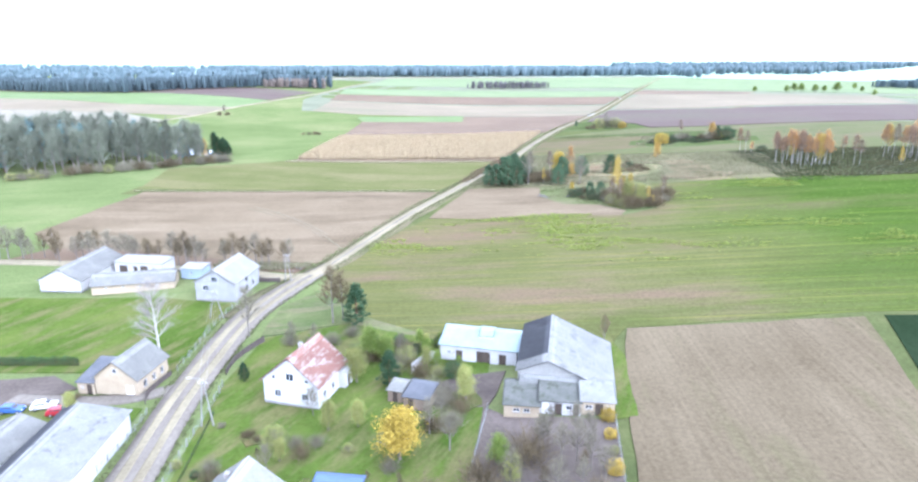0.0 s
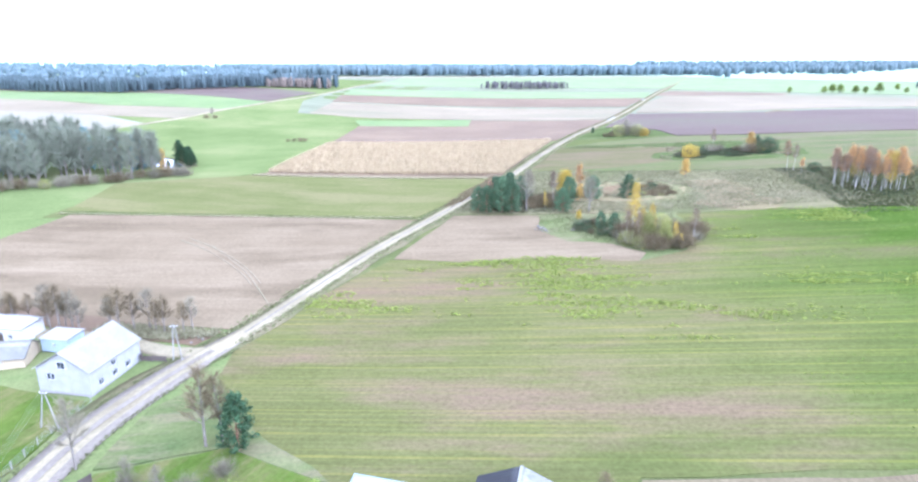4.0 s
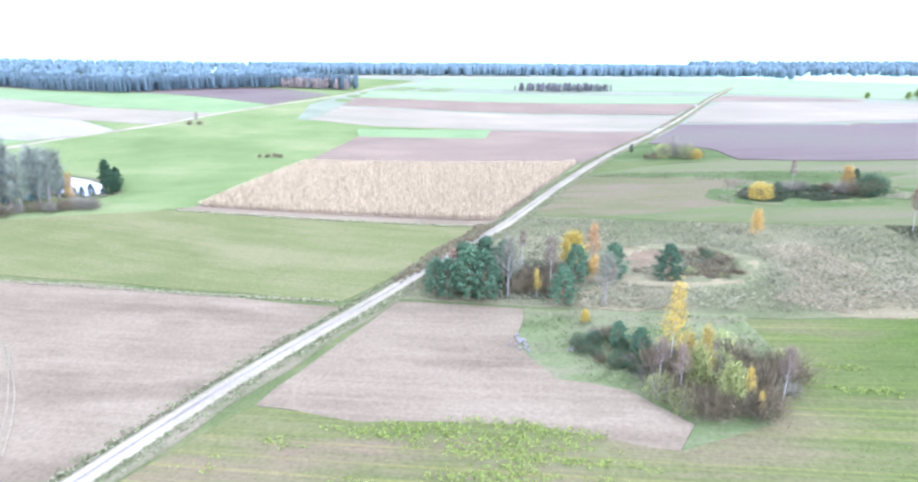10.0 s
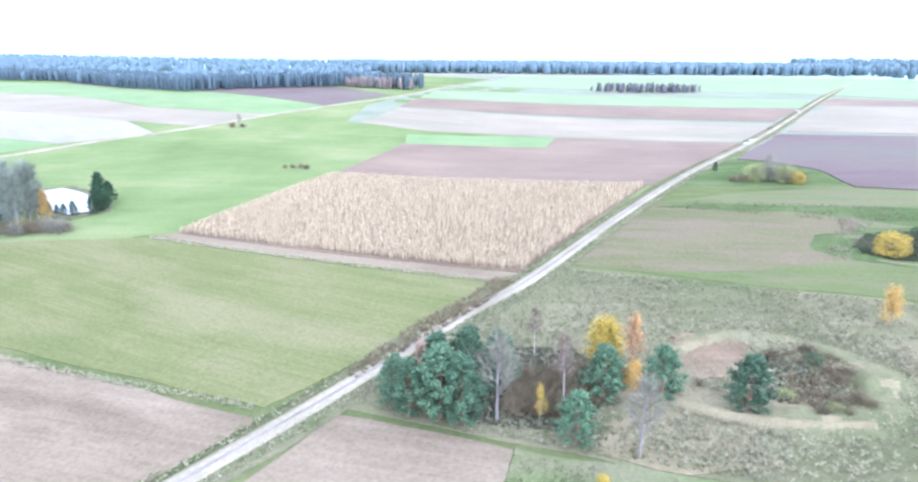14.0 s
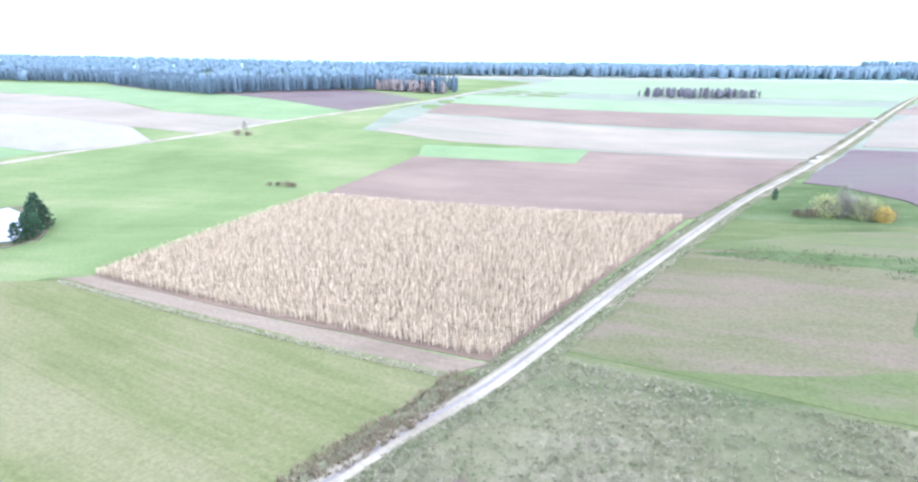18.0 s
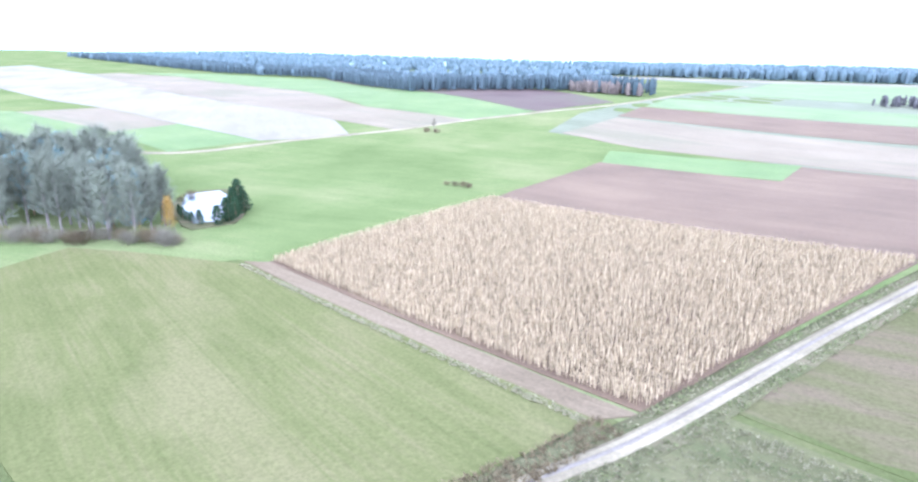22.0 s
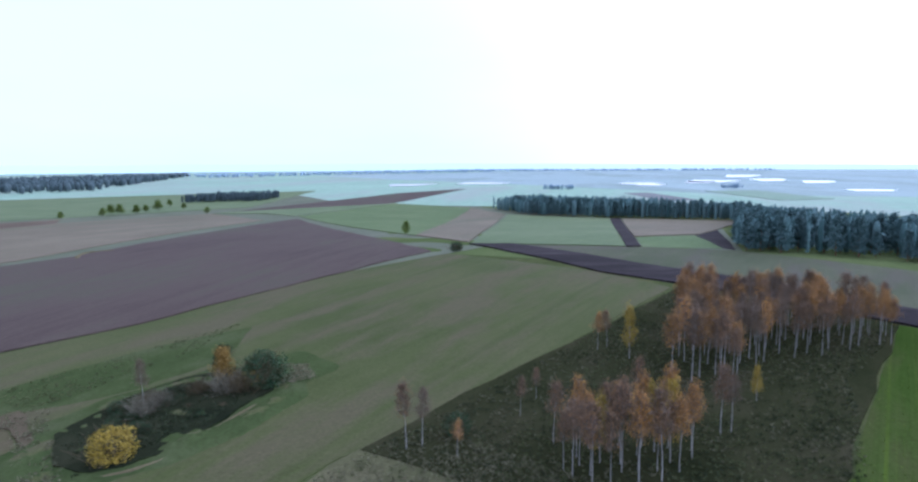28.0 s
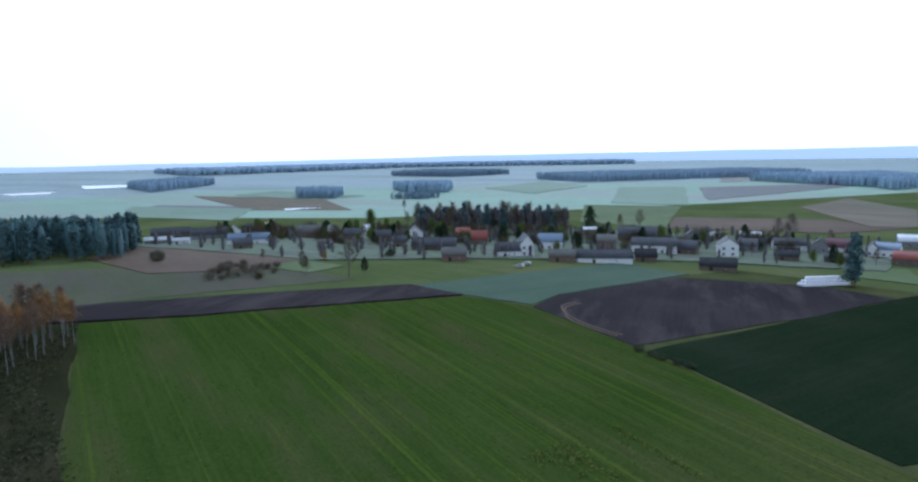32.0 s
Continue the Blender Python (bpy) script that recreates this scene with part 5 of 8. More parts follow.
shed("roof_hatch", "small raised bay on the stable's metal roof", 40.6, 99.4, -6, 2.6, 2.6, 4.2, 4.9, WHITE_WALL, TIN_ROOF, over=0.15)
house("house", "grey block house with a pale roof by the junction", -27.2, 126.0, -1, 10.2, 13.4, 4.8, 3.1, GREY_BLOCK, ETERNIT_W, ETERNIT_W,
      {"front": [W1(2.6, 1.6, 2.6, 3.9)], "right": [W1(2.5, 1.3), W1(6, 1.3), W1(9.5, 1.3), W1(6, 1.3, 3.0, 4.2)]}, gable_win=(1, 1.7, 0.1, 1.5))
house("farmhouse", "cream brick house with a grey roof and pale side wall", -24.2, 83.2, -1, 8.2, 9.4, 3.4, 3.2, CREAM_WALL, ETERNIT, ETERNIT,
      {"front": [(6.6, 1.5, 0.1, 2.1, "gate")], "right": [W1(2), W1(4.6), W1(7.2)]}, gable_win=(1, 0.9, 0.9, 1.9), plinth=False)
shed("shed", "low cream shed with a dark slate roof", -30.2, 83.2, 2, 3.2, 7.5, 2.3, 3.6, CREAM_WALL, SLATE_ROOF, {"front": [(0.9, 0.6, 1.2, 1.7, "win"), (2.2, 1.0, 0, 2, "door")]})
house("barn", "long white barn with a grey fibre-cement roof", -71.0, 129.5, 3, 11.0, 20, 3.2, 2.9, WHITE_WALL, ETERNIT, ETERNIT,
      {"front": [(3.2, 2.6, 0, 2.9, "gate"), (7.6, 2.6, 0, 2.9, "gate")]}, category="barn")
house("outbuilding", "long low cream outbuilding with a grey roof", -62.4, 131.1, -70, 7.0, 19.5, 2.5, 1.9, CREAM_WALL, ETERNIT, ETERNIT,
      {"right": [(x, 0.7, 1.3, 1.9, "win") for x in (3, 7, 11, 15)]}, category="outbuilding", plinth=False)
shed("garage", "flat white garage block with dark doors", -58.0, 143.0, 0, 14, 6, 3.2, 3.5, WHITE_WALL, ETERNIT_W, {"front": [(2.5, 2.4, 0, 2.4, "door"), (6, 1.2, 0, 2.2, "door"), (8.5, 2.2, 0, 2.4, "door"), (11.2, 1, 1, 2, "win")]})
shed("shed", "small blue-grey shed with a pale flat roof", -41.3, 140.4, 0, 6.0, 4.6, 2.7, 3.0, plain("blue_grey_boards", (0.2, 0.25, 0.3), (0.24, 0.29, 0.34), 0.8), ETERNIT_W, {"front": [(2.8, 0.7, 1.2, 1.9, "win")]})
skew_barn("barn", "long barn with grey and black roof slopes beside the road", -19.3, 47.9, 8, 2.2, 8.0, 24, 4.6, 5.5, 4.2)
house("shed", "old shed with a weathered grey roof", -30.6, 60.0, 6, 7.4, 10, 2.6, 1.6, WHITE_WALL, ETERNIT, ETERNIT, {}, category="shed", plinth=False)
house("house", "white-roofed house at the garden's end", 12.3, 47.0, -2, 9, 10.5, 3.6, 3.4, WHITE_WALL, ETERNIT_W, ETERNIT_W, {"front": [W1(2.4), W1(6.6)]}, chimneys=[(-1.6, 8.0, 0.6)])
shed("shed", "shed with a blue metal roof", 24.3, 56.0, 0, 6.4, 4, 2.3, 2.9, WOOD_WALL, BLUE_ROOF)
shed("shed", "small grey garden shed", 26.6, 83.0, -10, 2.6, 3.2, 2.1, 2.6, WOOD_WALL, ETERNIT, {"front": [(1.3, 0.9, 0, 1.9, "door")]})
shed("shed", "garden shed with a dark felt roof", 30.6, 80.6, -10, 4.4, 4.8, 2.2, 2.8, WOOD_WALL, SLATE_ROOF, {"front": [(1.3, 0.9, 0, 1.9, "door")]})

field("lawn", [(-3.1, 67.7), (-6.5, 87.9), (-6.7, 106.5), (9.5, 114.6), (28.0, 106.7), (41.2, 102.7), (42.8, 68.1), (41.7, 48.0), (1.9, 47.3)], LAWN, "mown village garden lawn", 4, 0.5)
field("lawn", [(62.6, 79), (66.2, 80), (66.6, 100), (64.4, 108), (60, 106.5), (63.4, 100)], LAWN, "narrow grass strip beside the barn", 3, 0.6)
field("lawn", [(-18.7, 92.1), (-21.6, 124.1), (-42.2, 127.6), (-103.5, 123.0), (-103.3, 87.4), (-53.5, 89.6)], LAWN, "wide bright green lawn", 5, 0.4)
field("lawn", [(-14.5, 67.4), (-17.1, 79.6), (-53.2, 78.4), (-62.6, 55.3), (-21.2, 51.8)], LAWN, "small village lawn", 4, 0.5)
field("garden_bed", [(-53.4, 86.5), (-41.2, 89.1), (-33.8, 85.2), (-36.7, 79.0), (-53.2, 78.4)], YARD, "dug garden bed", 3, 0.8)
field("orchard_floor", [(-7.8, 107.5), (-9.2, 122.4), (-3.4, 134.2), (11.4, 118.5), (28.0, 107.7), (9.5, 113.6)], SCRUB, "dry orchard grass", 4, 0.8)
field("farmyard", [(41.7, 82.0), (40.7, 48.0), (61.6, 48.3), (62.6, 78.8), (45.3, 79.5)], YARD, "trodden earth farmyard", 3, 0.5)
field("farmyard", [(32.1, 82.0), (42.2, 82.0), (44.7, 93.7), (36.7, 91.9), (30.9, 88.0)], YARD, "trodden earth between sheds", 3, 0.8)

# trees round the houses
for key, x, y, h in [("silver", -24.0, 96.5, 16), ("bare", -10.4, 107.4, 11), ("bare_brown", 5.9, 114.1, 12.5), ("bare_brown", 7.8, 115.6, 11), ("spruce", 11.4, 113.6, 9.5),
                     ("willow", 18.1, 89.5, 7.2), ("green", 18.8, 97.7, 7.0), ("green", 21.8, 96.8, 5.5), ("spruce", 24.4, 88.5, 6.8), ("gold", 30.7, 67.6, 8.4), ("willow", 38.5, 84.0, 6.5),
                     ("bare", 34.0, 74.1, 6), ("green", 45.1, 66.6, 5.2), ("willow", 47.1, 62.6, 5.0), ("bare", 53.8, 68.1, 6), ("bare", 51.2, 71.0, 5.5), ("bare", 57.8, 66.1, 6), ("bare", 56.0, 74.0, 5.5),
                     ("spruce", -3.2, 89.5, 3.6), ("bare_brown", 63.0, 104.9, 5.5), ("bare", 13.8, 78.5, 5), ("willow", 17.7, 74.5, 5.5), ("willow", 22.3, 75.5, 5), ("bare", 24.3, 98.8, 5),
                     ("green", 27.1, 103.7, 3.6), ("bare", 0.6, 103.6, 5), ("bare", 5.8, 102.6, 5), ("willow", -28.9, 77.3, 4), ("bare", 12.0, 63.8, 4.5), ("willow", 12.9, 66.4, 4), ("bare", 37.7, 70.1, 6), ("bare", 35.4, 77.0, 6)]:
    plant(key, x, y, h, wide=1.35 if key == "gold" else 1.0)
for i in range(40):
    lx = -118 + i * 2.55 + tree_rng.uniform(-1.5, 1.5)
    plant(tree_rng.choice(["bare_brown", "bare", "bare_brown"]), lx, 151.5 - 0.04 * (lx + 118) + tree_rng.uniform(0, 5), tree_rng.uniform(5.5, 10), group="trees along the lane", wide=1.15)

# ---- maize ----
def corn_plants():
    r = np.random.default_rng(3)
    corners = np.array([(-75.5, 311.5), (32.0, 306.3), (50.1, 419.0), (-81.4, 408.3)])
    rows_n, per = 150, 420
    u, v = np.meshgrid((np.arange(rows_n) + 0.5) / rows_n, (np.arange(per) + 0.5) / per, indexing="ij")
    u = u + r.normal(0, 0.0012, u.shape)
    v = v + r.normal(0, 0.0025, v.shape)
    u, v = u.ravel(), v.ravel()
    keep = r.uniform(size=len(u)) > 0.1
    u, v = u[keep].clip(0, 1)[:, None], v[keep].clip(0, 1)[:, None]
    p = (corners[0] * (1 - v) + corners[1] * v) * (1 - u) + (corners[3] * (1 - v) + corners[2] * v) * u
    n = len(p)
    lump = np.array([noise.noise((x * 0.3, y * 0.3, 7.0)) for x, y in p])
    p = np.column_stack([p, [gz(x, y) + 0.15 for x, y in p]])
    h = r.uniform(1.45, 2.25, n) + 0.35 * lump
    out = []
    for k in range(4):                      # a stalk with its tassel, and drooping leaves
        an = r.uniform(0, 6.28, n)
        d = np.stack([np.cos(an), np.sin(an), np.zeros(n)], 1)
        s = np.stack([-np.sin(an), np.cos(an), np.zeros(n)], 1)
        if k == 0:
            w = 0.045
            lean = d * r.uniform(0, 0.3, (n, 1))
            q = [p - s * w, p + s * w, p + s * w * 1.3 + lean + (0, 0, 1) * h[:, None], p - s * w * 1.3 + lean + (0, 0, 1) * h[:, None]]
        else:
            z0 = h * r.uniform(0.35, 0.85, n)
            a = p + np.outer(z0, (0, 0, 1))
            ln = r.uniform(0.2, 0.5, (n, 1))
            b = a + d * ln + np.outer(r.uniform(-0.35, 0.45, n), (0, 0, 1))
            q = [a - s * 0.05, a + s * 0.05, b + s * 0.03, b - s * 0.03]
        out.append((np.stack(q, 1).reshape(-1, 3), np.arange(4 * n).reshape(n, 4)))
    return mesh_np("maize_field", *joined(*out), L_CORN)


tagged(new("maize_field", corn_plants()), "standing field of ripe dry straw-coloured maize", "maize", kind="stuff")


def inside(x, y, poly):
    c = False
    for (x0, y0), (x1, y1) in zip(poly, poly[1:] + poly[:1]):
        if (y0 > y) != (y1 > y) and x < (x1 - x0) * (y - y0) / (y1 - y0) + x0:
            c = not c
    return c


def scatter(poly, n, seed, gap=0.0):
    r = random.Random(seed)
    xs, ys = [p[0] for p in poly], [p[1] for p in poly]
    got = []
    tries = 0
    while len(got) < n and tries < n * 40:
        tries += 1
        x, y = r.uniform(min(xs), max(xs)), r.uniform(min(ys), max(ys))
        if inside(x, y, poly) and (not gap or all((x - a) ** 2 + (y - b) ** 2 > gap * gap for a, b in got)):
            got.append((x, y))
    return got


def tufts(name, label, poly, n, size, mat, seed, z=0.3, category="grass", dense=None):
    """Grass tussocks: fans of blades."""
    r = np.random.default_rng(seed)
    p = np.array(scatter(poly, n, seed))
    if dense is not None:
        k = np.array([noise.noise((x * dense, y * dense, 3.0)) for x, y in p])
        p = p[k > r.uniform(-0.45, 0.35, len(p))]
    m = 9
    c = np.repeat(p, m, 0)
    st = np.column_stack([c + r.normal(0, size * 0.3, c.shape), np.repeat([gz(x, y) + z for x, y in p], m)])
    way = r.normal(0, 1, (len(c), 3)) * (0.5, 0.5, 0.15) + (0, 0, 0.75)
    way *= (size * r.uniform(0.5, 1.2, (len(c), 1)))
    return tagged(new(name, mesh_np(name, *twigs(st, way, size * 0.13, r), mat)), label, category, kind="stuff")


RG_W = [(20.9, 242.2), (49.6, 239.7), (91.1, 239.0), (147.5, 246.8), (148.1, 297.8), (120.7, 300.4), (41.8, 310.0), (30.1, 277.7)]
tufts("dry_tussocks", "dry bleached grass tussocks", RG_W, 9000, 0.45, L_TUFT, 1, 0.42, dense=0.06)
tufts("green_tussocks", "green herb tussocks among dry grass", RG_W, 7000, 0.4, L_HERB, 2, 0.42, dense=0.05)
tufts("dry_tussocks", "short pale grass on the rough land", RG_W, 7000, 0.36, L_TUFT, 16, 0.4)
RG_E = [(138.9, 229.9), (205.6, 240.2), (253.0, 235.3), (265.4, 293.3), (194.5, 294.5), (136.6, 299.0)]
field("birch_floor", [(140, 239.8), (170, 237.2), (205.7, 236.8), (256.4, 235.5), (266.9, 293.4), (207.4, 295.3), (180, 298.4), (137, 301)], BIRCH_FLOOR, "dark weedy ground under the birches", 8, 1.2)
tufts("green_tussocks", "dark green weeds under the birches", RG_E, 6000, 0.4, L_HERB, 4, 0.42, dense=0.05)
tufts("dark_weeds", "dark rank weeds under the birches", RG_E, 6000, 0.42, L_DARKHERB, 24, 0.42, dense=0.08)
tufts("dry_tussocks", "dry grass tussocks under the birches", RG_E, 3000, 0.42, L_TUFT, 5, 0.42, dense=0.07)

# an old gravel pit: dark floor, a bare bank and grassy rims
def bowl(name, label, cx, cy, rx, ry, rim, seed, mats, deep=0.5):
    """An old pit: a dark floor inside a lumpy, broken rim of grass, with mounds."""
    r = random.Random(seed)
    step, v, f, mi = 0.6, [], [], []
    nx, ny = int(rx * 2.9 / step), int(ry * 2.9 / step)
    idx = {}
    for i in range(nx + 1):
        for j in range(ny + 1):
            x, y = cx + (i - nx / 2) * step, cy + (j - ny / 2) * step
            d = math.hypot((x - cx) / rx, (y - cy) / ry) + 0.25 * noise.noise((x * 0.09, y * 0.09, seed))
            if d < 1.42:
                lump = noise.noise((x * 0.16, y * 0.16, seed + 2)) + 0.6 * noise.noise((x * 0.45, y * 0.45, seed + 5))
                h = 0.42 + rim * math.exp(-((d - 1.0) / 0.2) ** 2) * (0.75 + 0.9 * lump) + 0.55 * max(0.0, lump) * (d < 1.0)
                h = h * min(1.0, (1.42 - d) / 0.25) - 0.25 * max(0.0, (d - 1.3) / 0.12)
                idx[i, j] = len(v)
                v.append((x + r.uniform(-0.2, 0.2), y + r.uniform(-0.2, 0.2), gz(x, y) + h))
    for i, j in idx:
        q = [(i, j), (i + 1, j), (i + 1, j + 1), (i, j + 1)]
        if all(k in idx for k in q):
            f.append([idx[k] for k in q])
            x, y = cx + (i - nx / 2) * step, cy + (j - ny / 2) * step
            d = math.hypot((x - cx) / rx, (y - cy) / ry) + 0.25 * noise.noise((x * 0.09, y * 0.09, seed))
            n = noise.noise((x * 0.2, y * 0.2, seed + 9)) + 0.35 * noise.noise((x * 1.1, y * 1.1, seed + 3))
            mi.append(2 if d < deep + 0.35 * n else (1 if n > 0.2 and d < 1.1 else 0))
    me = mesh_np(name, v, f, mats[0], True)
    me.materials.append(mats[1])
    me.materials.append(mats[2])
    me.polygons.foreach_set("material_index", mi)
    return tagged(new(name, me), label, "pit", kind="structure")


bowl("gravel_pit", "old gravel pit overgrown with rough grass", 82, 266, 16, 13, 0.8, 3, (ROUGH, REED, PIT))
field("pit_bank", [(66.5, 277.5), (77.4, 280), (80.2, 275), (77, 264), (70.8, 262), (68, 268)], BANK, "bare reddish earth bank of the pit", 1.5, 2.4, 0.8)
field("grass_bleached", [(60.5, 240.2), (72, 238.5), (83, 243), (79, 251), (67, 253), (62, 248)], REED, "slope of bleached dry grass", 3, 1.6)
tufts("dry_tussocks", "bleached tussocks round the gravel pit", [(58, 240), (90, 240), (104, 252), (104, 278), (92, 286), (64, 284), (60, 262)], 5200, 0.42, L_TUFT, 6, 0.7, dense=0.12)
tufts("dry_tussocks", "straw-pale tussocks on the bleached patch", [(102, 281), (113, 284), (121, 270), (119, 254), (126, 250), (121, 241), (109, 240), (98, 246), (104, 255), (101, 268)], 2600, 0.45, L_STRAW, 26, 0.42, dense=0.09)
ribbon("pit_ridge", [(57.5, 255.2, 2), (62, 255.6, 3), (66.9, 255.2, 3.4), (71.5, 254, 3.2), (76, 252.5, 3), (81.7, 252.3, 3), (88, 252.8, 3), (94, 254.6, 2)], 3, REED, "bleached grassy ridge along the pit", 0.55, 0.8, 0.9, "bank")
for x, y in scatter([(87.5, 280.8), (93.2, 274), (97, 261.5), (93.1, 255.6), (86.1, 254.5), (83.5, 258.6), (90, 263), (88, 272)], 12, 27, 1.8):
    plant("shrub_brown", x, y, tree_rng.uniform(1.6, 2.8), group="dark shrubs in the pit")
tufts("dead_weeds", "dead brown weeds in the gravel pit", [(84, 258), (94, 256), (97, 268), (90, 276), (84, 270)], 420, 0.8, L_BROWN, 7, 0.6, dense=0.1)
ribbon("hollow_rim", [(104, 333, 0.8), (109, 329, 0.9), (116.5, 326, 0.9), (124, 327.6, 1.2), (133.5, 330, 1.4), (143.5, 332, 1.6), (152, 338, 1.2)], 1.5, REED, "bleached grass lip of the hollow", 0.3, 0.3, 0.7, "bank")
for x, y, k in [(83, 272, "shrub_brown"), (86, 273.5, "shrub_brown"), (89, 271, "shrub_green"), (88, 275, "shrub_green"), (91.5, 266, "shrub_brown"), (93, 260, "shrub_brown"), (84, 259, "shrub_willow"), (90, 257, "shrub_willow"), (72.5, 260, "shrub_brown"), (80, 268, "shrub_grey")]:
    plant(k, x, y, tree_rng.uniform(1.6, 2.8))

# weeds in flower over the green field
L_WEED = leafy("yellow_green_weeds", (0.1, 0.14, 0.024), (0.14, 0.175, 0.03), (0.2, 0.22, 0.044))


def weeds(name, label, poly, n, seed):
    """Low weeds in drawn-out drifts."""
    r = np.random.default_rng(seed)
    p = []
    for x, y in scatter(poly, n, seed):
        k = noise.noise((x * 0.025, y * 0.075, 4.0)) + 0.55 * noise.noise((x * 0.07, y * 0.45, 9.0)) + 0.3 * noise.noise((x * 0.5, y * 0.9, 2.0))
        if k > 0.24 + 0.22 * r.uniform():
            p.append((x, y, gz(x, y) + 0.3))
    c = np.repeat(np.array(p), 5, 0) + r.normal(0, 0.28, (5 * len(p), 3)) * (1, 1, 0.45)
    return tagged(new(name, mesh_np(name, *flakes(c, 0.15, r), L_WEED)), label, "weeds", kind="stuff")


weeds("weeds", "yellow-green weeds in flower in streaks", [(0, 176), (12, 197), (31, 196.5), (56, 198.5), (76, 195), (88, 202), (95, 219), (92, 237), (140, 242), (150, 150), (60, 150), (-2, 158)], 46000, 61)

field("thicket_floor", [(41.5, 267), (52.3, 268.4), (60, 262), (58, 250), (55, 243.6), (44.3, 242.6), (36, 243), (33, 250)], PIT, "dark brown floor of the thicket", 2.5, 1.2)
L_CROP = leafy("fresh_crop_blades", (0.05625, 0.096, 0.012), (0.09, 0.1344, 0.016), (0.135, 0.1704, 0.024))


def sown_rows(name, label, x0, x1, y0, y1, gap, slope, seed):
    """Young crop in long rows, thicker and thinner along them."""
    r = np.random.default_rng(seed)
    p = []
    for k in range(int((y1 - y0) / gap)):
        yk = y0 + k * gap + r.normal(0, 0.12)
        keep = r.uniform(0.1, 0.75)
        for x in np.arange(x0, x1, 0.8):
            y = yk + slope * (x - x0)
            if r.uniform() < keep * (0.55 + 0.9 * noise.noise((x * 0.04, y * 0.09, 6.0))) and inside(x, y, SOWN):
                p.append((x + r.normal(0, 0.2), y + r.normal(0, 0.08), gz(x, y) + 0.27))
    c = np.repeat(np.array(p), 3, 0) + r.normal(0, 0.12, (3 * len(p), 3)) * (1.6, 0.7, 0.5)
    return tagged(new(name, mesh_np(name, *flakes(c, 0.11, r), L_CROP)), label, "crop", kind="stuff")


SOWN = [(96, 236), (96, 122), (130, 120), (182, 115.5), (224, 116), (243, 128), (252, 232), (206, 237), (148, 244)]
sown_rows("crop_rows", "fresh green crop standing in long rows", 92, 254, 108, 240, 1.15, 0.052, 64)

# pine thicket beside the road
for key, x, y, h in [("pine", 30.0, 243.5, 8.6), ("pine", 32.9, 242.0, 9.2), ("pine", 37.7, 242.3, 12), ("pine", 41.0, 241.8, 11), ("pine", 35.1, 247.5, 11), ("pine", 39.8, 248.3, 12), ("pine", 43.4, 251.9, 10),
                     ("bare", 45.7, 244.0, 13.0), ("pine", 57.4, 241.7, 7.8), ("pine", 59.2, 253.1, 9), ("birch_bare", 54.3, 248.7, 12), ("gold", 57.9, 261.4, 9.5), ("birch_orange", 62.7, 256.6, 12),
                     ("orange", 63.2, 255.2, 6), ("pine", 67.3, 255.4, 8.6), ("bare", 65.7, 240.3, 11), ("pine", 78.8, 255.0, 8.8), ("birch_bare", 46.0, 264.3, 9), ("birch_rust", 33.7, 245.7, 10), ("birch_gold", 51.7, 244.7, 6),
                     ("gold", 62.3, 231.8, 3), ("orange", 103.3, 290.6, 7.2), ("birch_gold", 76.7, 217.0, 14), ("birch_gold", 78.3, 210.2, 9), ("birch_gold", 80.9, 211.8, 9.5), ("willow", 79.8, 207.4, 8.5), ("willow", 83.9, 205.0, 7.5),
                     ("birch_bare", 77.2, 206.3, 9), ("birch_bare", 74.3, 208.6, 9), ("birch_bare", 91.0, 205.9, 9.5), ("birch_gold", 86.5, 206.2, 6), ("birch_gold", 87.6, 203.0, 4), ("pine", 68.4, 222.8, 5), ("pine", 72.0, 219.5, 5.5)]:
    plant(key, x, y, h, wide=1.1 if key == "pine" and x > 50 else 1.0)
for x, y in scatter([(46.5, 245.3), (57.7, 246.8), (62.5, 261.1), (46.1, 256.4)], 38, 11, 1.2):
    plant("shrub_brown", x, y, tree_rng.uniform(2.5, 4.2))
for x, y in scatter([(72.0, 210.5), (75.0, 204.1), (81.5, 201.5), (90.3, 202.4), (94.3, 209.3), (92.9, 218.2), (85.8, 224.1), (75.3, 217.5)], 46, 12, 1.7):
    plant(tree_rng.choice(["shrub_brown", "shrub_brown", "shrub_grey", "shrub_brown", "shrub_willow"]), x, y, tree_rng.uniform(3, 5.4))
for x, y in scatter([(60.6, 222.0), (64.4, 215.4), (73.7, 212.2), (75.2, 222.6), (65.8, 228.3)], 16, 13, 2):
    plant(tree_rng.choice(["shrub_green", "shrub_grey", "shrub_brown"]), x, y, tree_rng.uniform(2, 3.2))

tufts("green_tussocks", "green weeds round the bushes", [(50, 237), (52, 222), (60, 212), (71, 208), (88, 202), (94, 219), (91, 237)], 2600, 0.36, L_HERB, 15, 0.35, dense=0.1)

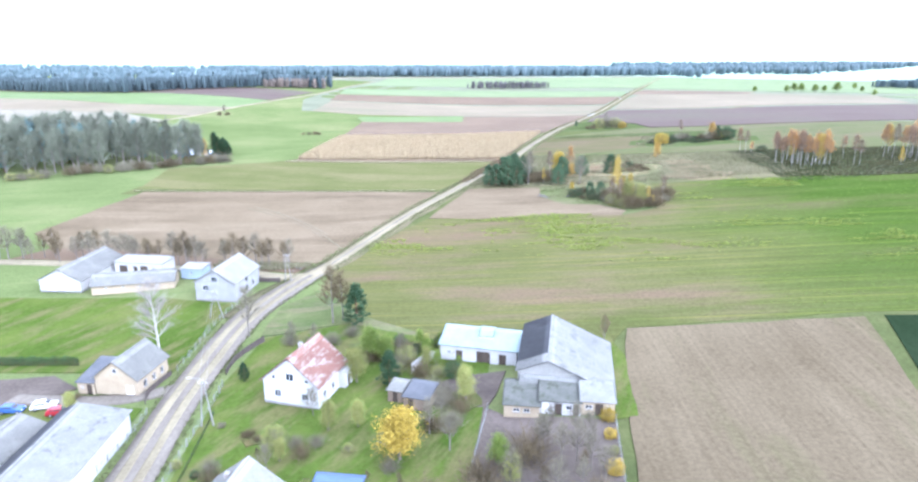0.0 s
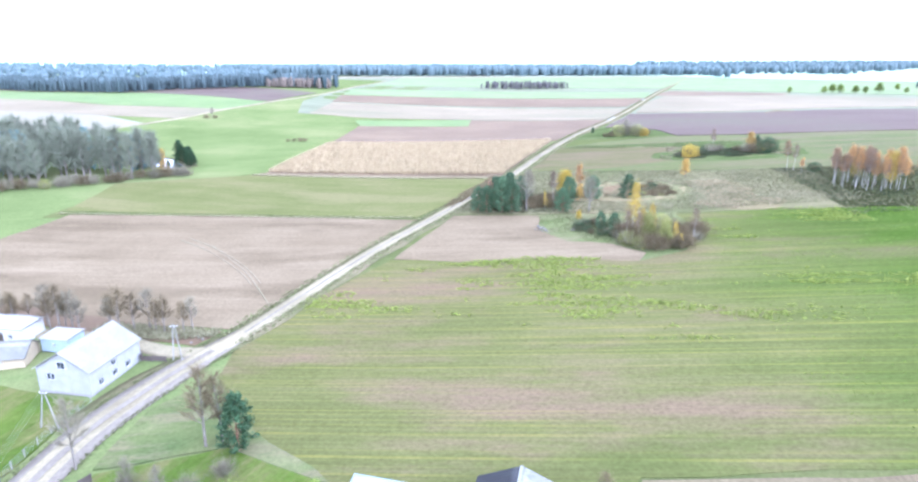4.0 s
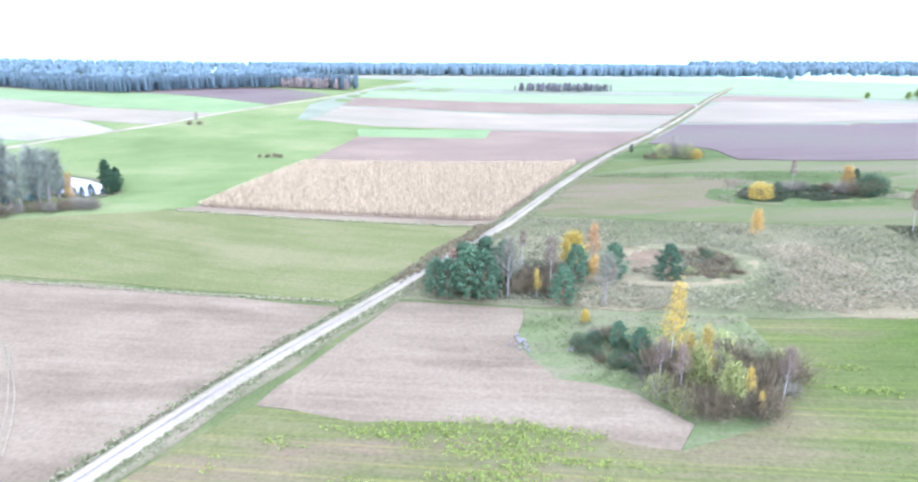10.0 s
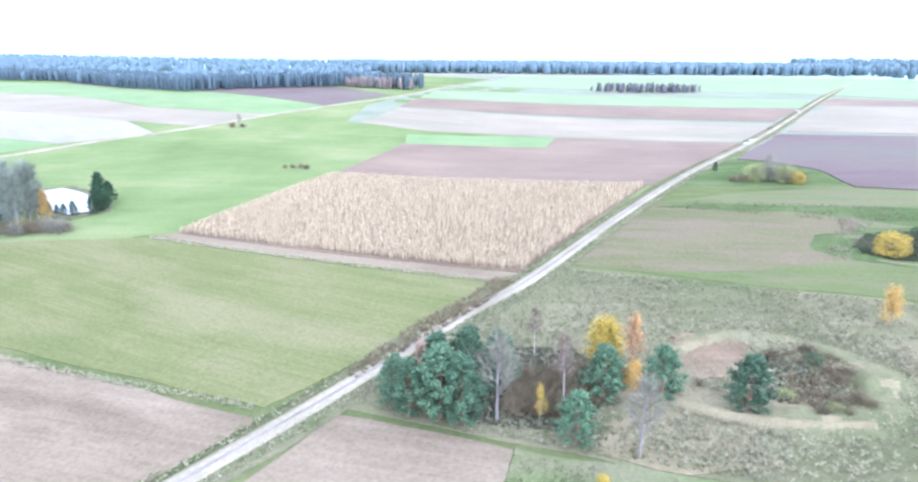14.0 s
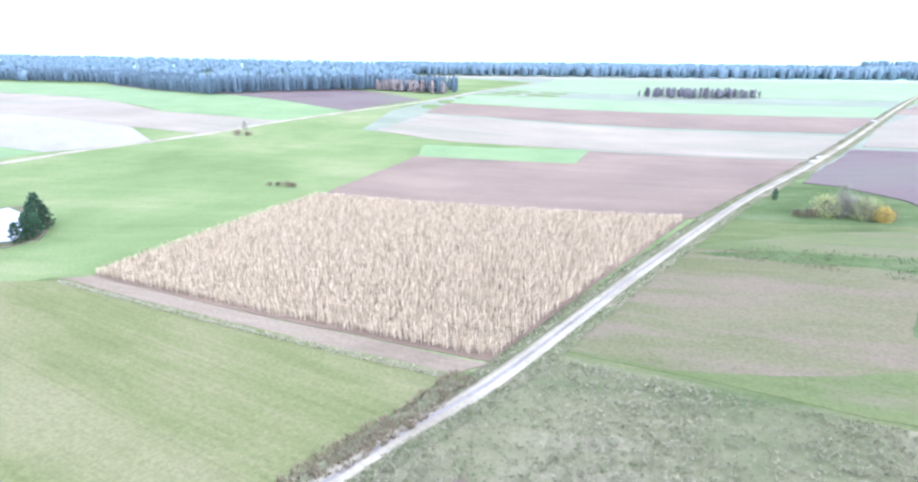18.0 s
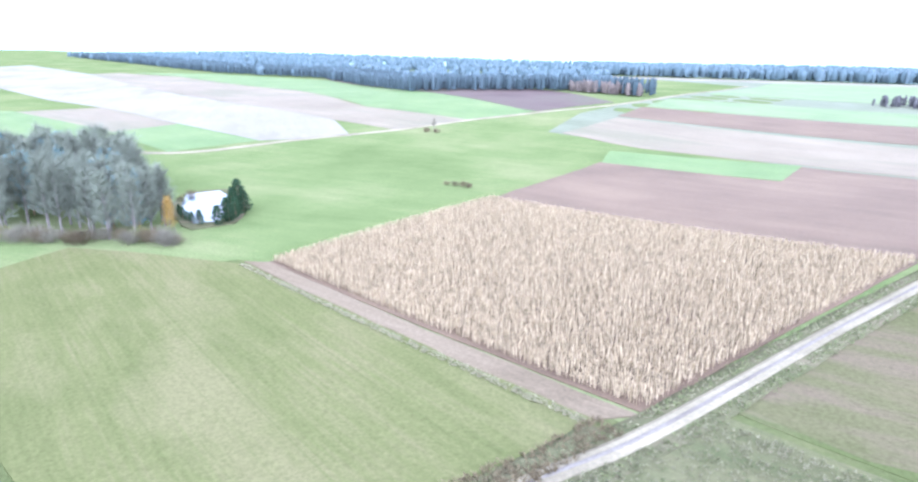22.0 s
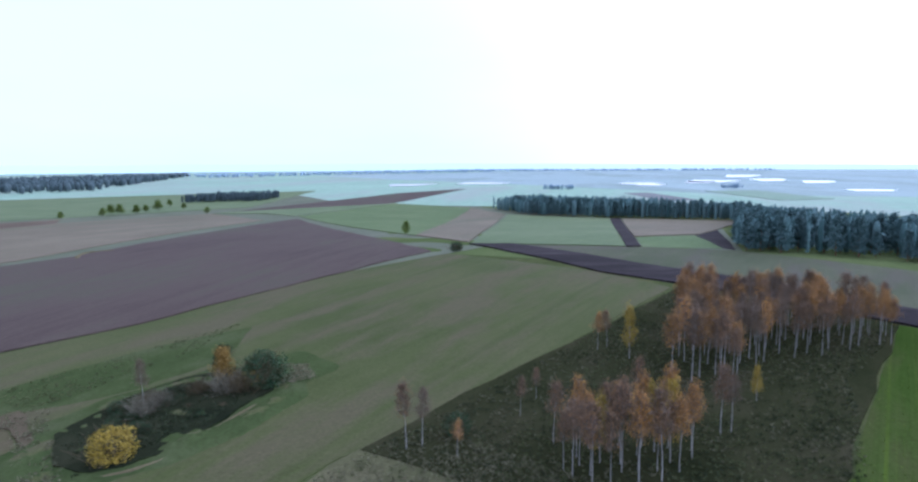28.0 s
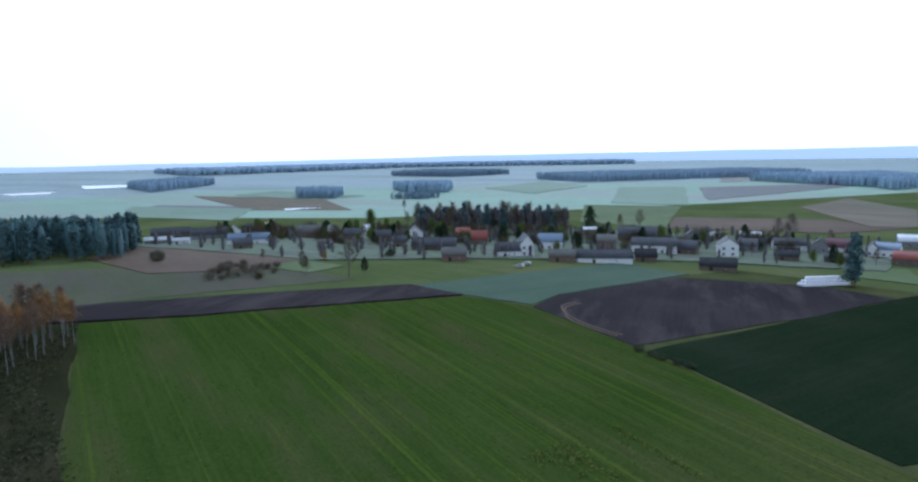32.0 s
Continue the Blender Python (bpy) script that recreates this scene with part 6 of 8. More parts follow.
# the second hollow with its golden willow, and bushes near the road
bowl("hollow", "overgrown hollow in the meadow", 129, 342, 25, 14, 0.4, 8, (WEEDY, OLIVE, PIT), -2.0)
field("hollow_floor", [(105.3, 339.5), (111, 351), (126, 357), (139, 357), (146, 351), (147.5, 339), (144.1, 334), (135.3, 331.8), (123.8, 329), (116.7, 327.3), (108, 331)], PIT_DARK, "overgrown hollow floor painted dark for its depth shade", 2, 1.3, 0.8)
tufts("dry_tussocks", "pale grass round the hollow", [(146, 334), (153, 331), (157, 338), (154, 346), (149, 344)], 420, 0.5, L_TUFT, 17, 0.6)
tufts("dry_tussocks", "pale grass beside the worn meadow", [(99, 331), (104, 329), (112, 356), (116, 366), (108, 368)], 420, 0.45, L_TUFT, 19, 0.6, dense=0.2)
tufts("green_tussocks", "rank green sedge north of the hollow", [(57, 381), (75, 393), (112, 389), (172, 384), (151, 373), (107, 368)], 1800, 0.42, L_HERB, 18, 0.35, dense=0.08)
field("brown_strip", [(102.5, 329.5), (106.5, 330.5), (112, 371), (108, 372)], SOIL_R, "bare brown edge of the worn meadow", 2, 1.4)
# Dark weeds and shrubs stand in for shade of the missing depth.
tufts("dark_weeds", "dark weeds in the hollow", [(106, 332), (128, 331), (149, 338), (151, 351), (127, 353), (110, 346)], 700, 0.7, L_DARKHERB, 9, 0.75, dense=0.1)
for x, y in scatter([(110, 335), (128, 333), (147, 340), (148, 349), (127, 351), (114, 345)], 22, 14, 2.4):
    plant(tree_rng.choice(["shrub_green", "shrub_brown", "shrub_green"]), x, y, tree_rng.uniform(1.2, 2.6), group="dark shrubs in the hollow")
for key, x, y, h in [("shrub_gold", 112.3, 332.8, 6.6), ("birch_bare", 124.8, 347.0, 10.5), ("orange", 140.2, 344.2, 9.0), ("shrub_green", 145.0, 337.0, 8.2), ("shrub_green", 147.4, 341.4, 7.0), ("spruce", 145.6, 354.0, 6), ("shrub_brown", 140.5, 338.5, 6), ("shrub_grey", 138.5, 341.0, 6), ("shrub_grey", 124.0, 346.0, 5), ("shrub_grey", 127.5, 347.0, 4.6),
                     ("shrub_green", 117.3, 344.1, 3), ("shrub_green", 121.9, 351.9, 3), ("shrub_green", 152.4, 363.1, 3.2), ("shrub_gold", 143.1, 339.9, 4), ("shrub_brown", 126.9, 348.7, 4), ("shrub_brown", 135.1, 346.0, 4),
                     ("spruce", 75.8, 461.5, 4.2), ("shrub_willow", 89.9, 436.3, 8.0), ("shrub_willow", 100.2, 433.4, 7.5), ("shrub_gold", 104.0, 431.4, 5.0), ("shrub_grey", 95.6, 437.7, 9), ("bare", 93.7, 435.5, 10), ("shrub_brown", 85.3, 433.3, 4), ("shrub_brown", 105.6, 434.7, 4.5), ("shrub_brown", 82, 434, 3), ("shrub_willow", 102.5, 436, 5),
                     ("shrub_brown", -107.2, 416.6, 2.6), ("shrub_brown", -103.6, 417.6, 3), ("shrub_brown", -100.4, 417.6, 2.6), ("shrub_brown", -110.7, 415.5, 2.2),
                     ("bare", -217.3, 517.0, 8), ("shrub_brown", -220.1, 513.3, 4), ("shrub_brown", -214.3, 516.1, 3.6), ("green", 361.2, 491.2, 9), ("shrub_green", 301.1, 407.2, 5), ("shrub_green", 306.0, 409.3, 4)]:
    plant(key, x, y, h)

# birch wood
BW = [("birch_rust", 140.4, 294.7, 11), ("birch_bare", 142.3, 293.0, 10), ("shrub_green", 148.6, 290.8, 4.3), ("birch_rust", 160.1, 285.5, 7), ("birch_rust", 167.6, 286.7, 6), ("birch_rust", 154.4, 275.9, 10.3), ("birch_orange", 197.6, 288.4, 8.6), ("birch_rust", 200.4, 287.4, 8.5), ("birch_gold", 196.2, 280.4, 11.5),
      ("birch_gold", 187.7, 253.1, 6.8), ("birch_rust", 171.7, 255.0, 11.7), ("birch_bare", 173.2, 253.7, 10), ("birch_rust", 173.7, 269.5, 9.3), ("birch_orange", 142.7, 286.2, 6)]
for key, x, y, h in BW:
    plant(key, x, y, h, group="birches on the rough grassland")
for x, y in scatter([(145.8, 272.0), (154.7, 272.0), (162.7, 263.9), (164.7, 255.8), (155.9, 255.5), (146.4, 261.9)], 26, 21, 2.2):
    plant(tree_rng.choice(["birch_orange", "birch_rust", "birch_orange", "birch_rust", "birch_orange", "birch_gold"]), x, y, tree_rng.uniform(9, 13.5), group="birches on the rough grassland")
for x, y in scatter([(185.6, 272.4), (195.2, 264.8), (202.8, 272.8), (242.4, 283.7), (252.8, 237.0), (237.0, 235.8), (220.0, 247.3), (211.0, 256.0), (191.4, 259.9)], 120, 22, 2.8):
    plant(tree_rng.choice(["birch_orange", "birch_rust", "birch_orange", "birch_rust", "birch_bare"]), x, y, tree_rng.uniform(9, 14), group="birches on the rough grassland")

# grey wood and the pond
for x, y in scatter([(-113.8, 298.9), (-137.9, 285.0), (-187.1, 248.3), (-256.7, 214.3), (-280.1, 278.2), (-230.0, 327.3), (-138.9, 312.9)], 150, 31, 5.5):
    plant("wood", x, y, tree_rng.uniform(16, 22), group="trees of the grey wood")
for x, y in scatter([(-106.6, 301.0), (-133.4, 279.6), (-191.3, 237.2), (-189.5, 244.4), (-135.4, 287.0), (-112.1, 303.5)], 34, 32, 2.5):
    plant(tree_rng.choice(["shrub_grey", "shrub_grey", "shrub_brown", "shrub_willow"]), x, y, tree_rng.uniform(3, 6))
for x, y in scatter([(-125, 300), (-150, 290), (-200, 262), (-256, 230), (-270, 270), (-228, 318), (-145, 310)], 34, 33, 7):
    plant("tall_pine", x, y, tree_rng.uniform(15, 20), group="trees of the grey wood")
plant("orange", -124.6, 306.6, 11, wide=0.7)
POND, pnt, pb = nodes_of("pond_water", 0.04, 0.6)
pb.inputs["Base Color"].default_value = (0.03, 0.045, 0.055, 1)
field("pond_bank", [(-168, 330), (-170, 341), (-164, 348), (-148, 345), (-132, 338), (-117, 324), (-120, 311), (-127, 310.5), (-140, 314), (-152, 319)], VERGE, "bare brownish bank round the pond", 3, 1.4, 0.3, flat=gz(-143, 333))
field("pond", [(-166.5, 332.2), (-163.3, 344.1), (-149.6, 340.7), (-134.4, 333.5), (-122.1, 321.1), (-126.0, 314.0), (-139.2, 317.6), (-150.7, 322.3)], POND, "still pond mirroring the white sky", 4, 1.0, 0.45, "water", flat=gz(-143, 333))
for key, x, y, h in [("spruce", -133.3, 334.6, 10.5), ("spruce", -129.7, 330.6, 9), ("spruce", -125.0, 327.6, 8.5), ("spruce", -121.2, 323.5, 8), ("spruce", -127.2, 333.2, 8), ("spruce", -119.2, 319.3, 6.5), ("spruce", -122.5, 327.5, 7), ("spruce", -127.0, 314.8, 4), ("spruce", -130.5, 315.0, 3.4),
                     ("spruce", -134.9, 315.6, 4), ("spruce", -123.5, 315.6, 5), ("spruce", -139.2, 316.6, 3.4), ("spruce", -143, 318, 3), ("spruce", -119.5, 323.5, 6), ("shrub_brown", -163, 332, 3), ("shrub_willow", -158, 326, 2.6)]:
    plant(key, x, y, h, group="conifers round the pond")


# ---- far woods ----
def forest(name, label, poly, n, h, mat, seed, sides=5, slim=1.0):
    """A far wood: pointed and rounded crowns of many trees, joined."""
    r = np.random.default_rng(seed)
    p = np.array(scatter(poly, n, seed))
    hh = h * r.uniform(0.72, 1.1, len(p)) ** (0.7 if len(p) > 800 else 1.0)
    ww = hh * slim * r.uniform(0.15, 0.38, len(p))
    prof = ((0.1, 0.8), (0.42, 1.0), (0.7, 1.0), (0.9, 0.74), (1.0, 0.25))
    V, F = [], []
    for (x, y), a, w in zip(p, hh, ww):
        s = len(V)
        w = w * (0.5 if slim < 0.8 else 1.1)
        tw = r.uniform(0, 6.28)
        for zz, rad in prof:
            for k in range(sides):
                an = tw + 2 * math.pi * k / sides
                q = rad * w * r.uniform(0.7, 1.25)
                V.append((x + q * math.cos(an), y + q * math.sin(an), gz(x, y) + a * (zz + r.uniform(-0.04, 0.04))))
        for i in range(len(prof) - 1):
            for k in range(sides):
                F.append((s + i * sides + k, s + i * sides + (k + 1) % sides, s + (i + 1) * sides + (k + 1) % sides, s + (i + 1) * sides + k))
    k = 16 if len(p) > 500 else 60 if slim < 0.8 else 18 if len(p) > 800 else 30          # loose sprays over each crown
    t = r.uniform(0.12, 1.0, (len(p), k))
    an = r.uniform(0, 6.28, (len(p), k))
    rad = ww[:, None] * np.interp(t, [0.1, 0.42, 0.7, 0.9, 1.0], [0.6, 1.0, 0.88, 0.5, 0.05]) * r.uniform(0.75, 1.15, (len(p), k))
    z0 = np.array([gz(x, y) for x, y in p])[:, None]
    c = np.stack([p[:, :1] + rad * np.cos(an), p[:, 1:] + rad * np.sin(an), z0 + hh[:, None] * t], 2).reshape(-1, 3)
    return tagged(new(name, mesh_np(name, *joined((np.array(V), np.array(F)), flakes(c, h * (0.055 if slim < 0.8 else 0.075), r)), mat)), label, "wood", kind="stuff")


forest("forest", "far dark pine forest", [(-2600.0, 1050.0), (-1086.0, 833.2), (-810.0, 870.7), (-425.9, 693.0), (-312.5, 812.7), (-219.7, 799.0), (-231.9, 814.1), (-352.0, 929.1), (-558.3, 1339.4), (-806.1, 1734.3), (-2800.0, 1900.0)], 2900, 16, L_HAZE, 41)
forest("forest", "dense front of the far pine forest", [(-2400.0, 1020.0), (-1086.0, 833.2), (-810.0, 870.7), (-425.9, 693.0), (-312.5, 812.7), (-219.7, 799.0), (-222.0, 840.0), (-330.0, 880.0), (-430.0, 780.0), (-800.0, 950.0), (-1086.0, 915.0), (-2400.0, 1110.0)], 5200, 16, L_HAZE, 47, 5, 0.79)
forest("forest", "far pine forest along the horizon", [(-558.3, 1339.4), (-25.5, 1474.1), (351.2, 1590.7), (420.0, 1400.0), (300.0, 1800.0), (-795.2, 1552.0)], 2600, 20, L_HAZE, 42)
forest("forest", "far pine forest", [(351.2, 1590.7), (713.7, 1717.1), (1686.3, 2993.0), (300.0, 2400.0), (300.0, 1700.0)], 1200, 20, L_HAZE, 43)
forest("autumn_trees", "rusty deciduous trees at the forest's edge", [(-219.7, 799.0), (-275.5, 799.7), (-310.2, 809.5), (-305.6, 833.3), (-227.5, 808.7)], 120, 12, L_RUSSET, 44, 5, 0.79)
forest("copse", "grey-brown copse in the far fields", [(-53.8, 908.4), (-24.3, 913.5), (26.3, 940.7), (62.9, 977.0), (24.1, 982.4), (-37.1, 952.0)], 120, 10, L_HAZED_TWIG, 45, 5, 0.79)
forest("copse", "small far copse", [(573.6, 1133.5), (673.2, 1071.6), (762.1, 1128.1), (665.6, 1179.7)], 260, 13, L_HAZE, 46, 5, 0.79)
for x, y, h in [(345.7, 948.8, 6), (390.1, 955.4, 7), (403.8, 966.5, 9), (413.1, 966.0, 9), (431.7, 965.0, 8), (447.9, 976.5, 7), (472.4, 994.1, 10), (478.0, 897.0, 6), (506.5, 995.5, 6), (528.6, 1069.2, 7)]:
    plant("green", x, y, h * 1.35, wide=1.35)
EW = [(710.7, 663.8), (652.6, 571.6), (659.4, 490.6), (699.3, 384.0), (568.4, 348.9), (373.7, 302.2), (389.8, 263.7), (393.2, 218.3), (474.4, 209.7), (663.3, 270.1), (819.5, 487.8), (815.7, 689.2)]
EW_RIM = [(712, 640), (652.6, 571.6), (659.4, 490.6), (699.3, 384.0), (568.4, 348.9), (373.7, 302.2), (389.8, 263.7), (393.2, 218.3), (474.4, 209.7), (490, 235), (440, 250), (425, 285), (500, 310), (620, 345), (730, 380), (690, 490), (690, 570), (740, 640)]
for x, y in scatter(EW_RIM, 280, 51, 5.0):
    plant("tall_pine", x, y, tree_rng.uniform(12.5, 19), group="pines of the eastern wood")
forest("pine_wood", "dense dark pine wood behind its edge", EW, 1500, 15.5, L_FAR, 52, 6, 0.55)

# ---- the eastern village ----
# Brighter copy of the white render, lifted so backlit walls stay white.
WHITE_FAR = plain("lifted_white_render", (0.74, 0.74, 0.73), (0.82, 0.82, 0.81), 0.5, stain=(0.45, 0.44, 0.42), stain_at=0.64)
BRIGHT_ROOF = plain("shining_sheet_roof", (0.6, 0.63, 0.66), (0.7, 0.73, 0.76), 0.3, rough=0.4, spec=0.5)
FAR_HOUSES = [
    ("outbuilding", "low outbuilding with a pale roof", 481.7, 191.6, -5, 7.0, 14.8, 2.6, 1.6, GREY_BLOCK, BRIGHT_ROOF),
    ("outbuilding", "small white village outbuilding", 464.8, 184.1, -13, 5.0, 9.7, 2.4, 1.4, WHITE_FAR, BRIGHT_ROOF),
    ("barn", "dark wooden barn in the village", 534.2, 174.8, -6, 9.0, 24.6, 3.5, 3.5, WOOD_WALL, SLATE_ROOF),
    ("barn", "long barn with a dark slate roof", 503.0, 156.5, -2, 10.0, 22.4, 3.6, 4.0, GREY_BLOCK, SLATE_ROOF),
    ("house", "white village house with a grey roof", 503.0, 152.1, -100, 10.0, 10.0, 4.0, 3.6, WHITE_FAR, ETERNIT),
    ("barn", "long shed with a pale blue metal roof", 440.7, 143.9, -19, 9.0, 22.6, 3.2, 3.0, WHITE_FAR, BLUE_PALE),
    ("house", "white village house with a dark roof", 551.5, 127.0, -17, 8.0, 8.6, 3.5, 3.0, WHITE_FAR, SLATE_ROOF),
    ("outbuilding", "outbuilding with a shining metal roof", 571.9, 115.6, -5, 7.0, 8.5, 3.0, 2.4, WHITE_FAR, BRIGHT_ROOF),
    ("house", "brick village house with a reddish roof", 549.0, 115.8, -91, 10.5, 9.0, 4.5, 3.5, BRICK_WALL, CORAL_ROOF),
    ("shed", "dark wooden village shed", 410.1, 160.2, -4, 8.0, 9.0, 3.0, 2.6, WOOD_WALL, SLATE_ROOF),
    ("house", "brick house with a grey roof", 464.8, 104.3, -23, 10.0, 15.5, 4.5, 4.0, BRICK_WALL, ETERNIT),
    ("house", "white village house with a grey roof", 450.5, 104.0, -101, 8.7, 9.0, 4.5, 3.6, WHITE_FAR, ETERNIT),
    ("outbuilding", "low white village outbuilding", 391.5, 123.4, -25, 6.0, 6.4, 2.6, 2.0, WHITE_FAR, ETERNIT),
    ("house", "dark wooden village house", 431.1, 91.5, -30, 9.0, 9.8, 3.8, 3.6, WOOD_WALL, SLATE_ROOF),
    ("house", "white village house with a pale roof", 452.5, 73.2, -25, 9.0, 7.9, 4.4, 3.4, WHITE_FAR, BRIGHT_ROOF),
    ("house", "grey house with a dark roof", 411.0, 80.9, -19, 9.0, 9.5, 3.6, 3.4, GREY_BLOCK, SLATE_ROOF),
    ("outbuilding", "brick outbuilding with a dark roof", 376.3, 86.8, -26, 8.0, 7.1, 3.4, 2.8, BRICK_WALL, SLATE_ROOF),
    ("house", "white gabled house on a plot", 409.9, 65.7, -115, 8.7, 9.0, 5.0, 3.4, WHITE_FAR, ETERNIT),
    ("barn", "long dark wooden village barn", 349.3, 71.6, -29, 9.0, 22.0, 3.2, 3.6, WOOD_WALL, SLATE_ROOF),
    ("house", "white house with a coral tiled roof", 391.9, 38.5, -25, 10.0, 8.2, 4.2, 3.8, WHITE_FAR, CORAL_ROOF),
    ("house", "house with a red metal roof", 368.9, 41.0, -32, 10.0, 9.0, 3.8, 4.2, BRICK_WALL, RED_ROOF),
    ("barn", "brick barn with a grey roof", 313.6, 86.3, -30, 8.0, 10.9, 3.2, 2.8, BRICK_WALL, ETERNIT),
    ("outbuilding", "white outbuilding with a dark roof", 316.9, 55.0, -26, 9.0, 11.3, 3.2, 3.6, WHITE_FAR, SLATE_ROOF),
    ("house", "two-storey white house with a dark roof", 312.2, 54.0, -115, 6.4, 10.0, 6.2, 4.2, WHITE_FAR, SLATE_ROOF),
    ("house", "house with a pale blue metal roof", 331.4, 18.0, -41, 10.0, 11.9, 4.6, 3.8, WHITE_FAR, BLUE_PALE),
    ("outbuilding", "pinkish brick village outbuilding", 291.8, 41.7, -41, 7.0, 11.9, 3.0, 2.4, BRICK_WALL, ETERNIT),
    ("stable", "long low white stable with a dark roof", 278.6, 20.2, -37, 8.0, 24.7, 2.8, 3.2, WHITE_FAR, SLATE_ROOF),
    ("shed", "brick shed with a shining white roof", 386.5, -54.0, -32, 7.0, 8.4, 4.5, 1.2, BRICK_WALL, BRIGHT_ROOF),
    ("house", "tall pinkish brick house", 315.7, -5.1, -44, 9.0, 9.7, 5.5, 3.0, BRICK_WALL, ETERNIT),
    ("barn", "big dark wooden village barn", 340.9, -60.8, -44, 12.0, 22.3, 4.0, 5.0, WOOD_WALL, SLATE_ROOF),
    ("house", "long white house with a dark roof", 294.2, -26.0, -47, 10.0, 22.0, 4.6, 3.4, WHITE_FAR, SLATE_ROOF),
    ("shed", "dark tarred shed in the village", 278.5, 5.0, -40, 8.0, 9.4, 2.6, 3.2, WOOD_WALL, TAR_ROOF),
    ("barn", "dark wooden village barn", 287.1, -33.0, -60, 9.0, 11.8, 3.2, 4.0, WOOD_WALL, SLATE_ROOF),
    ("house", "grey house with a dark roof", 321.5, -68.2, -142, 10.2, 9.0, 4.0, 3.6, GREY_BLOCK, SLATE_ROOF),
    ("house", "two-storey pale village house", 273.2, -38.5, -137, 9.5, 10.0, 6.2, 3.4, WHITE_FAR, ETERNIT),
    ("shed", "long dark shed at the field edge", 243.9, -6.5, -53, 8.0, 14.7, 2.4, 2.8, WOOD_WALL, TAR_ROOF),
    ("outbuilding", "white-roofed outbuilding in the village", 332.4, -107.5, -52, 8.0, 10.9, 3.0, 1.4, WHITE_FAR, BRIGHT_ROOF),
    ("outbuilding", "white-roofed outbuilding in the village", 322.3, -132.2, -65, 8.0, 11.8, 3.0, 1.4, WHITE_FAR, BRIGHT_ROOF),
    ("barn", "grey barn with a dark roof", 281.2, -71.9, -60, 9.0, 9.2, 3.6, 3.4, GREY_BLOCK, SLATE_ROOF),
    ("house", "white house with a dark roof", 273.4, -100.7, -45, 9.0, 15.7, 3.4, 3.4, WHITE_FAR, SLATE_ROOF),
    ("shed", "dark open wooden shed", 250.3, -59.8, -61, 8.0, 10.3, 2.8, 2.6, WOOD_WALL, TAR_ROOF),
    ("house", "grey block house in the village", 263.8, -97.7, -153, 8.3, 9.0, 4.0, 3.6, GREY_BLOCK, ETERNIT),
    ("house", "house with a plum-red roof", 253.9, -110.5, -61, 10.0, 11.8, 4.0, 4.2, WHITE_FAR, PURPLE_ROOF),
    ("outbuilding", "dark wooden village outbuilding", 234.8, -76.7, -60, 7.0, 11.5, 2.8, 2.2, WOOD_WALL, SLATE_ROOF),
    ("house", "white gabled house in the village", 244.2, -110.8, -154, 5.3, 8.0, 4.0, 3.4, WHITE_FAR, SLATE_ROOF),
    ("house", "pale blue-grey village house", 235.0, -119.0, -75, 9.0, 11.7, 4.6, 3.0, WHITE_FAR, BLUE_PALE),
    ("house", "house with a red roof", 215.2, -103.2, -68, 9.0, 13.6, 3.4, 3.4, WOOD_WALL, RED_ROOF),
    ("house", "house with a shining roof", 249.0, -176.3, -56, 9.0, 14.5, 4.0, 3.4, GREY_BLOCK, BRIGHT_ROOF),
]
for kind, label, x, y, turn, wd, dp, wh, rs, wall, roof in FAR_HOUSES:
    big = kind == "house"
    side = [(c, 1.3, 1.0, 2.3, "win") for c in np.arange(2.0, dp - 1.5, 3.2)] if big else [(dp * 0.3, 1.4, 0, 2.1, "door"), (dp * 0.7, 0.9, 1.2, 1.9, "win")]
    if big and wh > 6:
        side += [(c, 1.3, 3.8, 5.1, "win") for c in np.arange(2.0, dp - 1.5, 3.2)]
    front = [(c, 1.3, 1.0, 2.3, "win") for c in (wd * 0.28, wd * 0.72)] + ([(c, 1.3, 3.8, 5.1, "win") for c in (wd * 0.28, wd * 0.72)] if wh > 6 else [])
    house(kind, label, x, y, turn, wd, dp, wh, rs, wall, roof, None, {"left": side, "front": front if big else []}, [(0.6, dp * 0.45, 0.9)] if big else (), 0.35, 0, None, kind, "buildings of the eastern village", False)

# trees of the village
for key, x, y, h in [("bare", 290, 150, 13.5), ("spruce", 301.5, 139.5, 5.5), ("bare_brown", 303, 163.5, 8.5), ("shrub_green", 371, 208, 5.7), ("orange", 335.7, 144.6, 4.6), ("bare", 392.5, -99, 15), ("spruce", 428.4, -85, 17), ("bare_brown", 411, -98, 11),
                     ("tall_pine", 202.5, -20.5, 20), ("tall_pine", 205, -23, 16), ("bare", 292.5, -117, 18), ("bare", 297, -112, 15), ("bare", 282, -139, 9), ("shrub_green", 337, 113.6, 4.1), ("green", 545, 40, 14), ("bare", 520, 20, 12), ("green", 320, 30, 6), ("bare", 310, 40, 6),
                     ("bare_brown", 270, -52, 7), ("green", 245, -62, 6), ("green", 231, -60, 7), ("spruce", 240, -70, 9), ("bare", 226, -80, 8), ("bare_brown", 300, 163, 7), ("bare_brown", 340, 170, 6), ("bare", 700, -60, 12)]:
    plant(key, x, y, h)
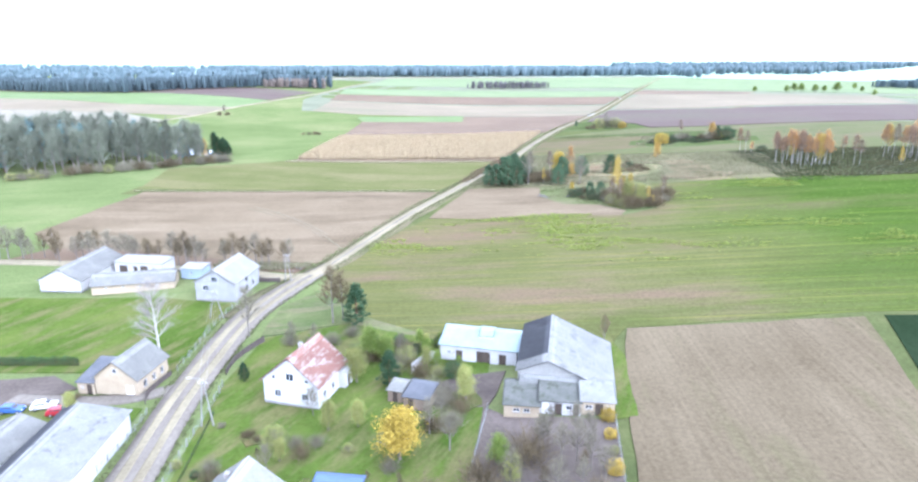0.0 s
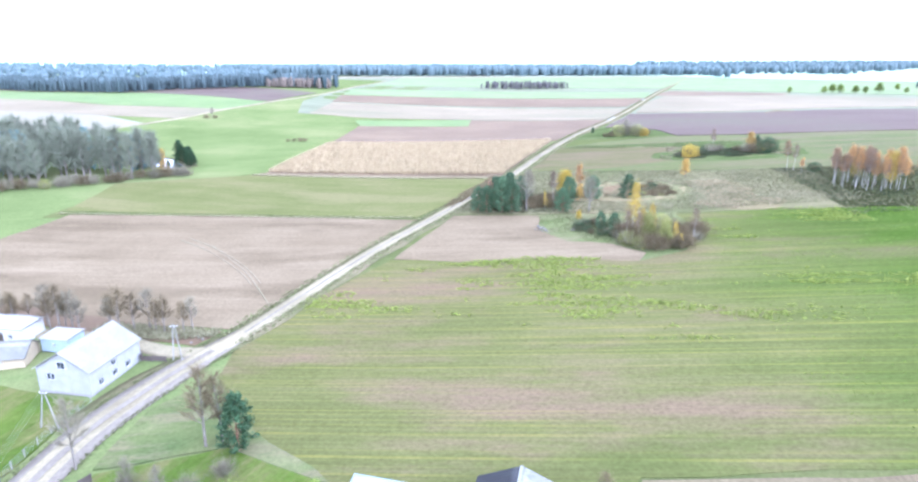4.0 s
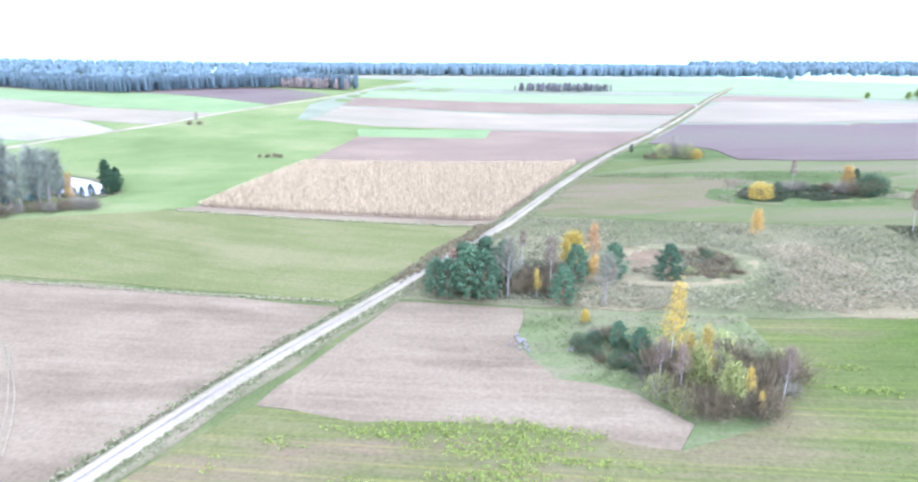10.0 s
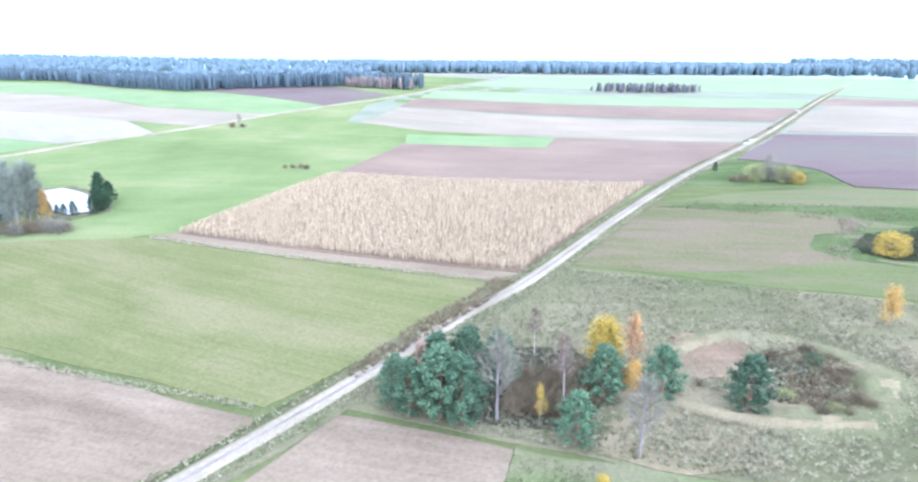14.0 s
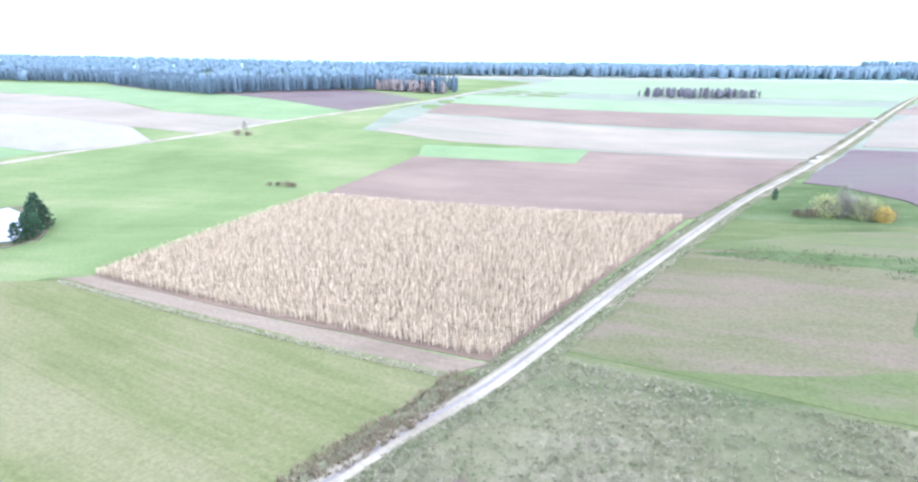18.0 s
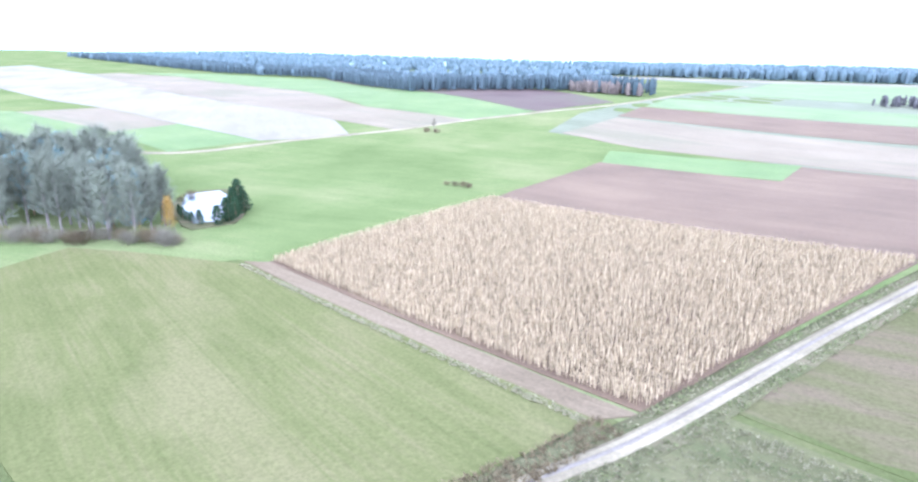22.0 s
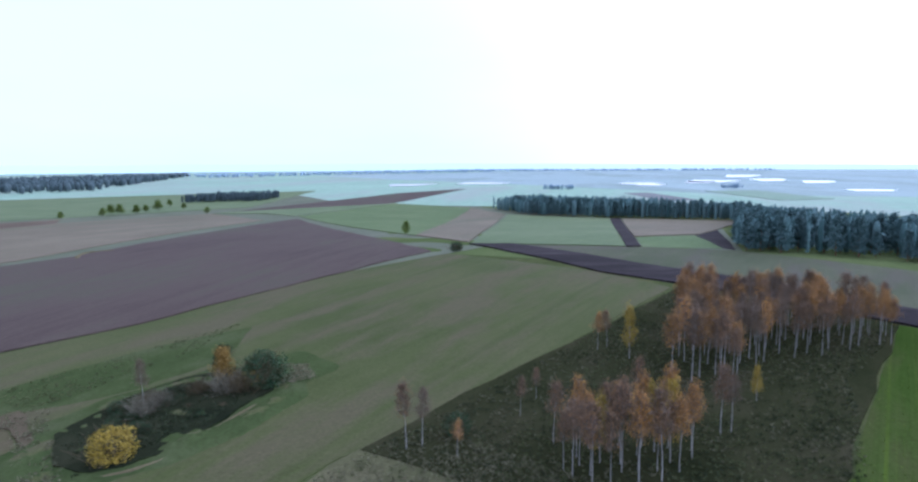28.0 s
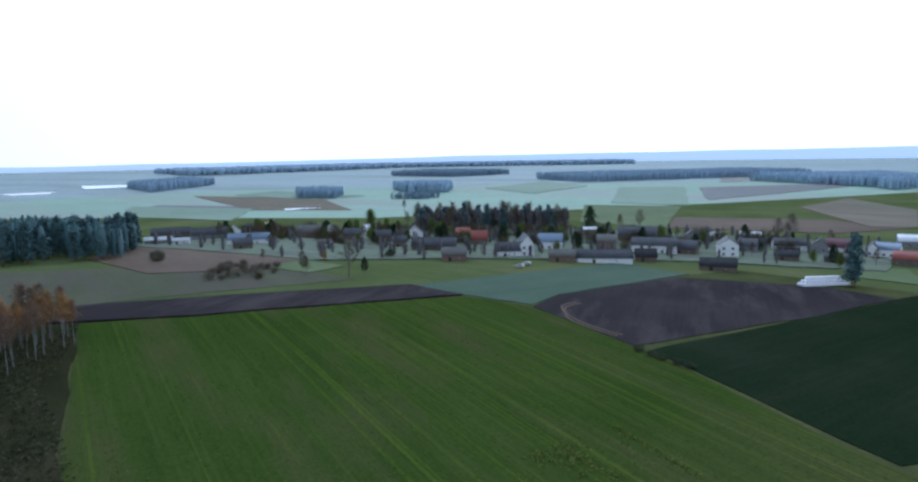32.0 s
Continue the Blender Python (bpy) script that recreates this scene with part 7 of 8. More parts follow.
for x, y in scatter([(270, -85), (330, 10), (400, 110), (500, 170), (560, 150), (480, 40), (400, -60), (300, -130)], 210, 71, 5):
    plant(tree_rng.choice(["shrub_brown", "bare_brown", "shrub_grey", "spruce", "spruce", "shrub_brown", "green"]), x, y, tree_rng.uniform(4, 11), group="garden trees of the eastern village")
for x, y in scatter([(480, 30), (425, -62), (470, -96), (545, 0)], 44, 72, 5):
    plant(tree_rng.choice(["tall_pine", "bare_brown", "bare", "bare_brown", "tall_pine"]), x, y, tree_rng.uniform(13, 19), group="trees behind the eastern village")
for x, y in scatter([(300, 178), (322, 165), (345, 185), (320, 200), (300, 195)], 26, 73, 3):
    plant(tree_rng.choice(["shrub_brown", "shrub_grey"]), x, y, tree_rng.uniform(2, 3.6))
forest("village_wood", "brown bare wood behind the eastern village", [(480, 30), (425, -62), (470, -96), (545, 0)], 170, 14, L_HAZED_TWIG, 74, 6, 0.7)
forest("village_trees", "bare trees among the village houses", [(330, 150), (316, 80), (270, -10), (230, -70), (260, -160), (330, -140), (420, -80), (500, 20), (580, 150), (480, 205)], 320, 7, L_HAZED_TWIG, 75, 6, 0.75)
field("village_ground", [(560, 185), (470, 215), (340, 150), (316, 80), (270, -10), (215, -70), (260, -160), (330, -140), (420, -80), (500, 20)], PLOT, "grassy village plots and yards", 10, 2)
field("field_village_brown", [(330, 215), (321, 167), (345, 150), (420, 170), (470, 215), (400, 235)], SOIL_DARK, "brown garden field before the village", 10, 1)
field("field_village_lit", [(306, 160), (318, 142), (345, 152), (326, 172)], GREEN_LIT, "small bright green plot", 6, 1)
field("field_village_lit", [(190, -52), (215, -42), (235, -62), (215, -85)], GREEN_LIT, "bright green plot beside the bales", 6, 1)
field("field_southeast_brown", [(471, -219), (405, -140), (318, -206), (309, -293), (384, -300)], SOIL_DARK, "dark ploughed strip behind the village", 15, 1)
field("field_southeast_red", [(384, -450), (309, -293), (330, -270), (469, -400), (511, -560)], STUBBLE, "reddish brown stubble field", 15, 1)
field("field_southeast_lit", [(483, -121), (405, -138), (471, -217), (560, -330), (640, -260)], GREEN_LIT, "bright green field behind the village", 15, 1)
field("field_southeast_tan", [(750, -18), (830, 74), (1200, 90), (1000, -60)], STUBBLE, "tan field behind the village", 15, 1)

# shallow flood water on the wet meadows
for k, pts in enumerate([[(1240, 1330), (1330, 1410), (1440, 1330), (1300, 1290)], [(1420, 1260), (1560, 1330), (1600, 1200), (1500, 1180)], [(1640, 900), (1760, 930), (1790, 840), (1700, 830)], [(1800, 780), (1980, 830), (1960, 740), (1850, 730)],
                         [(2050, 640), (2300, 740), (2330, 640), (2150, 600)], [(1480, 360), (1560, 390), (1580, 300), (1500, 310)], [(1560, 830), (1700, 860), (1690, 790), (1590, 780)], [(1860, 800), (2100, 850), (2060, 700), (1900, 720)],
                         [(2500, 860), (2900, 960), (2900, 820), (2600, 800)], [(1950, 520), (2150, 560), (2150, 470), (1990, 470)], [(796, 45), (818, 40), (822, 2), (806, 2)], [(1700, 250), (1900, 260), (1860, 150), (1720, 170)]]):
    field("flood_water", pts, POND, "shallow flood water shining on the meadow", 20, 6, 0.75, "water")

# strips of far fields, haze mixed into their base colours
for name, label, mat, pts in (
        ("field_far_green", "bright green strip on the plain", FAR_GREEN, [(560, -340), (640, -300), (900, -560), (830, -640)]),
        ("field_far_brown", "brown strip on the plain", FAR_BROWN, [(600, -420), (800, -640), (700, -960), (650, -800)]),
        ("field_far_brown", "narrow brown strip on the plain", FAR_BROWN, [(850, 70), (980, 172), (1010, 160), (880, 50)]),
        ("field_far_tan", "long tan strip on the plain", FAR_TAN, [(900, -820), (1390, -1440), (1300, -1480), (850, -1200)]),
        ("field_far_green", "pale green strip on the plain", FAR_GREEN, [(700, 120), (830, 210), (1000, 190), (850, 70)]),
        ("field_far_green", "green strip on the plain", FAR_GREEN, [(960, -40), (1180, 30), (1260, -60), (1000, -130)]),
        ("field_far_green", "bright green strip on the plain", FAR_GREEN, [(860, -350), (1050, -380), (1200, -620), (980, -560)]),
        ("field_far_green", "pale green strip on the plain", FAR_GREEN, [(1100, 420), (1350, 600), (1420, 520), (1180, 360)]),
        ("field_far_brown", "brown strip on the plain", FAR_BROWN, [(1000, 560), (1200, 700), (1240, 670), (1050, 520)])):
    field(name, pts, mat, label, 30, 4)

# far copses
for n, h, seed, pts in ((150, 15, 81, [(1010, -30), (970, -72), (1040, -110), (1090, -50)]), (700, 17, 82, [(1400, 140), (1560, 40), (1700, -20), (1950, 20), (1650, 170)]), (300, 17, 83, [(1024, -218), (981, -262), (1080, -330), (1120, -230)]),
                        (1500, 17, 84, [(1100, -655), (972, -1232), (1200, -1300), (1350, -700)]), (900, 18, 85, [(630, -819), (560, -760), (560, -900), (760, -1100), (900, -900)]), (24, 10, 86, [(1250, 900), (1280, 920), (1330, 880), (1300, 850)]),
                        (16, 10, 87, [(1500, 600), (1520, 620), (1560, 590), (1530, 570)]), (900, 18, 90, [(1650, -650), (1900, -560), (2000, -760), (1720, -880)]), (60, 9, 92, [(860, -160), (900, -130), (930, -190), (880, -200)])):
    forest("copse", "far copse on the plain, paled with haze colour", pts, n * 2, h, L_MIST, seed, 5, 0.79)
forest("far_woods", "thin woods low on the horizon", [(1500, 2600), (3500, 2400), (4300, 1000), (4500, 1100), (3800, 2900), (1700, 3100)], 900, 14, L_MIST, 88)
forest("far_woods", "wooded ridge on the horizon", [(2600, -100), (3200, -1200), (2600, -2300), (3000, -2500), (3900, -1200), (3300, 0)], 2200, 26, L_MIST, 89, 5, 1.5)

# white wrapped silage bales
WRAP = plain("white_plastic_wrap", (0.78, 0.79, 0.81), (0.85, 0.86, 0.88), 1.2, rough=0.35, spec=0.5, bump=0.2)


def bale_mesh():
    bm = bmesh.new()
    bmesh.ops.create_cone(bm, cap_ends=True, segments=14, radius1=0.65, radius2=0.65, depth=1.2)
    bmesh.ops.bevel(bm, geom=[e for e in bm.edges if abs(e.verts[0].co.z - e.verts[1].co.z) < 0.01], offset=0.12, segments=2, affect="EDGES")
    return bm_mesh("silage_bale", bm, WRAP)


BALE = bale_mesh()
for lay in range(3):
    for row in range(3 - lay):
        for i in range(16 - 2 * lay):
            x, y = 211 - 0.25 * (i * 1.3) + row * 1.25 - 1.0 + lay * 0.6, -1.5 - (i + lay) * 1.32
            ob = new("silage_bale", BALE)
            ob.matrix_basis = pose(x, y, gz(x, y) + 0.9 + lay * 1.15, 90, 0, 80 + tree_rng.uniform(-6, 6))
            tagged(ob, "white plastic-wrapped round silage bale in a stack", "bale", "stack of silage bales")

# the rim of the land, far beyond the fields; its blue glow paints haze
def far_rim():
    v, f, n = [], [], 240
    for i in range(n):
        an = 2 * math.pi * i / n
        deg = (math.degrees(an) + 180) % 360 - 180
        top = np.interp(deg, [-180, -120, -90, -63, -45, -30, -15, 3, 20, 37, 70, 100, 130, 180], [60, 65, 75, 73, 66, 60, 45, 34, 40, 50, 50, 62, 60, 60]) + 4 * noise.noise((math.cos(an) * 9, math.sin(an) * 9, 0))
        for z in (-20, top):
            v.append((60 + 4780 * math.cos(an), 220 + 4780 * math.sin(an), z))
    for i in range(n):
        a, b = 2 * i, 2 * ((i + 1) % n)
        f.append((a, b, b + 1, a + 1))
    m, nt, b = nodes_of("haze_glow_rim", 1.0, 0.0)
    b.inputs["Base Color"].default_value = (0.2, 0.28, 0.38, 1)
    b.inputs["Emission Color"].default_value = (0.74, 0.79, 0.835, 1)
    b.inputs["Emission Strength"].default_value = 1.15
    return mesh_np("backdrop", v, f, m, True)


tagged(new("backdrop", far_rim()), "rim of far land glowing in painted haze blue", "backdrop", kind="structure")

# ---- along the roads and in the fields ----
ribbon("road_strip", [(-6.5, 151.1, 0.6), (-2.2, 170.0, 0.6), (6.3, 204.3, 0.6), (18.4, 242.3, 0.6), (28.7, 278.6, 0.7), (36.5, 303.4, 0.7), (48.2, 365.6, 0.7), (65.2, 453.0, 0.7), (79.2, 511.5, 0.7), (96.0, 579.1, 0.7)], 0.6, ROAD_OLD, "darker strip between the wheel tracks", 0.505, 0.02, 0.2, "road strip")
for pts in ([(-55.6, 212.6), (-43, 204.4), (-30.4, 194), (-21.5, 185), (-16.2, 178.6)], [(-57, 210.4), (-44.3, 202.4), (-32, 192.2), (-23, 183.4), (-17.8, 177)], [(-44, 206), (-41.3, 203.1), (-25, 187.3), (-12.7, 172), (-6.4, 163.5)]):
    ribbon("wheel_track", [(*q, 0.3) for q in pts], 0.3, STUBBLE, "faint tractor wheel track in the soil", 0.29, 0.01, 0.1, "track")
for k in (0.0, 1.9):
    ribbon("wheel_track", [(222 + k, 97.5, 0.7), (219.5 + k, 105.5, 0.7), (210 + k, 112.6 - k, 0.7), (201, 114 - k, 0.7), (190, 112 - k, 0.7)], 0.7, SOIL_DARK, "curved tractor track in the dark soil", 0.33, 0.01, 0.15, "track")
ribbon("ditch_bank", [(18.5, 257, 2.5), (23.5, 272.4, 3), (28, 287.4, 4), (29.5, 297, 4)], 3, VERGE, "brown weedy ditch bank beside the road", 0.3, 0.35, 0.6, "bank")
tufts("ditch_weeds", "brown dead weeds along the ditch", [(17, 250), (20, 249), (27, 272), (31, 285), (33, 298), (28, 300), (26, 288), (21, 272)], 420, 0.7, L_BROWN, 91, 0.5)
def roadside(name, label, pts, n, near, wide, size, mat, seed, z=0.42):
    """Grass tufts in a band on both sides of a road."""
    r = np.random.default_rng(seed)
    q = spline(pts, 2.0)
    d = np.gradient(q[:, :2], axis=0)
    d /= np.linalg.norm(d, axis=1)[:, None]
    i = r.integers(0, len(q), n)
    off = (near + wide * r.uniform(0, 1, n) ** 1.5) * r.choice([-1, 1], n)
    p = q[i, :2] + np.stack([d[i, 1], -d[i, 0]], 1) * off[:, None] + d[i] * r.uniform(-1, 1, (n, 1))
    c = np.repeat(p, 6, 0)
    st = np.column_stack([c + r.normal(0, size * 0.3, c.shape), np.repeat([gz(x, y) + z for x, y in p], 6)])
    way = (r.normal(0, 1, (len(c), 3)) * (0.5, 0.5, 0.15) + (0, 0, 0.75)) * (size * r.uniform(0.5, 1.2, (len(c), 1)))
    return tagged(new(name, mesh_np(name, *twigs(st, way, size * 0.2, r), mat)), label, "grass", kind="stuff")


ROAD_LINE = [(-8, 148), (-2.2, 170.0), (6.3, 204.3), (18.4, 242.3), (28.7, 278.6), (36.5, 303.4), (48.2, 365.6), (65.2, 453.0)]
roadside("verge_grass", "dry grass along the road verge", ROAD_LINE, 1500, 2.3, 1.8, 0.4, L_TUFT, 92)
roadside("verge_herbs", "green herbs along the road verge", ROAD_LINE, 2200, 2.2, 2.6, 0.4, L_HERB, 96)
VL = [(-4.3, 47.1), (-7.6, 62.5), (-10.8, 77.7), (-12.9, 91.3), (-14.5, 106.3), (-14.8, 119.3), (-12.1, 133.2), (-8.8, 144.3)]
for k in (-1.5, 1.3):
    ribbon("wheel_track", [(*q, 1.5) for q in VL], 1.5, ROAD, "pale worn wheel track on the village road", 0.452, 0.02, 0.35, "track", shift=k)
roadside("road_edge_grass", "short grass creeping over the road edge", VL, 900, 3.7, 0.9, 0.3, L_HERB, 97, 0.35)
tufts("garden_weeds", "tall dry weeds beside the side lane", [(-24, 146.5), (-12, 149), (-12.5, 152), (-40, 153.5), (-40, 149)], 420, 0.8, L_TUFT, 93, 0.35)
tufts("margin_grass", "pale grass line along the maize margin", [(-80, 304), (27, 297.2), (28, 298.6), (-80, 305.4)], 900, 0.4, L_TUFT, 94, 0.3)
tufts("field_lip", "dry grass lip between brown and green field", [(-118, 233.5), (-60, 236), (9, 236.5), (9, 238), (-60, 237.6), (-118, 235)], 800, 0.4, L_TUFT, 95, 0.3)
for x, y in ((179, 115), (175, 114.8), (172, 114.6), (168, 113.6), (165, 112.7)):
    plant("shrub_green", x, y, 1.6, wide=1.6)


def stone(seed, size):
    r = random.Random(seed)
    bm = bmesh.new()
    bmesh.ops.create_icosphere(bm, subdivisions=1, radius=size)
    for v in bm.verts:
        v.co = Vector((v.co.x * r.uniform(0.8, 1.3), v.co.y * r.uniform(0.7, 1.1), v.co.z * r.uniform(0.5, 0.8)))
    return bm_mesh("stone", bm, FIELD_STONE)


FIELD_STONE = plain("pale_field_stone", (0.102, 0.0918, 0.08075), (0.136, 0.1232, 0.1088), 1.5, stain=(0.0765, 0.068, 0.0595), stain_at=0.6)
STONES = [stone(i, 0.45) for i in range(5)]
for cx, cy, n, sp in ((51.0, 223.3, 24, 1.3), (53.0, 221.0, 6, 0.8), (61.0, 221.4, 14, 0.9), (-14.5, 148.6, 9, 1.2)):
    for i in range(n):
        x, y = cx + tree_rng.gauss(0, sp * 0.5), cy + tree_rng.gauss(0, sp)
        ob = new("stone", STONES[i % 5])
        k = tree_rng.uniform(0.3, 0.9)
        ob.matrix_basis = pose(x, y, gz(x, y) + 0.3 + 0.12 * k, 0, 0, tree_rng.uniform(0, 360)) @ Matrix.Scale(k, 4)
        tagged(ob, "pale grey field stone in a cleared heap", "stone", "cleared field stones")
for x, y, a in ((93.7, 573.8, 20), (97.6, 591, 14), (144, 790, 15), (164, 886, 15)):
    ob = new("concrete_slab", boxes("concrete_slab", CONCRETE, (-1.6, 1.6, -3, 3, 0, 0.3)))
    ob.matrix_basis = pose(x, y, gz(x, y) + 0.45, 0, 0, -a)
    tagged(ob, "pale concrete culvert slab on the gravel road", "slab")
# A flat dark patch stands for the small bare hollow.
field("field_hollow", [(223, 609), (239, 603), (250, 627), (240, 636), (228, 622)], PIT, "dark bare hollow in the ploughed field", 4, 1.5)
ribbon("field_hollow_lip", [(222, 610, 3), (226, 621, 3), (238, 637, 3), (250, 630, 3)], 3, REED, "pale bank round the bare hollow", 0.3, 0.5, 0.8, "bank")

# ---- near village: fences, poles, hedge, cars ----
def fence(label, pts, step, high, mat, boards=False):
    """Posts at even steps with rails, or boards, between them."""
    x0, y0 = pts[0]
    ob = base("fence", label, "fence", pose(x0, y0, 0))
    q = spline(pts, step)
    post = boxes("post", CONCRETE if not boards else mat, (-0.06, 0.06, -0.06, 0.06, 0, high))
    for i, (x, y) in enumerate(q[:, :2]):
        z = gz(x, y) + 0.28
        part("post", post, ob, m=pose(x - x0, y - y0, z))
        if i + 1 == len(q):
            break
        x2, y2 = q[i + 1, :2]
        ln = math.hypot(x2 - x, y2 - y)
        an = math.degrees(math.atan2(y2 - y, x2 - x))
        if boards:
            me = boxes("board_panel", mat, (0.065, ln - 0.065, -0.02, 0.02, 0.1, high - 0.05))
        else:
            me = boxes("mesh_panel", mat, *[(0.07, ln - 0.07, -0.006, 0.006, zz, zz + 0.018) for zz in np.linspace(0.15, high - 0.1, 6)])
        part("panel", me, ob, m=pose(x - x0, y - y0, z, 0, 0, an))
    return ob


WIRE = plain("grey_green_wire_mesh", (0.14, 0.17, 0.16), (0.18, 0.2, 0.19), 1.0, rough=0.6)
BOARD_D = plain("dark_stained_boards", (0.05, 0.042, 0.038), (0.075, 0.06, 0.052), 0.8)
BOARD_W = plain("pale_weathered_boards", (0.3, 0.3, 0.29), (0.36, 0.355, 0.345), 0.8)
fence("grey wire-mesh fence on concrete posts along the garden", [(1.2, 48), (-1.6, 60), (-3.6, 72), (-5.2, 82), (-6.2, 87)], 2.6, 1.4, WIRE)
fence("dark board fence with a gate by the garden path", [(-7.5, 91), (-8.2, 96), (-7.2, 101.5), (-6.0, 105)], 2.4, 1.4, BOARD_D, True)
fence("grey wire-mesh fence along the wide lawn", [(-17.8, 92), (-19, 101), (-20.5, 112), (-20.8, 124)], 2.6, 1.4, WIRE)
fence("dark picket fence before the cream house", [(-17.2, 80.5), (-18.6, 84), (-18.2, 90.5)], 2.2, 1.2, BOARD_D, True)
fence("wire fence beside the barn's lawn", [(-13.2, 62), (-13.6, 70), (-15.0, 77.5)], 2.2, 1.3, WIRE)
fence("grey farmyard fence with thin rails", [(42.4, 81.0), (41.8, 72), (41.2, 63), (40.8, 52)], 2.6, 1.3, WIRE)
fence("green wire fence along the ploughed field", [(62.4, 78), (62.2, 70), (62.0, 60), (62.0, 50)], 2.6, 1.4, WIRE)
fence("pale board fence beside the stable", [(31.8, 97.2), (29.8, 97.4), (28.4, 94.6), (27.6, 92.6)], 2.0, 2.0, BOARD_W, True)
fence("dark fence along the side lane", [(-16, 138.4), (-21, 138.2), (-21.8, 139.6)], 2.2, 1.2, BOARD_D, True)
for i in range(30):
    plant("thuja", -57.5 + i * 0.62, 92.0 + i * 0.045, 2.0 + tree_rng.uniform(-0.15, 0.15), group="thuja hedge beside the lawn")
for i in range(40):
    t = i / 40
    plant("thuja", 2.6 - 6.2 * t, 50 + 29 * t, 0.8, group="low hedge inside the garden fence")


def pole(label, x, y, spread, turn, high, lamp=True):
    """A forked concrete pole: two legs that meet at the head, with a lamp arm and insulators."""
    ob = base("utility_pole", label, "utility pole", pose(x, y, gz(x, y) + 0.2, 0, 0, turn))
    for sgn in (-1, 1):
        V, F = [], []
        tube(V, F, [(sgn * spread / 2, 0, 0), (sgn * 0.12, 0, high)], [0.14, 0.09], 6)
        part("leg", mesh_np("leg", V, F, CONCRETE, True), ob)
    part("crossarm", boxes("crossarm", METAL, (-0.7, 0.7, -0.05, 0.05, high - 0.4, high - 0.3)), ob)
    for k in (-0.6, 0, 0.6):
        part("insulator", boxes("insulator", FRAME_W, (k - 0.05, k + 0.05, -0.05, 0.05, high - 0.3, high - 0.12)), ob)
    if lamp:
        V, F = [], []
        tube(V, F, [(0, 0, high - 0.1), (-0.8, 0, high + 0.5), (-1.8, 0, high + 0.55)], [0.04, 0.035, 0.03], 5)
        arm = part("lamp_arm", mesh_np("lamp_arm", V, F, METAL, True), ob)
        part("lamp_head", boxes("lamp_head", METAL, (-2.4, -1.78, -0.12, 0.12, high + 0.48, high + 0.6)), arm)
    return ob


pole("forked concrete utility pole with a street lamp arm", -2.7, 74.7, 2.0, 8, 8.2)
pole("forked concrete utility pole beside the road", -22.2, 116.4, 3.2, 0, 6.6, False)
pole("forked concrete utility pole beside the lane", -14.0, 139.0, 1.6, 20, 7.5, False)
for k in (-0.6, 0.0, 0.6):
    V, F = [], []
    tube(V, F, [(-2.7 + k, 74.7, gz(-2.7, 74.7) + 8.2), (-12.5 + k, 95, gz(-12, 95) + 6.6), (-22.2 + k, 116.4, gz(-22, 116) + 6.6)], [0.009, 0.009, 0.009], 4)
    tagged(new("cable", mesh_np("cable", V, F, METAL)), "thin overhead power cable between poles", "cable")


def car(label, x, y, turn, paint):
    """A small hatchback: pressed body, cabin, glass, wheels and lamps."""
    ob = base("car", label, "car", pose(x, y, gz(x, y) + 0.28, 0, 0, turn))
    bm = bmesh.new()
    prof = [(-2.0, 0.3), (2.0, 0.3), (2.05, 0.6), (1.9, 0.82), (0.95, 0.95), (0.3, 1.42), (-1.3, 1.45), (-1.95, 0.98), (-2.05, 0.6)]
    rows = []
    for yy, k in ((-0.82, 1), (-0.72, 1.0), (0.72, 1.0), (0.82, 1)):
        rows.append([bm.verts.new((px, yy * (0.86 if pz > 1.2 else 1), pz - (0.06 if abs(yy) > 0.8 and pz > 0.7 else 0))) for px, pz in prof])
    for a, b in zip(rows, rows[1:]):
        for i in range(len(prof)):
            j = (i + 1) % len(prof)
            bm.faces.new((a[i], a[j], b[j], b[i]))
    bm.faces.new(rows[0])
    bm.faces.new(rows[-1][::-1])
    body = part("body", bm_mesh("body", bm, paint), ob)
    for sgn in (-1, 1):
        part("side_window", boxes("side_window", GLASS, (-1.3, 0.35, sgn * 0.76 - 0.02, sgn * 0.76 + 0.02, 0.98, 1.3)), body)
        part("headlight", boxes("headlight", FRAME_W, (1.98, 2.07, sgn * 0.6 - 0.15, sgn * 0.6 + 0.15, 0.6, 0.75)), body)
    part("windscreen", mesh_np("windscreen", [(0.93, -0.62, 0.99), (0.93, 0.62, 0.99), (0.34, 0.55, 1.4), (0.34, -0.55, 1.4)], [(0, 1, 2, 3)], GLASS), body, m=pose(0.03, 0, 0.03))
    bw = bmesh.new()
    bmesh.ops.create_cone(bw, cap_ends=True, segments=16, radius1=0.3, radius2=0.3, depth=0.2, matrix=Matrix.Rotation(radians(90), 4, "X"))
    tyre = bm_mesh("tyre", bw, TAR_ROOF)
    br = bmesh.new()
    bmesh.ops.create_cone(br, cap_ends=True, segments=12, radius1=0.18, radius2=0.18, depth=0.22, matrix=Matrix.Rotation(radians(90), 4, "X"))
    rim = bm_mesh("rim", br, METAL)
    for px in (-1.25, 1.3):
        for py in (-0.74, 0.74):
            w = part("wheel", tyre, ob, m=pose(px, py, 0.3))
            part("rim", rim, w)
    return ob


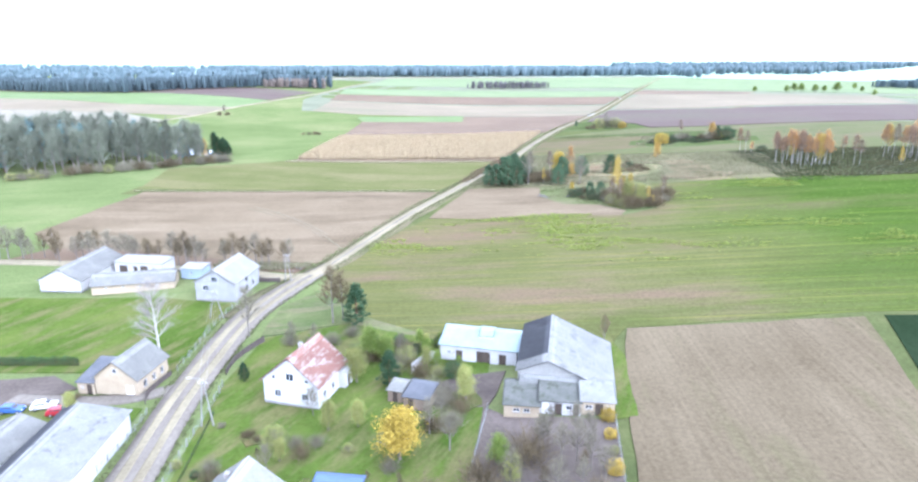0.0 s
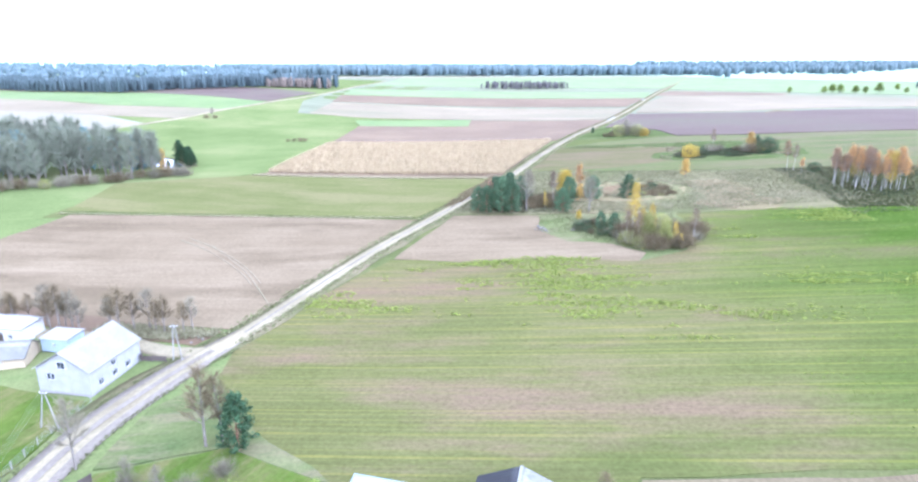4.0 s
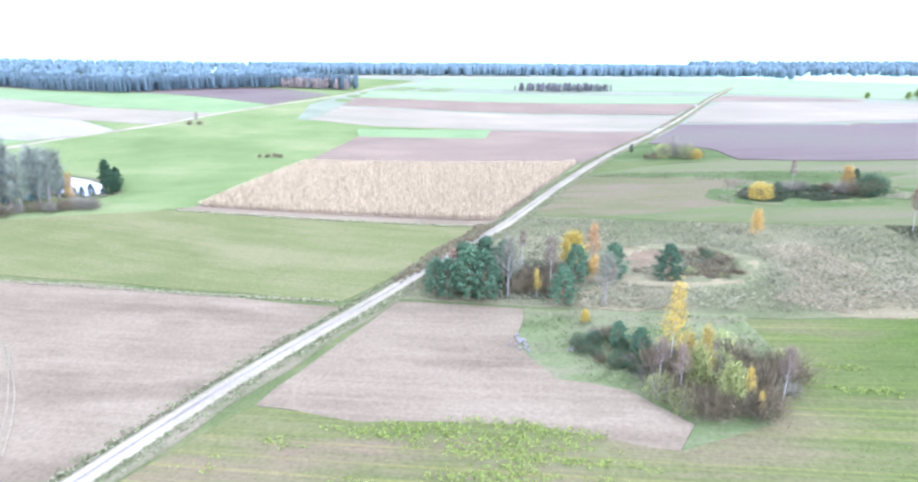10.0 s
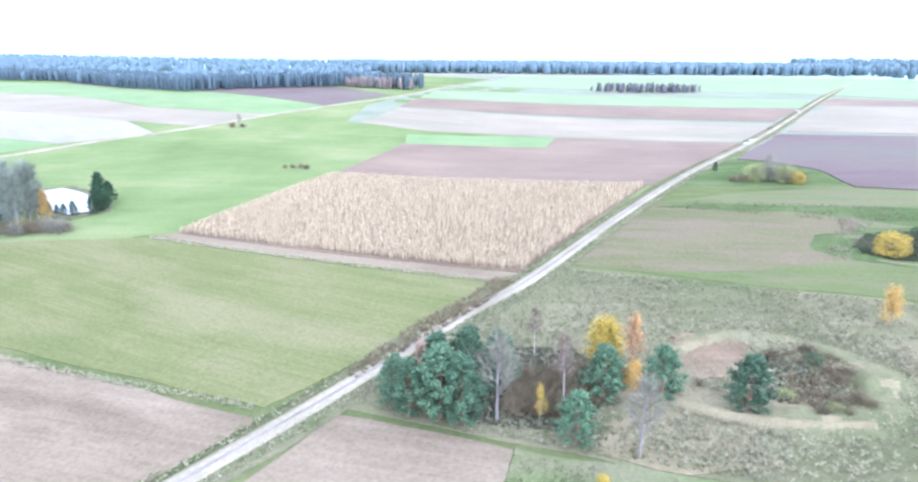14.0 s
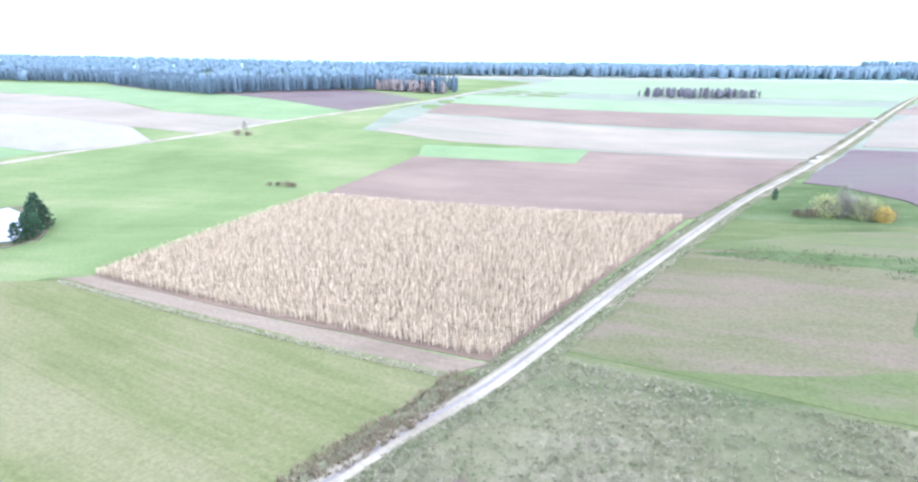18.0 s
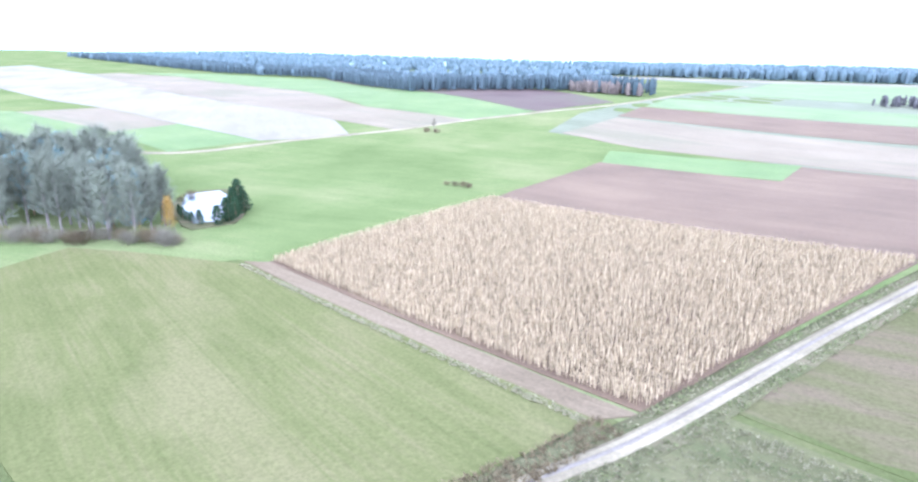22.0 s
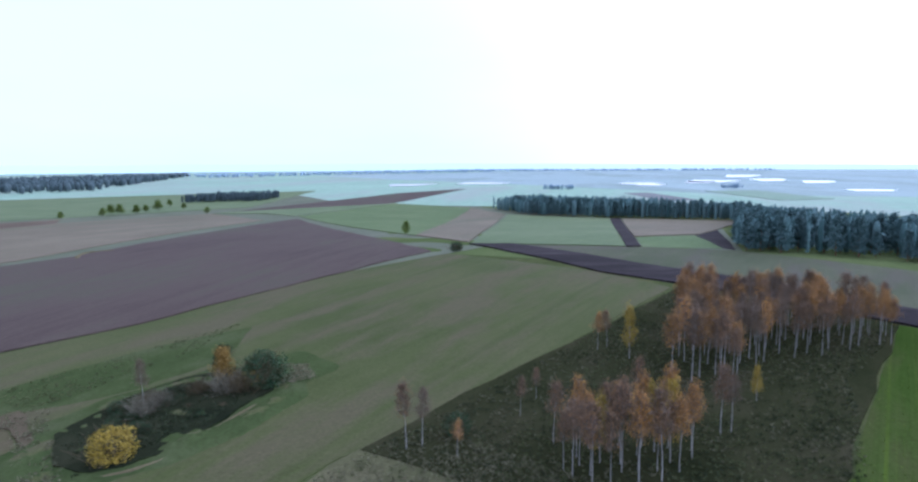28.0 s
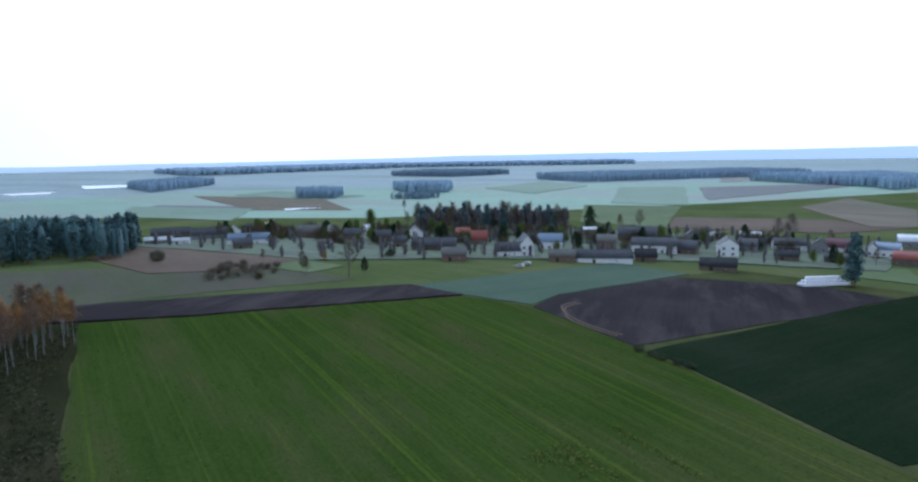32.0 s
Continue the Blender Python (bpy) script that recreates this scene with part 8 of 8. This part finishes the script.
car("blue hatchback parked by the sheds", -39.5, 76.6, 12, plain("blue_car_paint", (0.03, 0.07, 0.2), (0.04, 0.085, 0.23), 0.5, rough=0.25, spec=0.5, bump=0))
car("pale hatchback parked by the sheds", -34.6, 78.2, 24, plain("white_car_paint", (0.4, 0.4, 0.4), (0.44, 0.44, 0.44), 0.5, rough=0.25, spec=0.5, bump=0))
car("red hatchback parked beside the barn", -30.4, 76.6, 20, plain("red_car_paint", (0.25, 0.02, 0.03), (0.3, 0.03, 0.04), 0.5, rough=0.25, spec=0.5, bump=0))
car("blue hatchback behind the old shed", -42.5, 74.2, 0, bpy.data.materials["blue_car_paint"])
car("pale car at the field's edge before the village", 285.8, 76.8, 30, bpy.data.materials["white_car_paint"])
car("pale car at the field's edge before the village", 290.2, 70.1, 40, bpy.data.materials["white_car_paint"])
ob = base("handcart", "small grey handcart beside the garden shed", "cart", pose(27.4, 87.6, gz(27.4, 87.6) + 0.28, 0, 0, 30))
part("tray", boxes("tray", BOARD_W, (-0.7, 0.7, -1.1, 1.1, 0.5, 0.58), (-0.7, -0.64, -1.1, 1.1, 0.58, 0.95), (0.64, 0.7, -1.1, 1.1, 0.58, 0.95)), ob)
for sgn in (-1, 1):
    part("wheel", boxes("wheel", TAR_ROOF, (sgn * 0.78 - 0.06, sgn * 0.78 + 0.06, -0.28, 0.28, 0, 0.56)), ob)
part("shaft", boxes("shaft", BOARD_D, (-0.04, 0.04, 1.1, 2.4, 0.5, 0.56)), ob)

# shrubs and garden trees between the houses
for key, x, y, h in [("shrub_gold", 61.3, 78.6, 2.2), ("shrub_gold", 61.2, 74, 1.8), ("shrub_gold", 61.0, 65.9, 2.4), ("shrub_willow", 61.4, 70, 1.6), ("shrub_grey", 33, 86, 3.5), ("shrub_grey", 35.5, 83, 3.6), ("shrub_brown", 38, 80, 3.2),
                     ("shrub_grey", 37, 76, 3.4), ("shrub_brown", 34, 75, 3.2), ("shrub_green", 20, 101, 2.4), ("shrub_green", 23, 104, 2.6), ("shrub_green", 27, 101, 2.2), ("shrub_willow", 17, 96, 3), ("shrub_grey", 24, 95, 3.2), ("shrub_grey", 5, 103, 3),
                     ("shrub_grey", 9, 104, 3.2), ("shrub_grey", 0, 104, 3), ("shrub_grey", 12, 108, 3), ("shrub_brown", 5, 72, 1.4), ("shrub_brown", 7.5, 71, 1.2), ("shrub_willow", -2, 64, 1.6), ("shrub_green", 2, 62, 1.4), ("shrub_grey", 14, 70, 2.2),
                     ("shrub_willow", 33, 102, 2.8), ("shrub_green", 31, 104, 2.4), ("bare", 51, 70, 6), ("bare", 56, 68, 6.5), ("bare", 47, 62, 6), ("bare", 53, 60, 6), ("bare", 58, 72, 5.5), ("shrub_brown", -31, 81.6, 1.6), ("shrub_willow", -34, 88, 1.8)]:
    plant(key, x, y, h)

LITTER = land("rusty_leaf_litter", (0.044, 0.06, 0.018), (0.062, 0.066, 0.025), (0.09, 0.072, 0.034), 20, 0.5, 0.2, 0.3, bump=0.6)
for cx, cy, rr in ((35.5, 76, 3.4), (6.6, 71.3, 1.6), (38, 84, 3.4), (47, 58, 3)):
    field("leaf_litter", [(cx + rr * tree_rng.uniform(0.6, 1.3) * math.cos(k * 0.628), cy + rr * tree_rng.uniform(0.5, 1.2) * math.sin(k * 0.628)) for k in range(10)], LITTER, "fallen leaves on the lawn", 0.8, 0.9, category="leaves")
for x, y in scatter([(13, 90), (16, 103), (31, 105), (37, 98), (36, 90), (27, 91), (20, 92)], 26, 98, 1.8):
    plant(tree_rng.choice(["shrub_willow", "shrub_green", "shrub_brown", "willow", "shrub_willow", "green"]), x, y, tree_rng.uniform(2, 4.2), group="garden shrubs behind the house")
for x, y in scatter([(42.5, 50), (43, 76), (60, 76), (60.5, 50)], 17, 99, 2.6):
    plant(tree_rng.choice(["bare_brown", "bare_brown", "bare", "shrub_brown"]), x, y, tree_rng.uniform(3.5, 6), group="fruit trees in the farmyard")
for x, y in scatter([(0, 58), (-2, 76), (14, 74), (28, 66), (38, 62), (38, 52), (22, 60)], 16, 100, 3):
    plant(tree_rng.choice(["shrub_brown", "shrub_willow", "bare_brown", "shrub_grey"]), x, y, tree_rng.uniform(1.2, 3.6), group="garden shrubs on the lawn")
